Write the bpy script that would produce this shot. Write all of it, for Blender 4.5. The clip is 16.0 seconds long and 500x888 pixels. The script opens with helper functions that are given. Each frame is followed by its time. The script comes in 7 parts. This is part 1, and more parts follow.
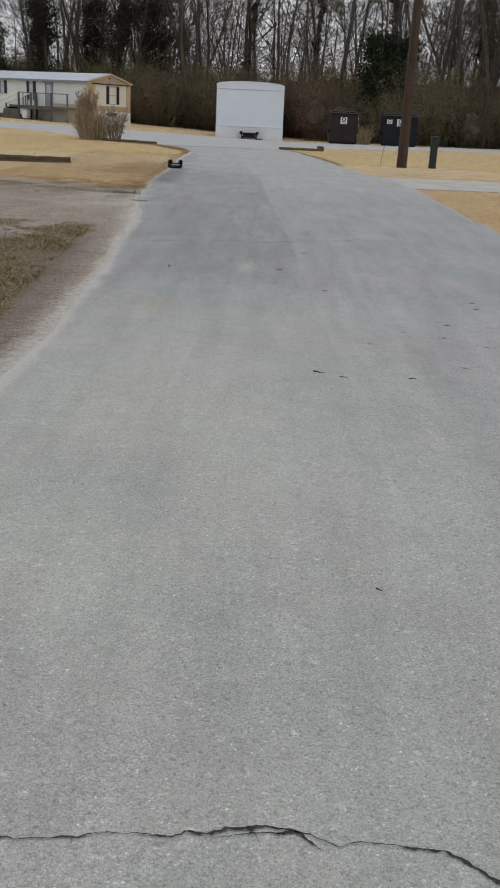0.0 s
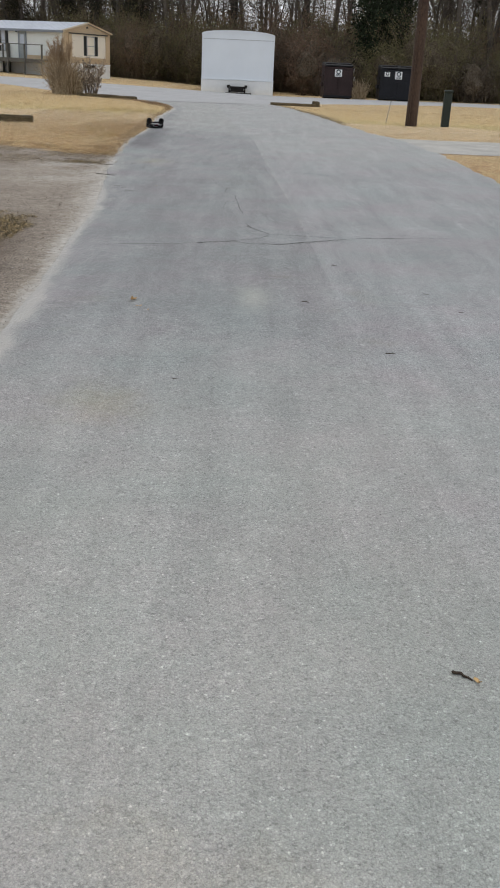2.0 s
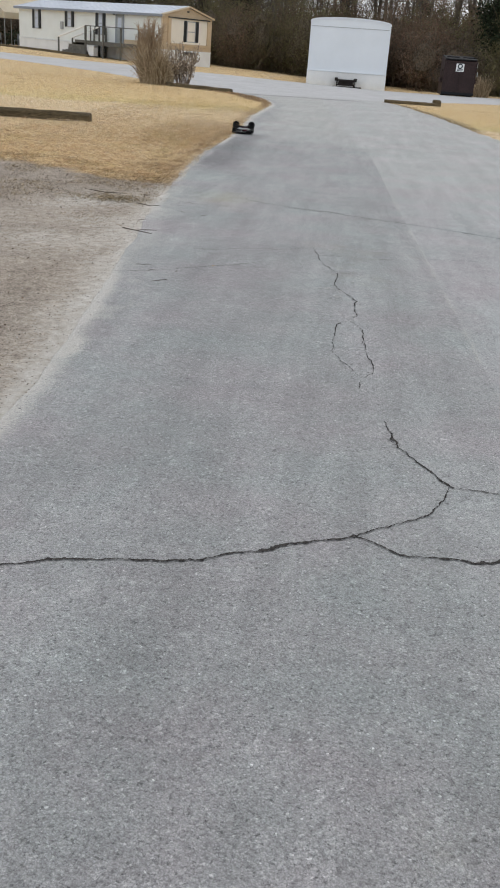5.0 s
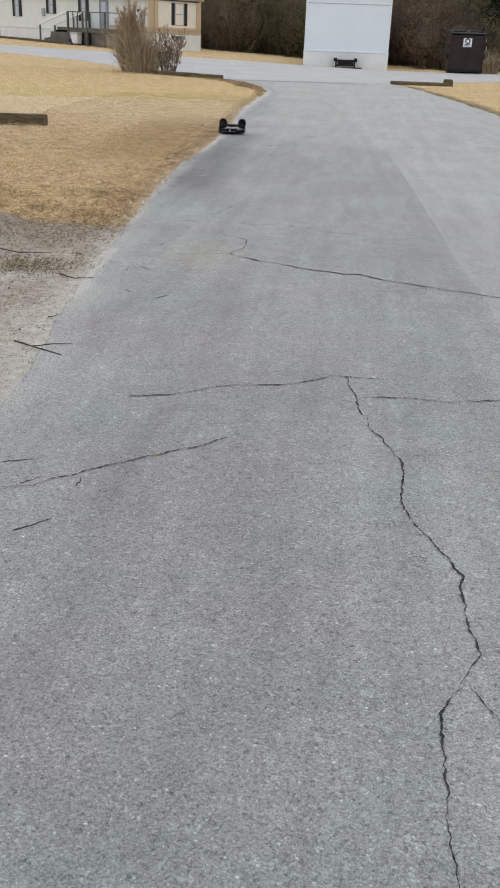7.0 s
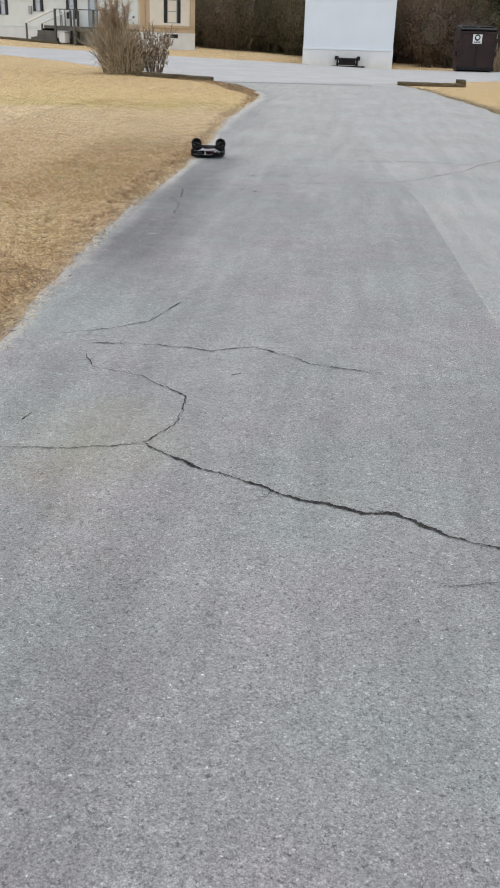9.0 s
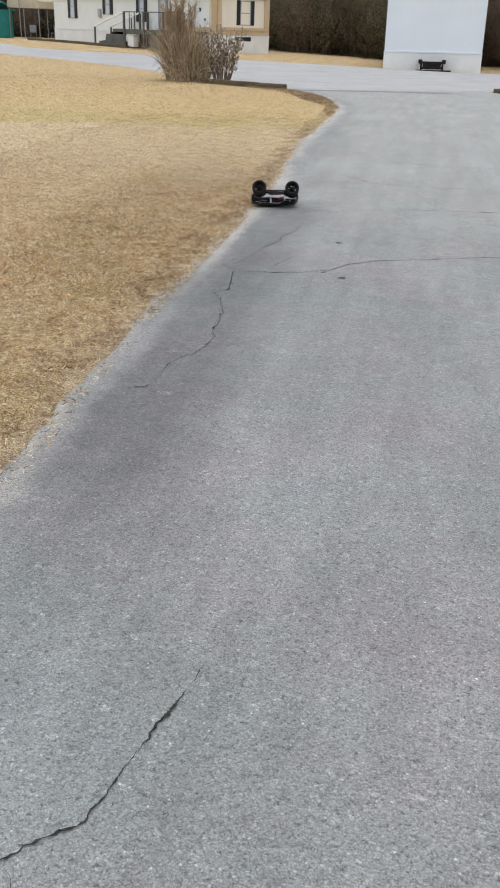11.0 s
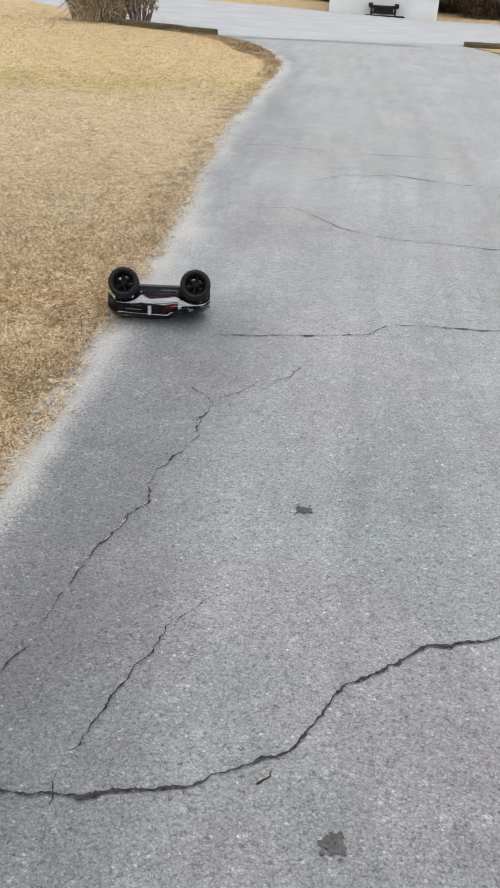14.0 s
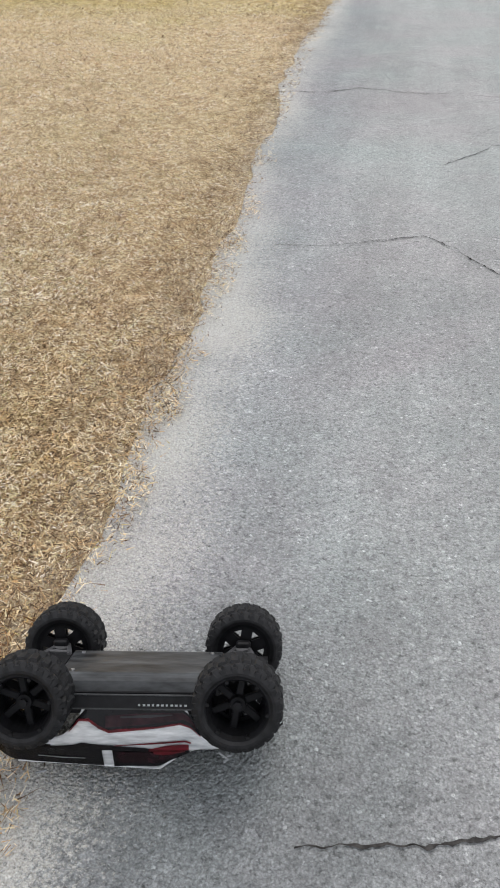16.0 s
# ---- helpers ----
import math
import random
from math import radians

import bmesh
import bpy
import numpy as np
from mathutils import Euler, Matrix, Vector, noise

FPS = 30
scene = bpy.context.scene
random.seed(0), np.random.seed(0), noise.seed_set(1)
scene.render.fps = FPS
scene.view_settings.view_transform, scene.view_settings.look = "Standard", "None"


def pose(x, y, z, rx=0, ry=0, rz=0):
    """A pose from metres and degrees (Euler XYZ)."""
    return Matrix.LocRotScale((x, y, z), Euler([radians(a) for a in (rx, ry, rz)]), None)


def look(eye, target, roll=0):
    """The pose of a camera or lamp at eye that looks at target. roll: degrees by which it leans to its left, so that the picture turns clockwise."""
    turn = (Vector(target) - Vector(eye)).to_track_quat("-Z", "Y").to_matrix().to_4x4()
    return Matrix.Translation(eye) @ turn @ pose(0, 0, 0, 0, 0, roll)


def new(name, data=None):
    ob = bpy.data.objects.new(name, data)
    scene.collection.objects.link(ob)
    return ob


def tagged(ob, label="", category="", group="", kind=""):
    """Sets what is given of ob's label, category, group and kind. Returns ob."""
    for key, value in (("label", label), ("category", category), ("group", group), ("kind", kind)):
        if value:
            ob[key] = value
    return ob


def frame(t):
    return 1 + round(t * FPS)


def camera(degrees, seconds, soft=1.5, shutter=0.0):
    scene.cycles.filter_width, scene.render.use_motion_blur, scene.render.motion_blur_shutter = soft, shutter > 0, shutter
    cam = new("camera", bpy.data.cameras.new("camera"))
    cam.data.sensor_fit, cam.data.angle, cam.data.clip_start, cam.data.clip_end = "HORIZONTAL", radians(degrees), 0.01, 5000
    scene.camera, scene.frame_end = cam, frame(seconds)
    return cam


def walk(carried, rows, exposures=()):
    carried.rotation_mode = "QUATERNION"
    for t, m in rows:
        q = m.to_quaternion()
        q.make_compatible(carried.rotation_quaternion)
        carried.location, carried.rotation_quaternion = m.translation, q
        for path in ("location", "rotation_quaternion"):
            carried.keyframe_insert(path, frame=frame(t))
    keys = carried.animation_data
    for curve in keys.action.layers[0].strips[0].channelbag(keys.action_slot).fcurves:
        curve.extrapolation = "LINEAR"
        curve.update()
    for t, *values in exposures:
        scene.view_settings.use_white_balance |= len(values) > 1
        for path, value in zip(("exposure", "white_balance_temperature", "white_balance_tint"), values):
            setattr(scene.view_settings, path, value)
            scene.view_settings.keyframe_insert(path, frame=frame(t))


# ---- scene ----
cam = camera(31.4, 16.0, 1.85)
PATH = [
    (0, (1.79, -1.624, 1.383), (1.775, 0.255, 0.697), 2.6),
    (0.5, (1.779, -0.834, 1.387), (1.7, 1.042, 0.697), 1.5),
    (1, (1.691, -0.005, 1.362), (1.664, 1.871, 0.668), 3.1),
    (1.5, (1.657, 0.865, 1.35), (1.609, 2.721, 0.607), 2.2),
    (2, (1.574, 1.685, 1.319), (1.59, 3.531, 0.55), 2.6),
    (2.5, (1.513, 2.562, 1.324), (1.473, 4.399, 0.535), 1.9),
    (3, (1.478, 3.401, 1.308), (1.425, 5.242, 0.527), 2.9),
    (3.5, (1.468, 4.257, 1.315), (1.321, 6.091, 0.533), 1.8),
    (4, (1.424, 5.062, 1.293), (1.253, 6.893, 0.508), 4.6),
    (4.2, (1.407, 5.414, 1.326), (1.236, 7.244, 0.539), 4.4),
    (6.3, (1.06, 9.025, 1.341), (0.898, 10.848, 0.533), 3.7),
    (6.5, (1.045, 9.318, 1.35), (0.899, 11.141, 0.541), 2.6),
    (7, (0.988, 10.121, 1.336), (0.81, 11.933, 0.508), 2.1),
    (7.5, (0.918, 10.94, 1.34), (0.756, 12.752, 0.509), 1.4),
    (8, (0.898, 11.733, 1.332), (0.677, 13.539, 0.501), 1.3),
    (8.5, (0.865, 12.531, 1.346), (0.719, 14.347, 0.522), 1.7),
    (9, (0.88, 13.265, 1.347), (0.696, 15.074, 0.515), 1.7),
    (9.5, (0.807, 14.044, 1.332), (0.671, 15.853, 0.49), 2.8),
    (9.7, (0.777, 14.363, 1.339), (0.589, 16.174, 0.51), 1.8),
    (11.8, (0.222, 17.681, 1.358), (-0.12, 19.463, 0.517), 1.5),
    (12, (0.199, 17.971, 1.343), (-0.13, 19.754, 0.498), 1.5),
    (12.5, (0.129, 18.718, 1.323), (-0.155, 20.507, 0.476), 2.3),
    (13, (0.053, 19.494, 1.311), (-0.2, 21.278, 0.443), 1.6),
    (13.5, (-0.013, 20.201, 1.287), (-0.243, 21.975, 0.392), 2.8),
    (14, (-0.107, 20.941, 1.277), (-0.286, 22.704, 0.348), 3.3),
    (14.5, (-0.177, 21.64, 1.271), (-0.393, 23.391, 0.329), 3.8),
    (15, (-0.286, 22.315, 1.255), (-0.493, 24.049, 0.28), 3.9),
    (15.5, (-0.402, 22.953, 1.2), (-0.733, 24.647, 0.189), 1.0),
    (16, (-0.536, 23.57, 1.113), (-0.856, 25.208, 0.01), -0.8),
]
EXPOSURES = ((0, -0.3), (1, -0.33), (2, -0.12), (3, 0.03), (4, 0.14), (6.4, 0.14), (7, 0.2), (7.6, 0.28), (9.5, 0.3), (11.9, 0.38), (12.5, 0.46), (14, 0.5), (14.6, 0.54), (15, 0.46), (15.5, 0.46), (16, 0.46))
walk(cam, [(t, look(eye, target, roll)) for t, eye, target, roll in PATH], EXPOSURES)

# ---- light: an overcast winter day ----
world = bpy.data.worlds.new("overcast_sky")
scene.world = world
world.use_nodes = True
wn, wl = world.node_tree.nodes, world.node_tree.links
sky = wn.new("ShaderNodeTexSky")
sky.sky_type, sky.sun_disc = "NISHITA", False
sky.sun_elevation, sky.sun_rotation = radians(70), radians(30)
sky.air_density, sky.dust_density, sky.ozone_density = 1.0, 4.0, 1.0
cloud = wn.new("ShaderNodeMix")
cloud.data_type = "RGBA"
cloud.inputs[0].default_value = 0.8
cloud.inputs[7].default_value = (7.9, 8.1, 8.45, 1)
wl.new(sky.outputs[0], cloud.inputs[6])
wl.new(cloud.outputs[2], wn["Background"].inputs[0])
wn["Background"].inputs[1].default_value = 0.115
sun = new("sun", bpy.data.lights.new("sun", "SUN"))
sun.data.energy, sun.data.angle, sun.data.color = 0.6, radians(40), (1.0, 0.96, 0.9)
sun.matrix_world = look((8, 34, 45), (0, 20, 0))


# ---- materials ----
def nodes_of(name):
    m = bpy.data.materials.new(name)
    m.use_nodes = True
    n, l = m.node_tree.nodes, m.node_tree.links
    return m, n, l, n["Principled BSDF"]


def ramp_of(n, stops):
    r = n.new("ShaderNodeValToRGB")
    e = r.color_ramp.elements
    while len(e) < len(stops):
        e.new(0.5)
    for k, (p, c) in zip(e, stops):
        k.position, k.color = p, (*c, 1)
    return r


def noise_of(n, l, scale, detail=4, vec=None, rough=0.6):
    t = n.new("ShaderNodeTexNoise")
    t.inputs["Scale"].default_value, t.inputs["Detail"].default_value, t.inputs["Roughness"].default_value = scale, detail, rough
    if vec:
        l.new(vec, t.inputs["Vector"])
    return t


def mixed(n, l, kind, fac, a, b):
    x = n.new("ShaderNodeMix")
    x.data_type, x.blend_type = "RGBA", kind
    for sock, v in ((x.inputs[0], fac), (x.inputs[6], a), (x.inputs[7], b)):
        if hasattr(v, "is_linked"):
            l.new(v, sock)
        else:
            sock.default_value = v if isinstance(v, (int, float)) else (*v, 1)
    return x.outputs[2]


def rgb(c, k):
    return tuple(min(1.0, v * k) for v in c)


def surface(name, colour, rough=0.7, grain=60, patch=2.0, vary=0.18, bump=0.15, metal=0.0, dist=0.003, island=0.0, objects=0.0, stretch=None, spec=0.4):
    """A painted, wooden or mineral surface: two scales of tone, fine relief."""
    m, n, l, p = nodes_of(name)
    tc = n.new("ShaderNodeTexCoord")
    vec = tc.outputs["Object"]
    if stretch:
        mp = n.new("ShaderNodeMapping")
        mp.inputs["Scale"].default_value = stretch
        l.new(vec, mp.inputs["Vector"])
        vec = mp.outputs[0]
    big, small = noise_of(n, l, patch, 4, vec), noise_of(n, l, grain, 3, vec)
    r = ramp_of(n, [(0.25, rgb(colour, 1 - vary)), (0.75, rgb(colour, 1 + vary))])
    l.new(big.outputs[0], r.inputs[0])
    r2 = ramp_of(n, [(0.3, (0.5 - vary,) * 3), (0.7, (0.5 + vary,) * 3)])
    l.new(small.outputs[0], r2.inputs[0])
    col = mixed(n, l, "OVERLAY", 0.8, r.outputs[0], r2.outputs[0])
    if island or objects:
        g = n.new("ShaderNodeNewGeometry") if island else n.new("ShaderNodeObjectInfo")
        k = island or objects
        r3 = ramp_of(n, [(0, (0.5 - k,) * 3), (1, (0.5 + k,) * 3)])
        l.new(g.outputs["Random Per Island" if island else "Random"], r3.inputs[0])
        col = mixed(n, l, "OVERLAY", 1.0, col, r3.outputs[0])
    l.new(col, p.inputs["Base Color"])
    p.inputs["Roughness"].default_value, p.inputs["Metallic"].default_value = rough, metal
    p.inputs["Specular IOR Level"].default_value = spec
    if bump:
        b = n.new("ShaderNodeBump")
        b.inputs["Strength"].default_value, b.inputs["Distance"].default_value = bump, dist
        l.new(small.outputs[0], b.inputs["Height"])
        l.new(b.outputs[0], p.inputs["Normal"])
    return m


def broken_edge(n, l, sock, ragged, sharp, lo, hi):
    """Turns a soft 0..1 field into a granular, broken cover."""
    m1 = n.new("ShaderNodeMath")
    m1.operation = "MULTIPLY_ADD"
    l.new(ragged, m1.inputs[0])
    m1.inputs[1].default_value, m1.inputs[2].default_value = sharp, -0.5 * sharp
    m2 = n.new("ShaderNodeMath")
    m2.operation = "ADD"
    l.new(sock, m2.inputs[0])
    l.new(m1.outputs[0], m2.inputs[1])
    r = ramp_of(n, [(lo, (0,) * 3), (hi, (1,) * 3)])
    l.new(m2.outputs[0], r.inputs[0])
    return r.outputs[0]


def cells_of(n, l, scale, vec):
    """Irregular stones: a random value and the distance from the middle of each."""
    v = n.new("ShaderNodeTexVoronoi")
    v.inputs["Scale"].default_value = scale
    l.new(vec, v.inputs["Vector"])
    k = n.new("ShaderNodeSeparateColor")
    l.new(v.outputs["Color"], k.inputs[0])
    return k.outputs[0], v.outputs["Distance"]


def asphalt(name, tone):
    """Weathered asphalt: pale and dark stones in a grey binder, pits, drifts, dust."""
    m, n, l, p = nodes_of(name)
    tc = n.new("ShaderNodeTexCoord")
    vec = tc.outputs["Object"]
    grit = noise_of(n, l, 130, 3, vec, 0.76)
    grit.inputs["Distortion"].default_value = 0.6
    chip = ramp_of(n, [(0.30, rgb(tone, 0.40)), (0.39, rgb(tone, 0.74)), (0.47, rgb(tone, 0.98)), (0.58, rgb(tone, 1.07)), (0.65, rgb(tone, 1.26)), (0.72, rgb(tone, 1.7))])
    l.new(grit.outputs[0], chip.inputs[0])
    # stones of two sizes, most of them near the binder's tone
    warp = n.new("ShaderNodeVectorMath")
    warp.operation = "MULTIPLY_ADD"
    l.new(noise_of(n, l, 90, 2, vec).outputs["Color"], warp.inputs[0])
    warp.inputs[1].default_value = (0.006, 0.006, 0.006)
    l.new(vec, warp.inputs[2])
    pick, dist = cells_of(n, l, 180, warp.outputs[0])
    tones = ramp_of(n, [(0.0, (0.55,) * 3), (0.12, (0.66,) * 3), (0.22, (0.90,) * 3), (0.62, (1.0,) * 3), (0.86, (1.08,) * 3), (0.955, (1.22,) * 3), (0.99, (1.5,) * 3), (1.0, (2.4,) * 3)])
    l.new(pick, tones.inputs[0])
    gap = ramp_of(n, [(0.34, (1.04,) * 3), (0.66, (0.66,) * 3)])
    l.new(dist, gap.inputs[0])
    col = mixed(n, l, "MULTIPLY", 0.62, chip.outputs[0], tones.outputs[0])
    col = mixed(n, l, "MULTIPLY", 0.6, col, gap.outputs[0])
    pick2 = cells_of(n, l, 62, warp.outputs[0])[0]
    tones2 = ramp_of(n, [(0.0, (0.70,) * 3), (0.10, (0.93,) * 3), (0.92, (1.03,) * 3), (0.97, (1.22,) * 3), (1.0, (1.4,) * 3)])
    l.new(pick2, tones2.inputs[0])
    col = mixed(n, l, "MULTIPLY", 0.7, col, tones2.outputs[0])
    fine = noise_of(n, l, 330, 2, vec, 0.7)
    fr = ramp_of(n, [(0.30, (0.24,) * 3), (0.70, (0.76,) * 3)])
    l.new(fine.outputs[0], fr.inputs[0])
    col = mixed(n, l, "OVERLAY", 0.6, col, fr.outputs[0])
    # lost stones leave dark pits
    pit = noise_of(n, l, 58, 4, vec, 0.72)
    pr = ramp_of(n, [(0.365, (0.25,) * 3), (0.41, (1,) * 3)])
    l.new(pit.outputs[0], pr.inputs[0])
    col = mixed(n, l, "MULTIPLY", 0.7, col, pr.outputs[0])
    big = noise_of(n, l, 0.9, 6, vec)
    br = ramp_of(n, [(0.3, (0.455,) * 3), (0.7, (0.545,) * 3)])
    l.new(big.outputs[0], br.inputs[0])
    col = mixed(n, l, "OVERLAY", 1.0, col, br.outputs[0])
    mid = noise_of(n, l, 8, 6, vec, 0.7)
    mr = ramp_of(n, [(0.33, (0.465,) * 3), (0.67, (0.535,) * 3)])
    l.new(mid.outputs[0], mr.inputs[0])
    col = mixed(n, l, "OVERLAY", 0.8, col, mr.outputs[0])
    # streaks along the way of the wheels
    mp = n.new("ShaderNodeMapping")
    mp.inputs["Scale"].default_value = (5.5, 0.5, 1.0)
    mp.inputs["Rotation"].default_value = (0, 0, radians(3.5))
    l.new(vec, mp.inputs["Vector"])
    lane = noise_of(n, l, 1.0, 5, mp.outputs[0], 0.6)
    lr = ramp_of(n, [(0.33, (0.435,) * 3), (0.67, (0.56,) * 3)])
    l.new(lane.outputs[0], lr.inputs[0])
    col = mixed(n, l, "OVERLAY", 0.9, col, lr.outputs[0])
    # faint pink and green drifts in the aged binder
    hue = noise_of(n, l, 1.1, 5, vec, 0.65)
    hr = ramp_of(n, [(0.34, (0.95, 1.012, 1.0)), (0.5, (1.0, 1.0, 1.0)), (0.66, (1.055, 0.98, 1.005))])
    l.new(hue.outputs[0], hr.inputs[0])
    col = mixed(n, l, "MULTIPLY", 1.0, col, hr.outputs[0])
    at = n.new("ShaderNodeAttribute")
    at.attribute_name = "wear"
    sa = n.new("ShaderNodeSeparateColor")
    l.new(at.outputs["Color"], sa.inputs[0])
    beige = mixed(n, l, "MULTIPLY", 1.0, col, (1.43, 1.43, 1.31))
    beige = mixed(n, l, "MIX", 0.38, beige, (0.485, 0.485, 0.445))
    col = mixed(n, l, "MIX", sa.outputs[2], col, beige)
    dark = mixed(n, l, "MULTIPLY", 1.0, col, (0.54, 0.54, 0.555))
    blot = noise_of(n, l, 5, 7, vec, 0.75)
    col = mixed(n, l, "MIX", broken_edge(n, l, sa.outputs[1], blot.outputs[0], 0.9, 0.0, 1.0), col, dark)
    silt = mixed(n, l, "MULTIPLY", 1.0, col, (1.02, 0.975, 0.82))
    col = mixed(n, l, "MIX", broken_edge(n, l, at.outputs["Alpha"], blot.outputs[0], 1.2, 0.15, 0.95), col, silt)
    # dust clings between the stones and breaks up into specks
    dusty = mixed(n, l, "OVERLAY", 0.9, (0.60, 0.58, 0.53), fr.outputs[0])
    dusty = mixed(n, l, "MULTIPLY", 0.5, dusty, gap.outputs[0])
    dusty = mixed(n, l, "MIX", 0.25, dusty, col)
    ragged = noise_of(n, l, 95, 7, vec, 0.95)
    col = mixed(n, l, "MIX", broken_edge(n, l, sa.outputs[0], ragged.outputs[0], 3.4, 0.40, 0.60), col, dusty)
    l.new(col, p.inputs["Base Color"])
    p.inputs["Roughness"].default_value = 0.7
    p.inputs["Specular IOR Level"].default_value = 0.65
    h = n.new("ShaderNodeMath")
    h.operation = "SUBTRACT"
    l.new(grit.outputs[0], h.inputs[0])
    l.new(dist, h.inputs[1])
    b = n.new("ShaderNodeBump")
    b.inputs["Strength"].default_value, b.inputs["Distance"].default_value, b.invert = 1.0, 0.0042, False
    l.new(h.outputs[0], b.inputs["Height"])
    l.new(b.outputs[0], p.inputs["Normal"])
    return m


def lawn_tint(n, l, vec):
    """Straw, tan, brown and faintly green drifts across the lawn."""
    xyz = n.new("ShaderNodeSeparateXYZ")
    l.new(vec, xyz.inputs[0])
    warp = noise_of(n, l, 0.35, 3, vec)
    ad = n.new("ShaderNodeMath")
    ad.operation = "MULTIPLY_ADD"
    l.new(warp.outputs[0], ad.inputs[0])
    ad.inputs[1].default_value = 9.0
    l.new(xyz.outputs[1], ad.inputs[2])
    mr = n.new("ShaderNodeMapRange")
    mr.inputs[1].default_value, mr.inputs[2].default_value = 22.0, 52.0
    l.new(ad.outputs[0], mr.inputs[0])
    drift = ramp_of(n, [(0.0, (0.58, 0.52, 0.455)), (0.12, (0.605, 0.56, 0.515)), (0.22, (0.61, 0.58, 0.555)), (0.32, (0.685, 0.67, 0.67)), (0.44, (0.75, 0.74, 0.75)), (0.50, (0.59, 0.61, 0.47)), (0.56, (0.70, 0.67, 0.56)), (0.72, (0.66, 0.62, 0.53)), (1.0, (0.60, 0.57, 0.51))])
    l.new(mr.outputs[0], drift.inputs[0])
    mid = noise_of(n, l, 3.2, 6, vec, 0.75)
    md = ramp_of(n, [(0.30, (0.32, 0.305, 0.295)), (0.43, (0.48, 0.475, 0.47)), (0.53, (0.565, 0.565, 0.565)), (0.70, (0.72, 0.71, 0.69))])
    l.new(mid.outputs[0], md.inputs[0])
    # dark end of the clumps puts shade between tufts into the tint
    clump = noise_of(n, l, 15, 4, vec, 0.7)
    cl = ramp_of(n, [(0.36, (0.20, 0.185, 0.175)), (0.45, (0.45, 0.44, 0.43)), (0.54, (0.54, 0.54, 0.54)), (0.68, (0.72, 0.72, 0.72))])
    l.new(clump.outputs[0], cl.inputs[0])
    base = mixed(n, l, "OVERLAY", 0.9, drift.outputs[0], md.outputs[0])
    # russet and olive drifts
    hue = noise_of(n, l, 0.95, 5, vec, 0.7)
    hu = ramp_of(n, [(0.34, (0.55, 0.485, 0.44)), (0.47, (0.52, 0.505, 0.49)), (0.55, (0.50, 0.505, 0.48)), (0.68, (0.44, 0.50, 0.36))])
    l.new(hue.outputs[0], hu.inputs[0])
    base = mixed(n, l, "OVERLAY", 0.5, base, hu.outputs[0])
    return mixed(n, l, "OVERLAY", 0.95, base, cl.outputs[0])


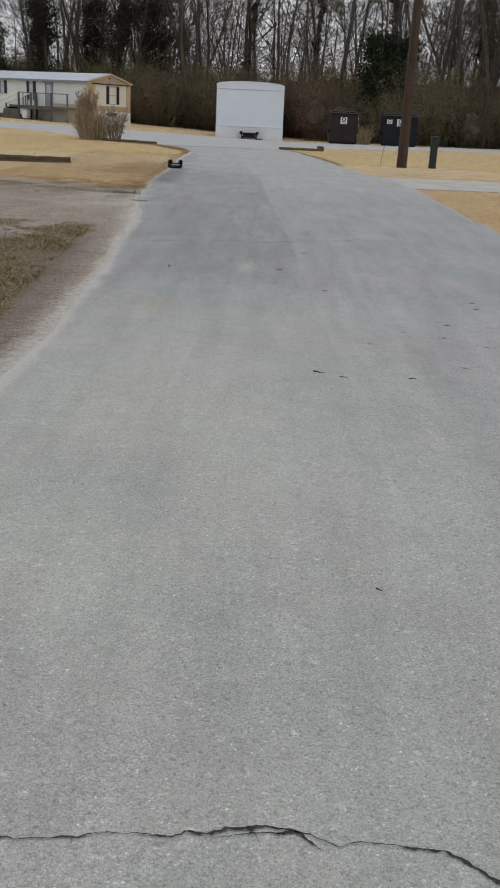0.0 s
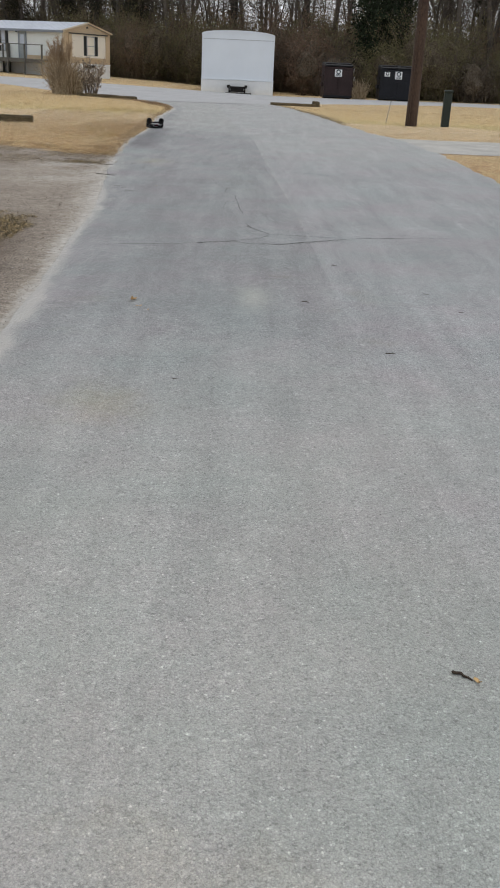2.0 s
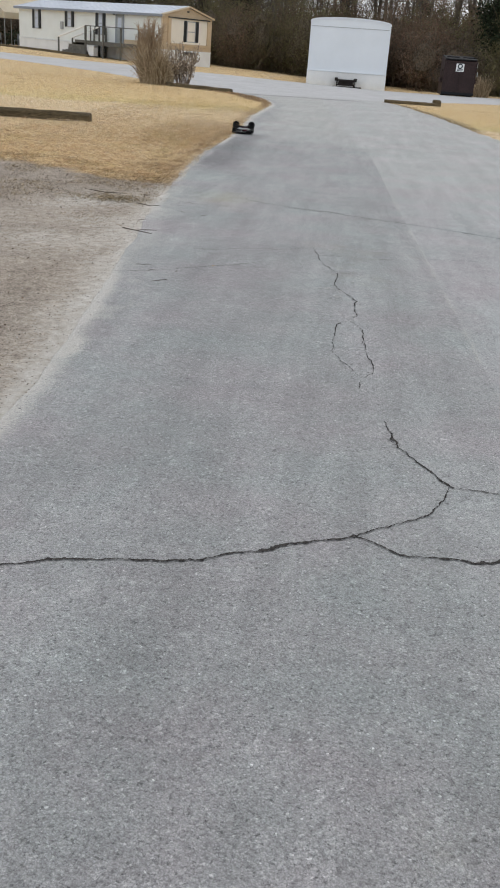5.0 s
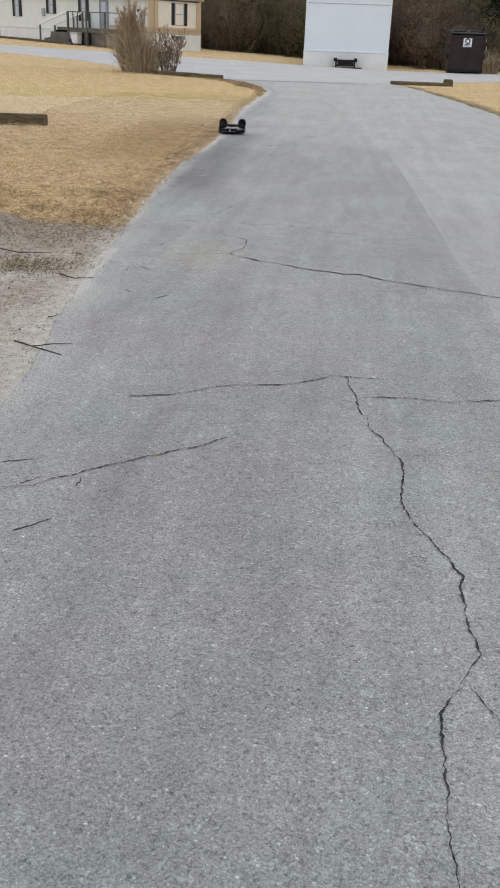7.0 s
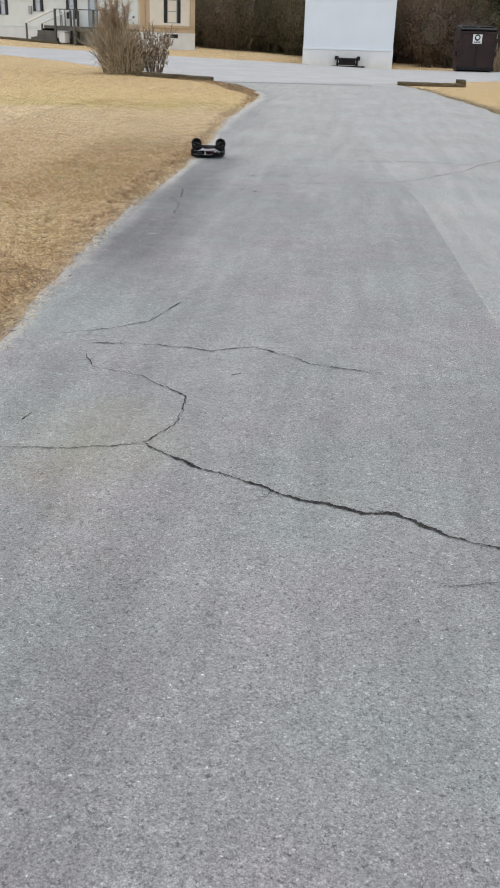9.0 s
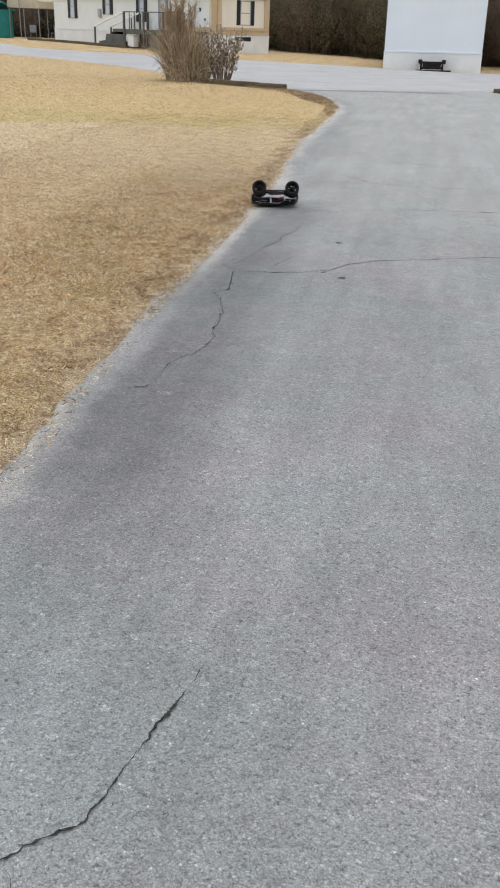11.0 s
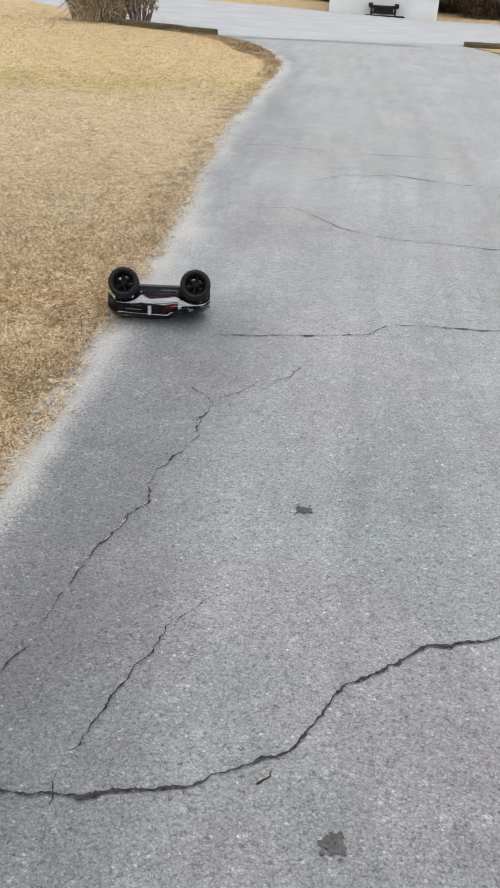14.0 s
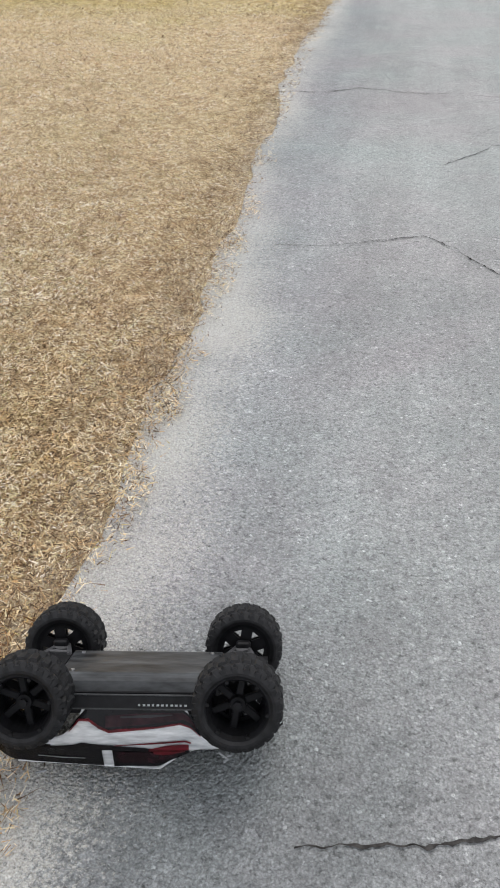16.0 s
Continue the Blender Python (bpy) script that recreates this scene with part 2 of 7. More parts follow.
def ground_material():
    m, n, l, p = nodes_of("lawn_soil")
    vec = n.new("ShaderNodeTexCoord").outputs["Object"]
    straw = noise_of(n, l, 130, 5, vec, 0.8)
    # darkest stop paints the shade between the straws
    sr = ramp_of(n, [(0.40, (0.06, 0.038, 0.022)), (0.47, (0.33, 0.24, 0.135)), (0.54, (0.52, 0.40, 0.235)), (0.62, (0.80, 0.67, 0.45))])
    l.new(straw.outputs[0], sr.inputs[0])
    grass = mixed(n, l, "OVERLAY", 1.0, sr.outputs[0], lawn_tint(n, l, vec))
    tuft = noise_of(n, l, 22, 5, vec, 0.75)
    tr = ramp_of(n, [(0.36, (0.30,) * 3), (0.5, (0.48,) * 3), (0.66, (0.64,) * 3)])
    l.new(tuft.outputs[0], tr.inputs[0])
    grass = mixed(n, l, "OVERLAY", 0.9, grass, tr.outputs[0])
    dirt_n = noise_of(n, l, 60, 7, vec, 0.82)
    dr = ramp_of(n, [(0.36, (0.06, 0.049, 0.039)), (0.44, (0.26, 0.222, 0.185)), (0.53, (0.385, 0.338, 0.288)), (0.60, (0.48, 0.43, 0.375)), (0.72, (0.66, 0.62, 0.56))])
    l.new(dirt_n.outputs[0], dr.inputs[0])
    patch = noise_of(n, l, 3.0, 9, vec, 0.85)
    pt = ramp_of(n, [(0.32, (0.30, 0.285, 0.27)), (0.46, (0.45, 0.44, 0.425)), (0.56, (0.52, 0.51, 0.49)), (0.70, (0.62, 0.61, 0.59))])
    l.new(patch.outputs[0], pt.inputs[0])
    dirt = mixed(n, l, "OVERLAY", 1.0, dr.outputs[0], pt.outputs[0])
    moss_n = noise_of(n, l, 40, 6, vec, 0.8)
    mo = ramp_of(n, [(0.38, (0.024, 0.017, 0.010)), (0.47, (0.105, 0.075, 0.036)), (0.54, (0.22, 0.162, 0.078)), (0.66, (0.50, 0.38, 0.21))])
    l.new(moss_n.outputs[0], mo.inputs[0])
    pale = mixed(n, l, "MIX", 0.5, dr.outputs[0], (0.60, 0.55, 0.475))
    at = n.new("ShaderNodeAttribute")
    at.attribute_name = "soil"
    s = n.new("ShaderNodeSeparateColor")
    l.new(at.outputs["Color"], s.inputs[0])
    ragged = noise_of(n, l, 14, 9, vec, 0.88)
    wet = mixed(n, l, "MULTIPLY", 1.0, dirt, (0.50, 0.45, 0.41))
    dirt = mixed(n, l, "MIX", at.outputs["Alpha"], dirt, wet)
    crumb = noise_of(n, l, 17, 6, vec, 0.8)
    cr = ramp_of(n, [(0.34, (0.24, 0.23, 0.22)), (0.44, (0.46, 0.455, 0.45)), (0.54, (0.53, 0.53, 0.53)), (0.68, (0.70, 0.70, 0.69))])
    l.new(crumb.outputs[0], cr.inputs[0])
    dirt = mixed(n, l, "OVERLAY", 0.85, dirt, cr.outputs[0])
    pale = mixed(n, l, "OVERLAY", 1.0, pale, cr.outputs[0])
    pebbly = mixed(n, l, "OVERLAY", 0.8, (0.58, 0.56, 0.515), cr.outputs[0])
    col = mixed(n, l, "MIX", broken_edge(n, l, s.outputs[0], ragged.outputs[0], 1.6, 0.25, 0.75), grass, dirt)
    col = mixed(n, l, "MIX", broken_edge(n, l, s.outputs[1], ragged.outputs[0], 1.6, 0.3, 0.7), col, mo.outputs[0])
    col = mixed(n, l, "MIX", broken_edge(n, l, s.outputs[2], ragged.outputs[0], 1.4, 0.15, 0.95), col, pale)
    col = mixed(n, l, "MIX", broken_edge(n, l, s.outputs[2], ragged.outputs[0], 1.9, 0.55, 1.05), col, pebbly)
    l.new(col, p.inputs["Base Color"])
    p.inputs["Roughness"].default_value = 0.95
    b = n.new("ShaderNodeBump")
    b.inputs["Strength"].default_value, b.inputs["Distance"].default_value = 0.8, 0.02
    l.new(straw.outputs[0], b.inputs["Height"])
    l.new(b.outputs[0], p.inputs["Normal"])
    return m


def blade_material(name, stops, rough=0.8, lawn=False):
    m, n, l, p = nodes_of(name)
    g = n.new("ShaderNodeNewGeometry")
    r = ramp_of(n, stops)
    l.new(g.outputs["Random Per Island"], r.inputs[0])
    vec = n.new("ShaderNodeTexCoord").outputs["Object"]
    big = noise_of(n, l, 0.7, 4, vec)
    br = ramp_of(n, [(0.3, (0.40, 0.40, 0.42)), (0.7, (0.60, 0.58, 0.54))])
    l.new(big.outputs[0], br.inputs[0])
    tint = lawn_tint(n, l, vec) if lawn else br.outputs[0]
    l.new(mixed(n, l, "OVERLAY", 1.0 if lawn else 0.8, r.outputs[0], tint), p.inputs["Base Color"])
    p.inputs["Roughness"].default_value = rough
    p.inputs["Specular IOR Level"].default_value = 0.25
    return m


M_ROAD = asphalt("old_asphalt", (0.366, 0.374, 0.374))
M_LANE = asphalt("paler_asphalt", (0.390, 0.398, 0.401))
M_CROSS = surface("pale_road", (0.40, 0.404, 0.41), 0.9, 40, 0.8, 0.12, 0.3)
M_DRIVE = surface("pale_gravel_drive", (0.42, 0.41, 0.38), 0.95, 45, 1.5, 0.2, 0.5, dist=0.01)
M_GROUND = ground_material()
M_CRACK = surface("crack_fill", (0.045, 0.042, 0.04), 1.0, 90, 6, 0.4, 0.3, spec=0.1)
M_SANDY = surface("crack_sand", (0.33, 0.325, 0.29), 1.0, 160, 40, 0.4, 0.5)
M_WHITE = surface("white_metal_siding", (0.755, 0.80, 0.84), 0.45, 30, 0.6, 0.04, 0.05)
M_SKIRT = surface("white_skirting", (0.78, 0.79, 0.78), 0.55, 25, 1.2, 0.08, 0.08)
M_CREAM = surface("cream_siding", (0.78, 0.81, 0.78), 0.6, 25, 0.8, 0.06, 0.06)
M_PANEL = surface("pale_cream_panel", (0.80, 0.75, 0.65), 0.65, 25, 0.9, 0.06, 0.06)
M_TAN = surface("tan_siding", (0.550, 0.429, 0.284), 0.65, 25, 0.9, 0.08, 0.06)
M_BEIGE = surface("beige_panel", (0.672, 0.594, 0.470), 0.65, 25, 0.9, 0.06, 0.06)
M_ROOF = surface("galvanised_roof", (0.60, 0.64, 0.70), 0.4, 12, 0.7, 0.1, 0.06, metal=0.2)
M_EAVE = surface("grey_eave_metal", (0.22, 0.25, 0.29), 0.5, 20, 1, 0.1)
M_SHUT = surface("black_shutter", (0.018, 0.02, 0.022), 0.6, 40, 3, 0.2)
M_FRAME = surface("grey_frame", (0.36, 0.38, 0.39), 0.5, 30, 2, 0.1)
M_DOOR = surface("grey_green_door", (0.30, 0.33, 0.33), 0.5, 30, 2, 0.12)
M_CURT = surface("window_blind", (0.55, 0.60, 0.68), 0.7, 15, 3, 0.1)
M_GREYWOOD = surface("weathered_wood", (0.115, 0.112, 0.098), 0.85, 50, 3, 0.3, 0.4, objects=0.08)
M_RAILW = surface("white_rail_paint", (0.86, 0.86, 0.84), 0.6, 40, 3, 0.1)
M_TIMBER = surface("railway_timber", (0.105, 0.082, 0.046), 0.9, 30, 3, 0.45, 0.8, dist=0.01, stretch=(0.3, 3, 3))
M_POLE = surface("creosoted_pole", (0.062, 0.038, 0.026), 0.8, 25, 2, 0.35, 0.6, dist=0.01, stretch=(4, 4, 0.35))
M_GREENPOST = surface("dark_green_post", (0.020, 0.030, 0.025), 0.6, 30, 3, 0.2)
M_STEEL = surface("grey_steel", (0.30, 0.31, 0.32), 0.45, 40, 4, 0.15, metal=0.7)
M_DUMP1 = surface("maroon_brown_steel", (0.031, 0.018, 0.018), 0.55, 14, 1.6, 0.35, 0.15, spec=0.25)
M_DUMP2 = surface("dark_navy_steel", (0.010, 0.011, 0.015), 0.55, 14, 1.6, 0.35, 0.15, spec=0.25)
M_LID = surface("black_plastic_lid", (0.009, 0.010, 0.012), 0.6, 20, 2, 0.2, spec=0.25)
M_LABEL = surface("white_sign", (0.75, 0.77, 0.78), 0.5, 30, 4, 0.05)
M_INK = surface("dark_print", (0.03, 0.05, 0.06), 0.6, 30, 4, 0.1)
M_HITCH = surface("rusty_black_steel", (0.03, 0.026, 0.024), 0.8, 30, 3, 0.3, 0.3, spec=0.1)
M_BARK = surface("grey_bark", (0.103, 0.089, 0.077), 0.95, 14, 1.2, 0.35, 0.6, dist=0.02, objects=0.14, stretch=(3, 3, 0.5), spec=0.1)
M_TWIG = surface("winter_twigs", (0.108, 0.092, 0.078), 0.95, 10, 0.8, 0.3, 0, objects=0.14, spec=0.1)
M_BRUSH = surface("brown_thicket", (0.145, 0.116, 0.084), 0.95, 8, 0.6, 0.3, 0, island=0.12, objects=0.10, spec=0.05)
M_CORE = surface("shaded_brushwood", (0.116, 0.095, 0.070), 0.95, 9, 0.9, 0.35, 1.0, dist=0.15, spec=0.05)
M_OLIVELEAF = surface("olive_brush", (0.165, 0.150, 0.082), 0.9, 8, 0.6, 0.3, 0, island=0.07, spec=0.05)
M_RUSSET = surface("russet_brush", (0.178, 0.120, 0.086), 0.9, 8, 0.6, 0.3, 0, island=0.07, spec=0.05)
M_GREYLEAF = surface("grey_brown_brush", (0.128, 0.108, 0.088), 0.9, 8, 0.6, 0.3, 0, island=0.07, spec=0.05)
M_IVY = surface("dark_vine_leaves", (0.046, 0.043, 0.032), 0.85, 8, 0.8, 0.3, 0, island=0.14, objects=0.1, spec=0.05)
M_GREEN = surface("evergreen_leaves", (0.028, 0.038, 0.022), 0.75, 8, 0.8, 0.3, 0, island=0.3, spec=0.1)
M_STRAW = blade_material("dry_plume_grass", [(0, (0.15, 0.108, 0.068)), (0.45, (0.42, 0.335, 0.222)), (1, (0.74, 0.63, 0.46))])
M_PLUME = blade_material("feathery_plumes", [(0, (0.30, 0.21, 0.13)), (1, (0.48, 0.37, 0.25))])
M_SHRUB = surface("shrub_stems", (0.20, 0.155, 0.125), 0.9, 20, 2, 0.3, 0, spec=0.1)
M_SHRUBLEAF = surface("grey_brown_leaves", (0.38, 0.32, 0.25), 0.9, 20, 2, 0.3, 0, island=0.25, spec=0.1)
# dark stops of the grass blades stand for shade among them
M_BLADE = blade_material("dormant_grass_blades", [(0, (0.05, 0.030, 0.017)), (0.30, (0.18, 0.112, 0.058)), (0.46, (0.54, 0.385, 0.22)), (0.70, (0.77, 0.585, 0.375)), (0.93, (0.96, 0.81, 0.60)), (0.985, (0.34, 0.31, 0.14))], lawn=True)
M_GREENBLADE = blade_material("faded_green_grass", [(0, (0.11, 0.105, 0.03)), (0.5, (0.26, 0.25, 0.085)), (1, (0.48, 0.43, 0.19))])
M_EDGE = blade_material("dead_edge_thatch", [(0, (0.09, 0.06, 0.04)), (0.35, (0.22, 0.148, 0.09)), (0.7, (0.42, 0.30, 0.175)), (1, (0.70, 0.56, 0.37))])
M_TURF = blade_material("olive_turf", [(0, (0.045, 0.035, 0.018)), (0.45, (0.15, 0.115, 0.058)), (0.85, (0.34, 0.255, 0.13)), (1, (0.60, 0.47, 0.28))])
M_STICK = surface("dead_stick", (0.075, 0.058, 0.045), 0.9, 60, 8, 0.3, 0.4, spec=0.1)
M_LEAF = surface("fallen_leaf", (0.14, 0.10, 0.066), 0.85, 40, 6, 0.3, 0, island=0.25, spec=0.1)
M_CLOD = surface("dirt_clods", (0.20, 0.17, 0.14), 0.95, 60, 6, 0.25, 0, island=0.38, spec=0.1)
M_DRYLEAF = surface("pale_dry_leaf", (0.46, 0.38, 0.27), 0.85, 60, 8, 0.25, 0)
M_YLEAF = surface("ochre_leaf", (0.44, 0.29, 0.13), 0.8, 40, 6, 0.2, 0)
M_OIL = surface("oily_spot", (0.085, 0.083, 0.08), 0.8, 120, 20, 0.3, 0.2)
M_CHALK = surface("white_scuff", (0.40, 0.40, 0.385), 0.9, 160, 30, 0.2, 0.2)
M_PEBBLE = surface("loose_grit", (0.36, 0.355, 0.345), 0.9, 60, 10, 0.2, 0, island=0.4)
M_TYRE = surface("rubber_tyre", (0.010, 0.010, 0.011), 0.55, 90, 8, 0.35, 0.3, spec=0.22)
M_RIM = surface("black_plastic_rim", (0.007, 0.007, 0.008), 0.5, 60, 8, 0.2, spec=0.12)
M_CHROME = surface("bright_bolt", (0.62, 0.62, 0.63), 0.3, 60, 8, 0.1, metal=0.9)
M_BLACK = surface("black_nylon", (0.007, 0.007, 0.008), 0.5, 80, 8, 0.3, spec=0.18)
M_TUB = surface("scuffed_grey_chassis", (0.036, 0.038, 0.040), 0.32, 25, 9, 0.5, 0.2, stretch=(0.8, 2.6, 2.6))
M_BODYW = surface("white_body_shell", (0.50, 0.51, 0.52), 0.28, 45, 14, 0.22, 0.1, dist=0.0008, stretch=(0.6, 2, 3))
M_BODYR = surface("red_body_paint", (0.16, 0.012, 0.019), 0.28, 45, 14, 0.35, 0.1, dist=0.0008, stretch=(0.6, 2, 3))
M_BODYK = surface("black_body_paint", (0.009, 0.008, 0.010), 0.2, 60, 6, 0.2, 0)
M_MAROON = surface("dark_maroon_decal", (0.030, 0.010, 0.014), 0.25, 45, 14, 0.4, 0)
M_ARM = surface("worn_grey_nylon", (0.055, 0.055, 0.058), 0.5, 60, 8, 0.25, 0.2)
M_CANVAS = surface("cream_canvas", (0.76, 0.70, 0.57), 0.8, 12, 1.2, 0.1)
M_TEAL = surface("teal_plastic", (0.03, 0.26, 0.25), 0.6, 12, 2, 0.15)


# ---- building helpers ----
def part(name, bm, material, parent=None, label="", smooth=False):
    """Links a bmesh as ONE mesh object, under a thing or a part."""
    me = bpy.data.meshes.new(name)
    bm.to_mesh(me)
    bm.free()
    return part_mesh(name, me, material, parent, label, smooth)


def part_mesh(name, me, material, parent=None, label="", smooth=False):
    me.materials.append(material)
    if smooth:
        me.polygons.foreach_set("use_smooth", [True] * len(me.polygons))
    ob = new(name, me)
    if parent:
        ob.parent = parent
    if label:
        tagged(ob, label)
    return ob


def thing(name, m, label, category, group="", kind=""):
    ob = new(name)
    ob.empty_display_size = 0.1
    ob.matrix_world = m
    return tagged(ob, label, category, group, kind)


def box(x0, x1, y0, y1, z0, z1, bevel=0.0, bm=None, m=None):
    bm = bm or bmesh.new()
    t = Matrix.Translation(((x0 + x1) / 2, (y0 + y1) / 2, (z0 + z1) / 2)) @ Matrix.Diagonal((x1 - x0, y1 - y0, z1 - z0, 1))
    made = bmesh.ops.create_cube(bm, size=1, matrix=(m @ t) if m else t)
    if bevel:
        edges = list({e for v in made["verts"] for e in v.link_edges})
        bmesh.ops.bevel(bm, geom=edges, offset=bevel, segments=1, affect="EDGES")
    return bm


def rod(a, b, r, r2=None, sides=8, bm=None):
    bm = bm or bmesh.new()
    a, b = Vector(a), Vector(b)
    q = (b - a).to_track_quat("Z", "Y").to_matrix().to_4x4()
    bmesh.ops.create_cone(bm, cap_ends=True, segments=sides, radius1=r, radius2=r if r2 is None else r2, depth=(b - a).length, matrix=Matrix.Translation((a + b) / 2) @ q)
    return bm


def sweep(outline, x0, x1, bm=None):
    """A prism along x of an outline of (y, z)."""
    bm = bm or bmesh.new()
    a = [bm.verts.new((x0, y, z)) for y, z in outline]
    b = [bm.verts.new((x1, y, z)) for y, z in outline]
    for i in range(len(a)):
        j = (i + 1) % len(a)
        bm.faces.new((a[i], a[j], b[j], b[i]))
    bm.faces.new(a[::-1]), bm.faces.new(b)
    bmesh.ops.recalc_face_normals(bm, faces=bm.faces)
    return bm


def value_noise(x, y, cell, seed):
    """Smooth noise 0..1 over the plan."""
    x, y = np.asarray(x, float) / cell, np.asarray(y, float) / cell
    xi, yi = np.floor(x).astype(np.int64), np.floor(y).astype(np.int64)
    fx, fy = x - xi, y - yi
    fx, fy = fx * fx * (3 - 2 * fx), fy * fy * (3 - 2 * fy)

    def h(i, j):
        k = (i * 374761393 + j * 668265263 + seed * 974634777) & 0x7FFFFFFF
        k = ((k ^ (k >> 13)) * 1274126177) & 0x7FFFFFFF
        return ((k ^ (k >> 16)) & 0xFFFF) / 65535.0

    top = h(xi, yi) * (1 - fx) + h(xi + 1, yi) * fx
    low = h(xi, yi + 1) * (1 - fx) + h(xi + 1, yi + 1) * fx
    return top * (1 - fy) + low * fy


def rough_noise(x, y, cell, seed):
    return (value_noise(x, y, cell, seed) + 0.5 * value_noise(x, y, cell / 2.3, seed + 1) + 0.25 * value_noise(x, y, cell / 5.1, seed + 2)) / 1.75


def step(v, a, b):
    t = np.clip((np.asarray(v, float) - a) / (b - a), 0, 1)
    return t * t * (3 - 2 * t)


# ---- plan ----
LEFT_Y = (-6, 3.0, 4.1, 5.7, 7.5, 9.0, 10.3, 13.7, 15.1, 16.5, 17.9, 19.3, 22, 24, 26.4, 28.9, 30.1, 36, 37.5, 39.0, 40.5, 42.0, 43.4, 44.5)
LEFT_X = (0.55, 0.37, 0.39, 0.30, 0.20, 0.08, 0.02, -0.34, -0.54, -0.63, -0.82, -0.92, -1.05, -1.08, -1.18, -1.36, -1.42, -1.53, -1.66, -1.95, -2.35, -2.9, -3.8, -4.8)
RIGHT_Y = (-6, 11.5, 20, 24.7, 26.4, 31, 36.3, 40, 44, 45.2, 46.2)
RIGHT_X = (5.4, 5.15, 5.28, 5.0, 4.62, 4.15, 3.75, 3.3, 2.75, 2.45, 2.1)
SEAM_Y = (-6, 11.7, 17, 21.6, 27.3, 36, 46)
SEAM_X = (2.6, 2.0, 1.74, 1.54, 0.95, 0.3, -0.4)


def left_edge(y):
    return np.interp(y, LEFT_Y, LEFT_X)


def right_edge(y):
    return np.interp(y, RIGHT_Y, RIGHT_X)


def lift(x, y):
    """Height of the land: it climbs gently towards the cream house."""
    return 0.53 * step(-np.asarray(x, float), -4, 13) * step(y, 34, 76) + 0.42 * step(-np.asarray(x, float), 10, 27) * step(y, 60, 84)


def land(x, y):
    return lift(x, y) - 0.014


def sheet(name, xs, ys, z, attr=None, values=None, material=None):
    """A grid mesh from arrays of shape (rows, columns)."""
    rows, cols = xs.shape
    me = bpy.data.meshes.new(name)
    k = np.arange(rows * cols).reshape(rows, cols)
    quads = np.stack((k[:-1, :-1], k[:-1, 1:], k[1:, 1:], k[1:, :-1]), -1).reshape(-1, 4)
    me.vertices.add(rows * cols)
    me.vertices.foreach_set("co", np.stack((xs, ys, z), -1).astype(np.float32).ravel())
    me.loops.add(quads.size)
    me.loops.foreach_set("vertex_index", quads.astype(np.int32).ravel())
    me.polygons.add(len(quads))
    me.polygons.foreach_set("loop_start", (np.arange(len(quads)) * 4).astype(np.int32))
    me.polygons.foreach_set("use_smooth", np.ones(len(quads), bool))
    me.update(calc_edges=True)
    if attr:
        a = me.attributes.new(attr, "FLOAT_COLOR", "POINT")
        full = values if values.shape[-1] == 4 else np.concatenate((values, np.ones((rows, cols, 1))), -1)
        a.data.foreach_set("color", full.astype(np.float32).ravel())
    me.materials.append(material)
    return new(name, me)


def soup(name, verts, faces, material):
    """One mesh of many small triangles, from arrays."""
    me = bpy.data.meshes.new(name)
    v, f = np.asarray(verts, np.float32), np.asarray(faces, np.int32)
    me.vertices.add(len(v))
    me.vertices.foreach_set("co", v.ravel())
    me.loops.add(f.size)
    me.loops.foreach_set("vertex_index", f.ravel())
    me.polygons.add(len(f))
    me.polygons.foreach_set("loop_start", (np.arange(len(f)) * f.shape[1]).astype(np.int32))
    me.update(calc_edges=True)
    me.materials.append(material)
    return me


def blades(x, y, z, length, width, rng, flat=0.5):
    """Grass blades: bent three-sided slivers, two triangles each."""
    n = len(x)
    a = rng.uniform(0, 2 * np.pi, n)
    tilt = rng.uniform(0, 1, n) ** flat
    d = np.stack((np.cos(a), np.sin(a), np.zeros(n)), -1)
    s = np.stack((-np.sin(a), np.cos(a), np.zeros(n)), -1)
    base = np.stack((x, y, z), -1)
    up = np.zeros((n, 3))
    up[:, 2] = 1
    w = (width * 0.5)[:, None]
    le = length[:, None]
    t = tilt[:, None]
    mid = base + (d * t * 0.55 + up * (1 - t * 0.75) * 0.5 + up * 0.12) * le
    tip = base + (d * (0.35 + t * 0.75) + up * (1 - t) * 0.75 + up * 0.04) * le
    v = np.stack((base - s * w, base + s * w, mid + s * w * 0.8 + up * 0.0015, mid - s * w * 0.8, tip), 1).reshape(-1, 3)
    k = (np.arange(n) * 5)[:, None]
    f = np.concatenate((k + np.array([[0, 1, 2]]), k + np.array([[0, 2, 3]]), k + np.array([[3, 2, 4]])), 0)
    return v, f


def slivers(x, y, z, length, width, rng):
    """Straight thin slivers of dead grass, lying every way, one triangle each."""
    n = len(x)
    a = rng.uniform(0, 2 * np.pi, n)
    el = rng.uniform(-0.05, 1.0, n) ** 2 * 0.9
    d = np.stack((np.cos(a) * np.cos(el), np.sin(a) * np.cos(el), np.sin(el)), -1)
    b = rng.uniform(0, 2 * np.pi, n)
    s = np.cross(d, np.stack((np.cos(b), np.sin(b), 1.2 * np.ones(n)), -1))
    s /= np.linalg.norm(s, axis=1)[:, None]
    base = np.stack((x, y, z + 0.004 + 0.012 * rng.random(n)), -1)
    w = (width * 0.5)[:, None]
    v = np.stack((base - s * w, base + s * w, base + d * length[:, None]), 1).reshape(-1, 3)
    return v, np.arange(n * 3).reshape(-1, 3)


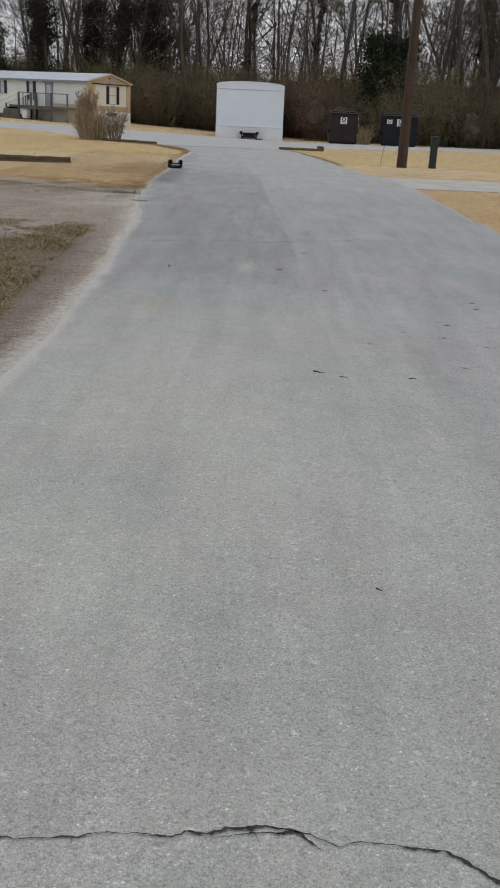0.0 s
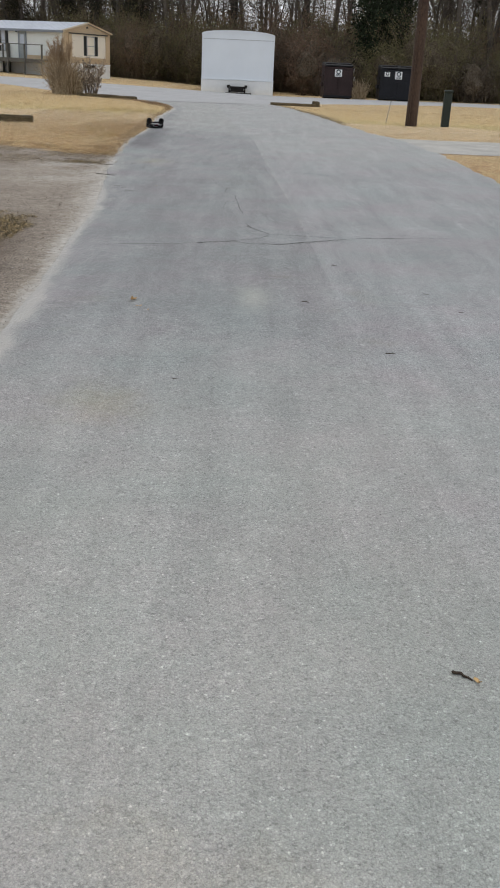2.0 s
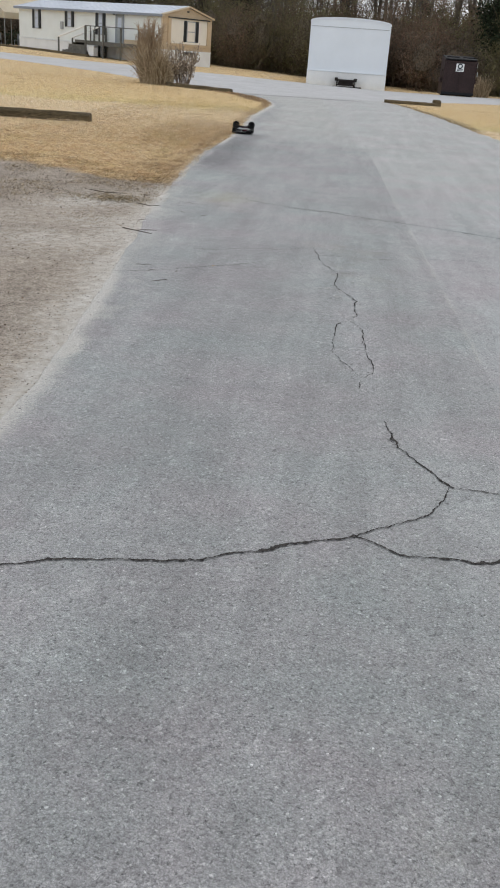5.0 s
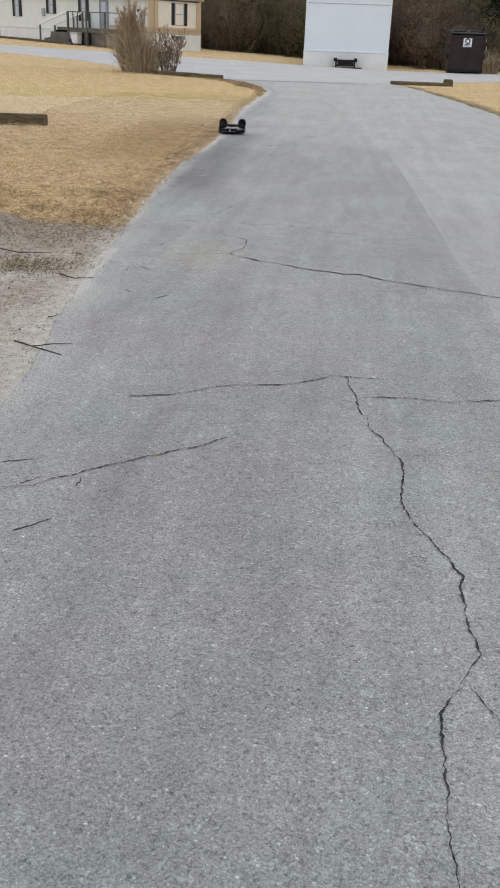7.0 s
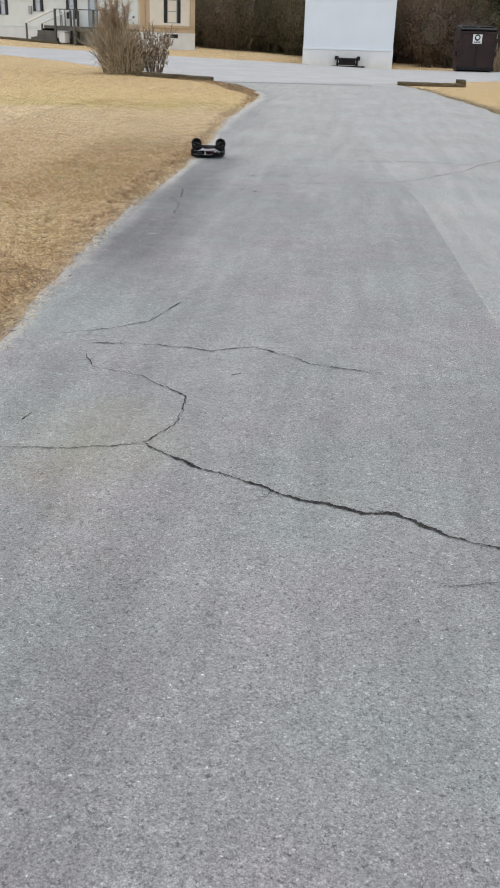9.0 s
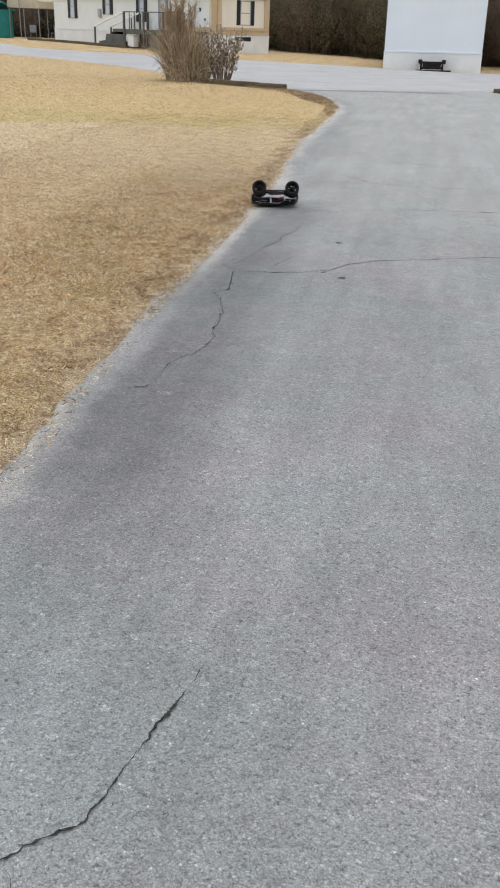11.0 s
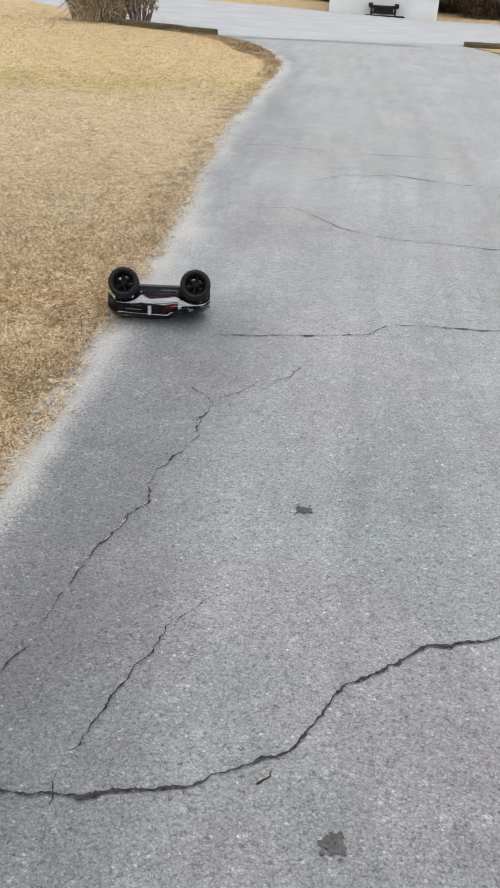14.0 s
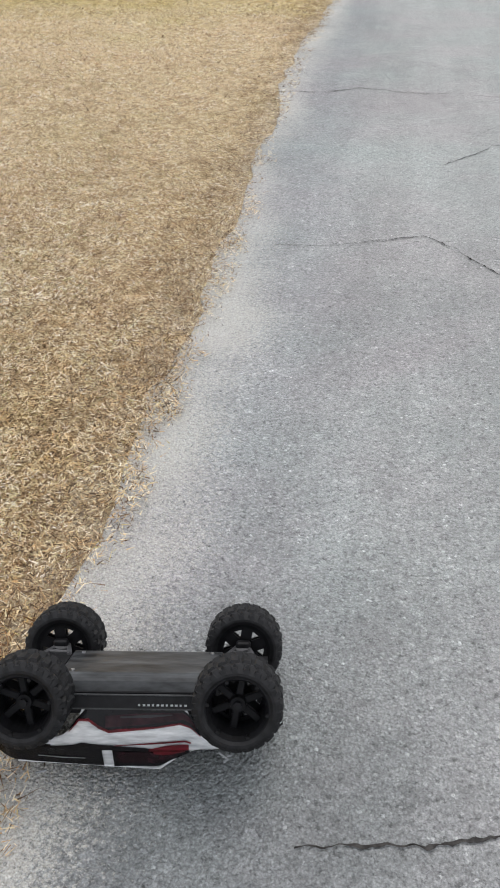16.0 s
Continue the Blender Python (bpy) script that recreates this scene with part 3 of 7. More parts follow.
# ---- ground, one sheet to the horizon ----
def ground():
    xs = np.concatenate((np.linspace(-600, -60, 10), np.linspace(-56, -10, 24), np.linspace(-9, -3, 61), np.arange(-2.94, 0.9, 0.075), np.linspace(1, 5, 17), np.linspace(5.1, 9, 40), np.linspace(10, 60, 26), np.linspace(70, 600, 9)))
    ys = np.concatenate((np.linspace(-300, -10, 8), np.linspace(-6, 1.5, 12), np.arange(1.6, 30, 0.10), np.linspace(30.2, 50, 80), np.linspace(51, 100, 50), np.linspace(105, 200, 10), np.linspace(250, 1500, 8)))
    X, Y = np.meshgrid(xs, ys)
    edge = left_edge(Y)
    d = edge - X
    n1, n2 = rough_noise(X, Y, 1.1, 5), rough_noise(X, Y, 0.4, 9)
    wob = (n1 - 0.5) * 2.2 + (n2 - 0.5) * 0.9
    # bare dirt pull-off beside the road, up to the lawn
    lawn_line = 16.7 + 0.62 * np.clip(d - 0.3, 0, 3.2) + wob * 0.7
    dirt = (1 - step(Y - lawn_line, -0.5, 0.35)) * step(d, -0.2, 0.1)
    dirt = dirt * (1 - step(d + wob * 1.5, 6.5, 9.0))
    dirt = np.where(X > 3, 0.0, dirt)
    # rough mossy turf inside the pull-off
    tuft = step(d + wob * 0.12, 0.40, 0.62) * step(9.9 + wob * 0.5 - Y - 0.9 * np.clip(d - 0.6, 0, 1), -0.6, 0.5)
    tuft = np.maximum(tuft, 0.3 * step(d + wob * 0.35, 1.2, 1.7) * step(13.5 + wob - Y, 0, 0.8) * step(n2, 0.4, 0.6))
    moss = np.clip(tuft * (0.95 + (n2 - 0.5)), 0, 1) * (1 - step(d + wob * 1.5, 4.5, 7.5)) * step(Y, -6, 0)
    worn = step(d, 0.15, 0.5) * (1 - step(d, 1.0, 2.3)) * step(Y, 17, 19) * (1 - step(Y, 36, 42)) * np.clip((n1 - 0.36) * 2.2, 0, 1) * 0.2
    green = step(n1, 0.52, 0.75) * step(Y, 18.5, 21) * (1 - step(Y, 25, 29)) * step(d, 0.6, 1.6) * 0.4
    moss = np.maximum(moss, np.where(dirt > 0.4, 0, green))
    sandy = np.exp(-((np.clip(d - 0.02, 0, 9) / (0.04 + 0.14 * n1)) ** 2)) * (0.75 + 0.5 * n2) * step(d, -0.4, -0.2) * step(Y, 0, 3) * (1 - 0.75 * step(Y, 16, 18))
    sandy = np.maximum(sandy, dirt * (0.42 + 0.5 * step(n1, 0.3, 0.75)) * step(Y, 11.5, 14.0) * (1 - step(Y, 15.4, 16.6)) * (1 - step(d, 0.6, 2.2)))
    sandy = np.maximum(sandy, dirt * 0.85 * np.exp(-((d / (0.10 + 0.20 * n1 + 0.15 * step(Y, 9.5, 12))) ** 2)) * step(Y, 6.5, 10) * (0.6 + 0.6 * n2))
    sandy = np.maximum(np.clip(sandy, 0, 0.78), np.exp(-((d / (0.06 + 0.13 * n1)) ** 2)) * step(Y, 0, 3) * (1 - 0.6 * step(Y, 16, 18)))
    dark_track = dirt * np.exp(-(((d - 0.55) / 0.22) ** 2)) * (1 - step(Y, 8, 11))
    sandy = np.clip(sandy - dark_track, 0, 1)
    moss = np.clip(np.maximum(moss, dark_track * 0.2), 0, 1)
    moss = np.maximum(moss, 0.85 * np.exp(-(((X - right_edge(Y)) / (0.2 + 0.5 * n1)) ** 2)) * step(Y, 27, 33) * (1 - step(Y, 48, 50)) * (X > 2))
    damp = np.clip(np.maximum(dark_track * 1.1, 0.6 * dirt * (1 - step(Y, 6.5, 9.5)) * step(d, 0.12, 0.3)), 0, 0.9)
    damp = np.maximum(damp, 0.9 * np.exp(-(((X + 1.0) / 0.38) ** 2 + ((Y - 15.5) / 0.28) ** 2)) * (0.4 + n2))
    soil = np.stack((np.clip(np.maximum(dirt, worn * 0.8), 0, 1), moss, np.clip(sandy, 0, 1), damp), -1)
    z = land(X, Y) - (0.010 + 0.016 * n2) * step(-d, 0.02, 0.3) * (X < 1) * step(Y, 15.5, 17.5) + (n2 - 0.5) * 0.02 * step(np.abs(d), 0.25, 1.2) * (X < 1) * (1 - step(Y, 15.5, 17.5))
    inside = (X > edge + 0.1) & (X < right_edge(Y) - 0.1) & (Y < 46)
    z = np.where(inside, -0.05, z)
    return tagged(sheet("ground", X, Y, z, "soil", soil, M_GROUND), "tan dormant lawn and bare dirt beside the road", "ground", kind="structure")


def road_wear(X, Y, edge):
    """Dust, dark old binder and shade, pale beige bloom and far sheen, each 0..1."""
    d = X - edge
    n1, n2 = rough_noise(X, Y, 1.3, 21), rough_noise(X, Y, 0.35, 27)
    n3 = rough_noise(X, Y, 0.12, 29)
    dust = np.exp(-((np.clip(d, 0, 9) / (0.03 + 0.15 * n1 * n2 + 0.05 * n3)) ** 1.6)) * (0.45 + 0.75 * n2) * (0.4 + 0.7 * step(n1, 0.35, 0.65))
    dust = np.maximum(dust, np.exp(-((np.clip(d, 0, 9) / (0.05 + 0.10 * n1)) ** 2)) * (1 - step(Y, 11.5, 15)) * (0.48 + 0.55 * n2))
    dust = np.maximum(dust, 0.60 * np.exp(-((np.clip(d, 0, 9) / (0.10 + 0.16 * n1 + 0.10 * step(Y, 27, 30))) ** 2)) * step(Y, 22.4, 23.2) * (1 - step(Y, 41, 43)) * (0.5 + 0.8 * n2 + 0.25 * step(Y, 27, 30)))
    # beige grit washed over the edge beside the bare dirt
    dust = np.maximum(dust, 0.46 * (1 - step(d, 0.02, 0.42 + 0.2 * n1)) * step(Y, 11.5, 13) * (1 - step(Y, 16.6, 17.8)) * (0.55 + 0.7 * n2))
    # stray dust fans over the edge here and there
    dust = np.maximum(dust, 0.42 * step(n2, 0.5, 0.72) * (1 - step(d, 0.1, 0.55)) * step(n3, 0.35, 0.6))
    fan = 0.86 * np.exp(-((np.clip(d - 0.06, 0, 9) / (0.08 + 0.17 * n1)) ** 2)) * step(Y, 21.3, 22.2) * (1 - step(Y, 26.4, 27.2)) * (0.5 + 0.75 * n2)
    dust = np.minimum(np.maximum(dust, fan), 0.74) * (1 - 0.35 * step(Y, 16.2, 17.5) * (1 - step(Y, 22, 23.5)) * step(n2, 0.3, 0.6))
    # pale bloom where the pull-off's dust is driven onto the road
    tan = (1 - step(Y + (n1 - 0.5) * 2.6, 2.6, 7.6)) * (1 - 0.62 * step(d + (n1 - 0.5), 1.3, 2.8)) * (0.82 + 0.5 * (n1 - 0.5) + 0.3 * (n2 - 0.5))
    # far stretch paler too: low-angle sky sheen put into the colour
    tan = np.maximum(tan, 0.35 * step(Y, 20, 29) * step(d, 0.2, 0.6))
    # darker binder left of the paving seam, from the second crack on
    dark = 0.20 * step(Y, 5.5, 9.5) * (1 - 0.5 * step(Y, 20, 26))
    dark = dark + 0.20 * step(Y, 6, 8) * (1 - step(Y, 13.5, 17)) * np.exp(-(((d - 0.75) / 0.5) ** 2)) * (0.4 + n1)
    # damp, older strip between the lawn and the long crack; its end also paints the shade before the truck
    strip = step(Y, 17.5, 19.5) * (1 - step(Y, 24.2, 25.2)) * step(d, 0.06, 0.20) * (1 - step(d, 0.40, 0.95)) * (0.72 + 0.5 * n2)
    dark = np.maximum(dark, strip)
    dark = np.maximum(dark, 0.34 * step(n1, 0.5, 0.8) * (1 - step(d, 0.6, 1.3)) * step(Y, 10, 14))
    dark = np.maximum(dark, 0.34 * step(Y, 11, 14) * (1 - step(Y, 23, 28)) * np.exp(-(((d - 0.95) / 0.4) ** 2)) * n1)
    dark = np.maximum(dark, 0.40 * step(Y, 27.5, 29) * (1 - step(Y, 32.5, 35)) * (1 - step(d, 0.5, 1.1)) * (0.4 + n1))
    # wider, fainter darkening that runs on into the painted shade at the truck
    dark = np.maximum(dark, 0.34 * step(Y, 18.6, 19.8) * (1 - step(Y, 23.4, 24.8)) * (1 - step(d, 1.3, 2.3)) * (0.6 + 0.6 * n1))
    # damp line where the lane meets the cross road
    mouth = np.interp(X, (-3.4, -1.0, 0.8, 3.0), (43.45, 44.35, 44.7, 45.2)) - 0.1
    dark = np.maximum(dark, 0.95 * np.exp(-(((Y - mouth) / 0.42) ** 2)) * (1 - step(X, 0.6, 1.8)))
    dark = np.maximum(dark, 0.5 * np.exp(-(((d - 0.35) / 0.35) ** 2 + ((Y - 29.7) / 0.35) ** 2)) * (0.5 + n2))
    ochre = np.exp(-(((X - 0.02) / 0.30) ** 2 + ((Y - 16.1) / 0.42) ** 2)) * (0.2 + 0.8 * n2)
    stain = 0.95 * np.exp(-(((X - 1.6) / 0.10) ** 2 + ((Y - 7.3) / 0.28) ** 2)) * (0.6 + 0.6 * n2)
    tan = np.maximum(tan, stain)
    # yellow-olive silt caught round the cracks and in low places
    silt = np.maximum(1.1 * ochre, 0.7 * np.exp(-(((X - 0.95) / 0.22) ** 2 + ((Y - 5.25) / 0.3) ** 2)) * (0.4 + n2))
    silt = np.maximum(silt, 0.3 * step(n1, 0.60, 0.78) * step(n2, 0.4, 0.6) * (1 - step(Y, 17, 19)))
    return np.clip(np.stack((dust, dark, np.maximum(tan, 0.5 * ochre), silt), -1), 0, 1)


def roads():
    ys = np.concatenate((np.arange(-5.5, 26.0, 0.05), np.arange(26.0, 47.01, 0.1)))
    cols = 64
    Y1 = np.repeat(ys[:, None], cols, 1)
    jag = ((rough_noise(ys * 0 + 3.3, ys, 0.6, 41) - 0.5) * 0.14 + (rough_noise(ys * 0 + 1.3, ys, 0.2, 43) - 0.5) * 0.08) * (0.4 + 0.6 * step(ys, 14, 17))
    le, se, re = left_edge(ys) + jag, np.interp(ys, SEAM_Y, SEAM_X), right_edge(ys) + (rough_noise(ys, ys * 0, 0.6, 47) - 0.5) * 0.2
    u = np.linspace(0, 1, cols) ** 1.7
    X1 = le[:, None] * (1 - u) + se[:, None] * u
    Z1 = lift(X1, Y1)
    Z1[:, 0] -= 0.03
    # a broken pale line of dust lies along the paving seam
    broken = (0.35 + 0.65 * step(rough_noise(ys * 0, ys, 0.5, 57), 0.3, 0.55)) * step(ys, 8, 11) * (1 - 0.6 * step(ys, 17, 22))
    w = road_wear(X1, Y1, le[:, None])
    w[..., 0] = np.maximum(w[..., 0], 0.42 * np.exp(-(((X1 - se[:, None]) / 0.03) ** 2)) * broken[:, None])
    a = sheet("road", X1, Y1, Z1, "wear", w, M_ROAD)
    u = np.concatenate((np.linspace(0, 0.08, 9), np.linspace(0.1, 1, 46)))
    Y2 = np.repeat(ys[:, None], len(u), 1)
    X2 = se[:, None] * (1 - u) + re[:, None] * u
    Z2 = lift(X2, Y2)
    Z2[:, -1] -= 0.03
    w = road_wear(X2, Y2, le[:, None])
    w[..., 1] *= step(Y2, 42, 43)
    w[..., 2] = w[..., 2] * (1 - step(Y2, 12, 20)) + 0.2 * step(Y2, 15, 20)
    line = 0.42 * np.exp(-(((X2 - se[:, None]) / 0.03) ** 2)) * broken[:, None]
    w[..., 0] = np.clip(line + 0.5 * np.exp(-(((re[:, None] - X2) / 0.15) ** 2)), 0, 1)
    b = sheet("road_right_lane", X2, Y2, Z2, "wear", w, M_LANE)
    tagged(a, "worn grey asphalt lane with cracks and dusty edges", "road", kind="structure")
    tagged(b, "paler asphalt lane beside a paving seam", "road", kind="structure")
    # cross road, which bends up towards the cream house
    u = np.linspace(0, 1, 40)
    nx = np.array((-60, -40, -17.5, -11.4, -6.6, -3.8, -2.6, 2.0, 5.8, 12.2, 17, 60))
    ny = np.array((94, 78, 58.4, 52.6, 46.4, 43.9, 43.6, 46.3, 52.0, 58.5, 59.5, 66))
    fx = np.array((-52, -36, -22.4, -15.5, -9.2, -5.0, -2.4, 2.6, 5.2, 12.2, 19, 60))
    fy = np.array((103, 84, 68.2, 65.0, 62.8, 63.6, 64.2, 64.4, 64.6, 66.5, 68.5, 76))
    t, tt = np.linspace(0, 1, len(nx)), np.linspace(0, 1, 140)
    NX, NY, FX, FY = (np.interp(tt, t, v) for v in (nx, ny, fx, fy))
    X = NX[:, None] * (1 - u) + FX[:, None] * u
    Y = NY[:, None] * (1 - u) + FY[:, None] * u
    Z = land(X, Y) + 0.024
    Z[:, 0] -= 0.04
    Z[:, -1] -= 0.04
    tagged(sheet("road_cross", X, Y, Z, material=M_CROSS), "pale bleached asphalt cross road", "road", kind="structure")
    X, Y = np.meshgrid(np.linspace(4.7, 30, 40), np.linspace(0, 1, 12))
    Y = 20.4 + (X - 5) * 0.06 + Y * (4.0 + 0.02 * X) + (rough_noise(X, Y * 4, 1.0, 60) - 0.5) * 0.3
    tagged(sheet("driveway", X, Y, land(X, Y) + 0.007, material=M_DRIVE), "pale gravel driveway crossing the lawn", "driveway", kind="structure")
    return a, b


def crack(points, width, seed, parent, material=None, up=0.0035):
    """A ragged, tapering crack along a few bends."""
    rng = np.random.default_rng(seed)
    p = np.array(points, float)
    s = np.concatenate(([0], np.cumsum(np.hypot(*np.diff(p, axis=0).T))))
    n = max(8, int(s[-1] / 0.005))
    q = np.linspace(0, s[-1], n)
    x, y = np.interp(q, s, p[:, 0]), np.interp(q, s, p[:, 1])
    dx, dy = np.gradient(x), np.gradient(y)
    k = np.hypot(dx, dy) + 1e-9
    nx, ny = -dy / k, dx / k
    def jagged(cell, size):
        """Angular wander: straight runs between random offsets."""
        k = int(s[-1] / cell) + 3
        return np.interp(q, np.arange(k) * cell * rng.uniform(0.9, 1.1), rng.uniform(-size, size, k))

    off = (rough_noise(q, q * 0 + seed, 0.22, seed) - 0.5) * 0.035 + jagged(0.045, 0.006) + jagged(0.017, 0.0035) + jagged(0.007, 0.0018)
    w = width * 0.95 * np.clip(-0.3 + 2.1 * rough_noise(q, q * 0 + seed, 0.10, seed + 7), 0.45 if width > 0.0085 else 0.30, 1.15) * (0.3 + 1.3 * value_noise(q, q * 0 + seed, 0.013, seed + 9)) * np.minimum(1, 0.35 + np.minimum(q, s[-1] - q) / 0.12)
    if width < 0.005 and not material:
        w = w * step(rough_noise(q, q * 0 + seed, 0.07, seed + 15), 0.28, 0.42)
    if material:
        w = w * step(rough_noise(q, q * 0 + seed, 0.05, seed + 13), 0.32, 0.45)
    a, b = w * rng.uniform(0.28, 0.72, n), w * rng.uniform(0.28, 0.72, n)
    X = np.stack((x + nx * (off - a), x + nx * (off + b)), -1)
    Y = np.stack((y + ny * (off - a), y + ny * (off + b)), -1)
    ob = sheet("crack", X, Y, lift(X, Y) + up, material=material or M_CRACK)
    ob.parent = parent
    return ob


CRACKS = (
    (0.0075, ((1.05, -0.25), (1.31, -0.23), (1.65, -0.19), (1.85, -0.15), (2.0, -0.20), (2.06, -0.18), (2.21, -0.19), (2.4, -0.35))),
    (0.007, ((1.72, -0.2), (1.91, -0.17), (1.97, -0.21))),
    (0.013, ((0.33, 8.86), (0.54, 8.95), (0.93, 9.04), (1.4, 9.30), (1.56, 9.21), (1.81, 9.22), (2.02, 9.37), (2.54, 9.71), (3.4, 9.9))),
    (0.009, ((1.51, 10.29), (1.56, 10.03), (1.73, 9.72), (2.04, 9.69), (2.4, 9.66))),
    (0.006, ((1.73, 9.72), (1.64, 9.49), (1.4, 9.28))),
    (0.006, ((2.7, 14.0), (3.3, 13.5))),
    (0.008, ((0.16, 13.41), (0.34, 13.47), (0.51, 13.6), (0.82, 13.7), (0.98, 13.85), (1.23, 13.82))),
    (0.007, ((1.11, 13.59), (1.29, 13.62), (1.46, 13.60), (1.74, 13.69), (1.95, 13.80), (2.4, 13.9))),
    (0.0056, ((1.04, 13.84), (1.08, 13.54), (1.14, 13.28), (1.25, 12.97), (1.23, 12.64), (1.32, 12.39), (1.38, 12.27), (1.37, 12.1), (1.39, 11.92), (1.34, 11.8))),
    (0.0050, ((1.34, 11.8), (1.27, 11.7), (1.27, 11.43), (1.27, 11.21), (1.32, 11.03), (1.38, 10.91), (1.41, 10.83), (1.40, 10.65))),
    (0.0055, ((1.35, 11.80), (1.43, 11.64), (1.42, 11.38), (1.46, 11.16), (1.48, 11.02), (1.47, 10.89), (1.43, 10.82))),
    (0.006, ((-0.2, 12.49), (0.03, 12.59), (0.19, 12.74), (0.5, 12.98), (0.62, 13.08))),
    (0.0125, ((0.2, 16.13), (0.43, 15.97), (0.73, 15.82), (0.99, 15.74), (1.09, 15.74), (1.24, 15.63), (1.45, 15.55), (1.74, 15.45), (2.18, 15.26), (2.7, 15.0))),
    (0.006, ((-0.35, 16.0), (-0.05, 16.04), (0.2, 16.13))),
    (0.007, ((1.199, 15.35), (1.357, 15.393), (1.452, 15.473), (1.56, 15.51))),
    (0.006, ((0.65, 15.786), (0.689, 15.787), (0.704, 15.846))),
    (0.0054, ((-0.28, 17.06), (-0.19, 16.88), (0.03, 16.81), (0.27, 16.61), (0.28, 16.32), (0.2, 16.13))),
    (0.008, ((-0.3, 17.22), (0.03, 17.24), (0.28, 17.2), (0.48, 17.31), (0.76, 17.11), (1.08, 17.04))),
    (0.006, ((-0.48, 17.32), (-0.25, 17.46), (-0.1, 17.62), (0.01, 18.11))),
    (0.009, ((-0.64, 20.2), (-0.568, 20.324), (-0.557, 20.432), (-0.542, 20.589), (-0.571, 20.73), (-0.575, 20.931), (-0.593, 21.082), (-0.668, 21.305), (-0.74, 21.42))),
    (0.005, ((-0.651, 20.036), (-0.64, 20.2))),
    (0.009, ((-0.73, 21.42), (-0.67, 21.51), (-0.72, 21.95))),
    (0.0095, ((-0.72, 21.95), (-0.49, 21.98), (-0.27, 22.06), (-0.12, 22.16), (-0.02, 22.35), (0.14, 22.49), (0.63, 22.7), (1.4, 23.05), (1.75, 23.5), (2.2, 24.2), (2.45, 24.85), (2.8, 25.4))),
    (0.004, ((-0.88, 22.18), (-0.77, 22.11), (-0.70, 22.34), (-0.66, 22.65))),
    (0.0045, ((-0.83, 22.13), (-0.78, 22.04), (-0.72, 21.97))),
    (0.0036, ((-0.51, 21.86), (-0.53, 22.03), (-0.49, 22.20), (-0.46, 22.33), (-0.41, 22.48), (-0.35, 22.57))),
    (0.0076, ((-0.67, 22.65), (-0.62, 22.89), (-0.57, 22.96), (-0.60, 23.1), (-0.55, 23.27), (-0.53, 23.37), (-0.548, 23.49), (-0.52, 23.57), (-0.527, 23.647), (-0.551, 23.687))),
    (0.005, ((-0.527, 23.647), (-0.494, 23.686), (-0.442, 23.745), (-0.40, 23.827), (-0.376, 23.862))),
    (0.005, ((-0.336, 23.841), (-0.265, 23.927), (-0.228, 24.02))),
    (0.005, ((-0.551, 23.687), (-0.599, 23.732), (-0.636, 23.775))),
    (0.009, ((-0.727, 19.803), (-0.663, 19.837), (-0.643, 19.881))),
    (0.006, ((-0.642, 19.93), (-0.645, 19.991), (-0.651, 20.036))),
    (0.0074, ((-0.62, 24.27), (-0.49, 24.29), (-0.2, 24.37), (0.01, 24.43), (0.07, 24.55), (0.26, 24.60), (0.45, 24.61), (0.74, 24.65), (0.9, 24.64))),
    (0.0052, ((-1.0, 26.43), (-0.82, 26.47), (-0.51, 26.61), (-0.44, 26.55), (-0.30, 26.36), (-0.18, 26.18), (-0.02, 26.07))),
    (0.0095, ((-0.02, 26.07), (0.15, 26.02), (0.42, 26.0), (0.68, 25.97), (0.87, 26.07))),
    (0.0055, ((-0.46, 27.46), (-0.34, 27.61), (-0.23, 27.78))),
    (0.0095, ((-0.23, 27.82), (-0.04, 27.83), (0.14, 27.97), (0.28, 27.89), (0.47, 27.81), (0.66, 27.76), (1.04, 27.79), (1.3, 27.75))),
    (0.0062, ((-1.40, 28.80), (-1.12, 28.80), (-0.92, 28.95), (-0.71, 28.87), (-0.41, 28.86))),
    (0.0095, ((-0.29, 28.82), (-0.01, 28.80), (0.29, 28.86), (0.75, 28.84))),
    (0.0075, ((-0.24, 32.67), (0.14, 32.82), (0.7, 32.9))),
    (0.017, ((0.86, 24.63), (1.74, 24.85), (2.64, 24.75), (3.4, 24.6))),
    (0.014, ((-3.2, 43.4), (-1.0, 44.3), (0.8, 44.6))),
)


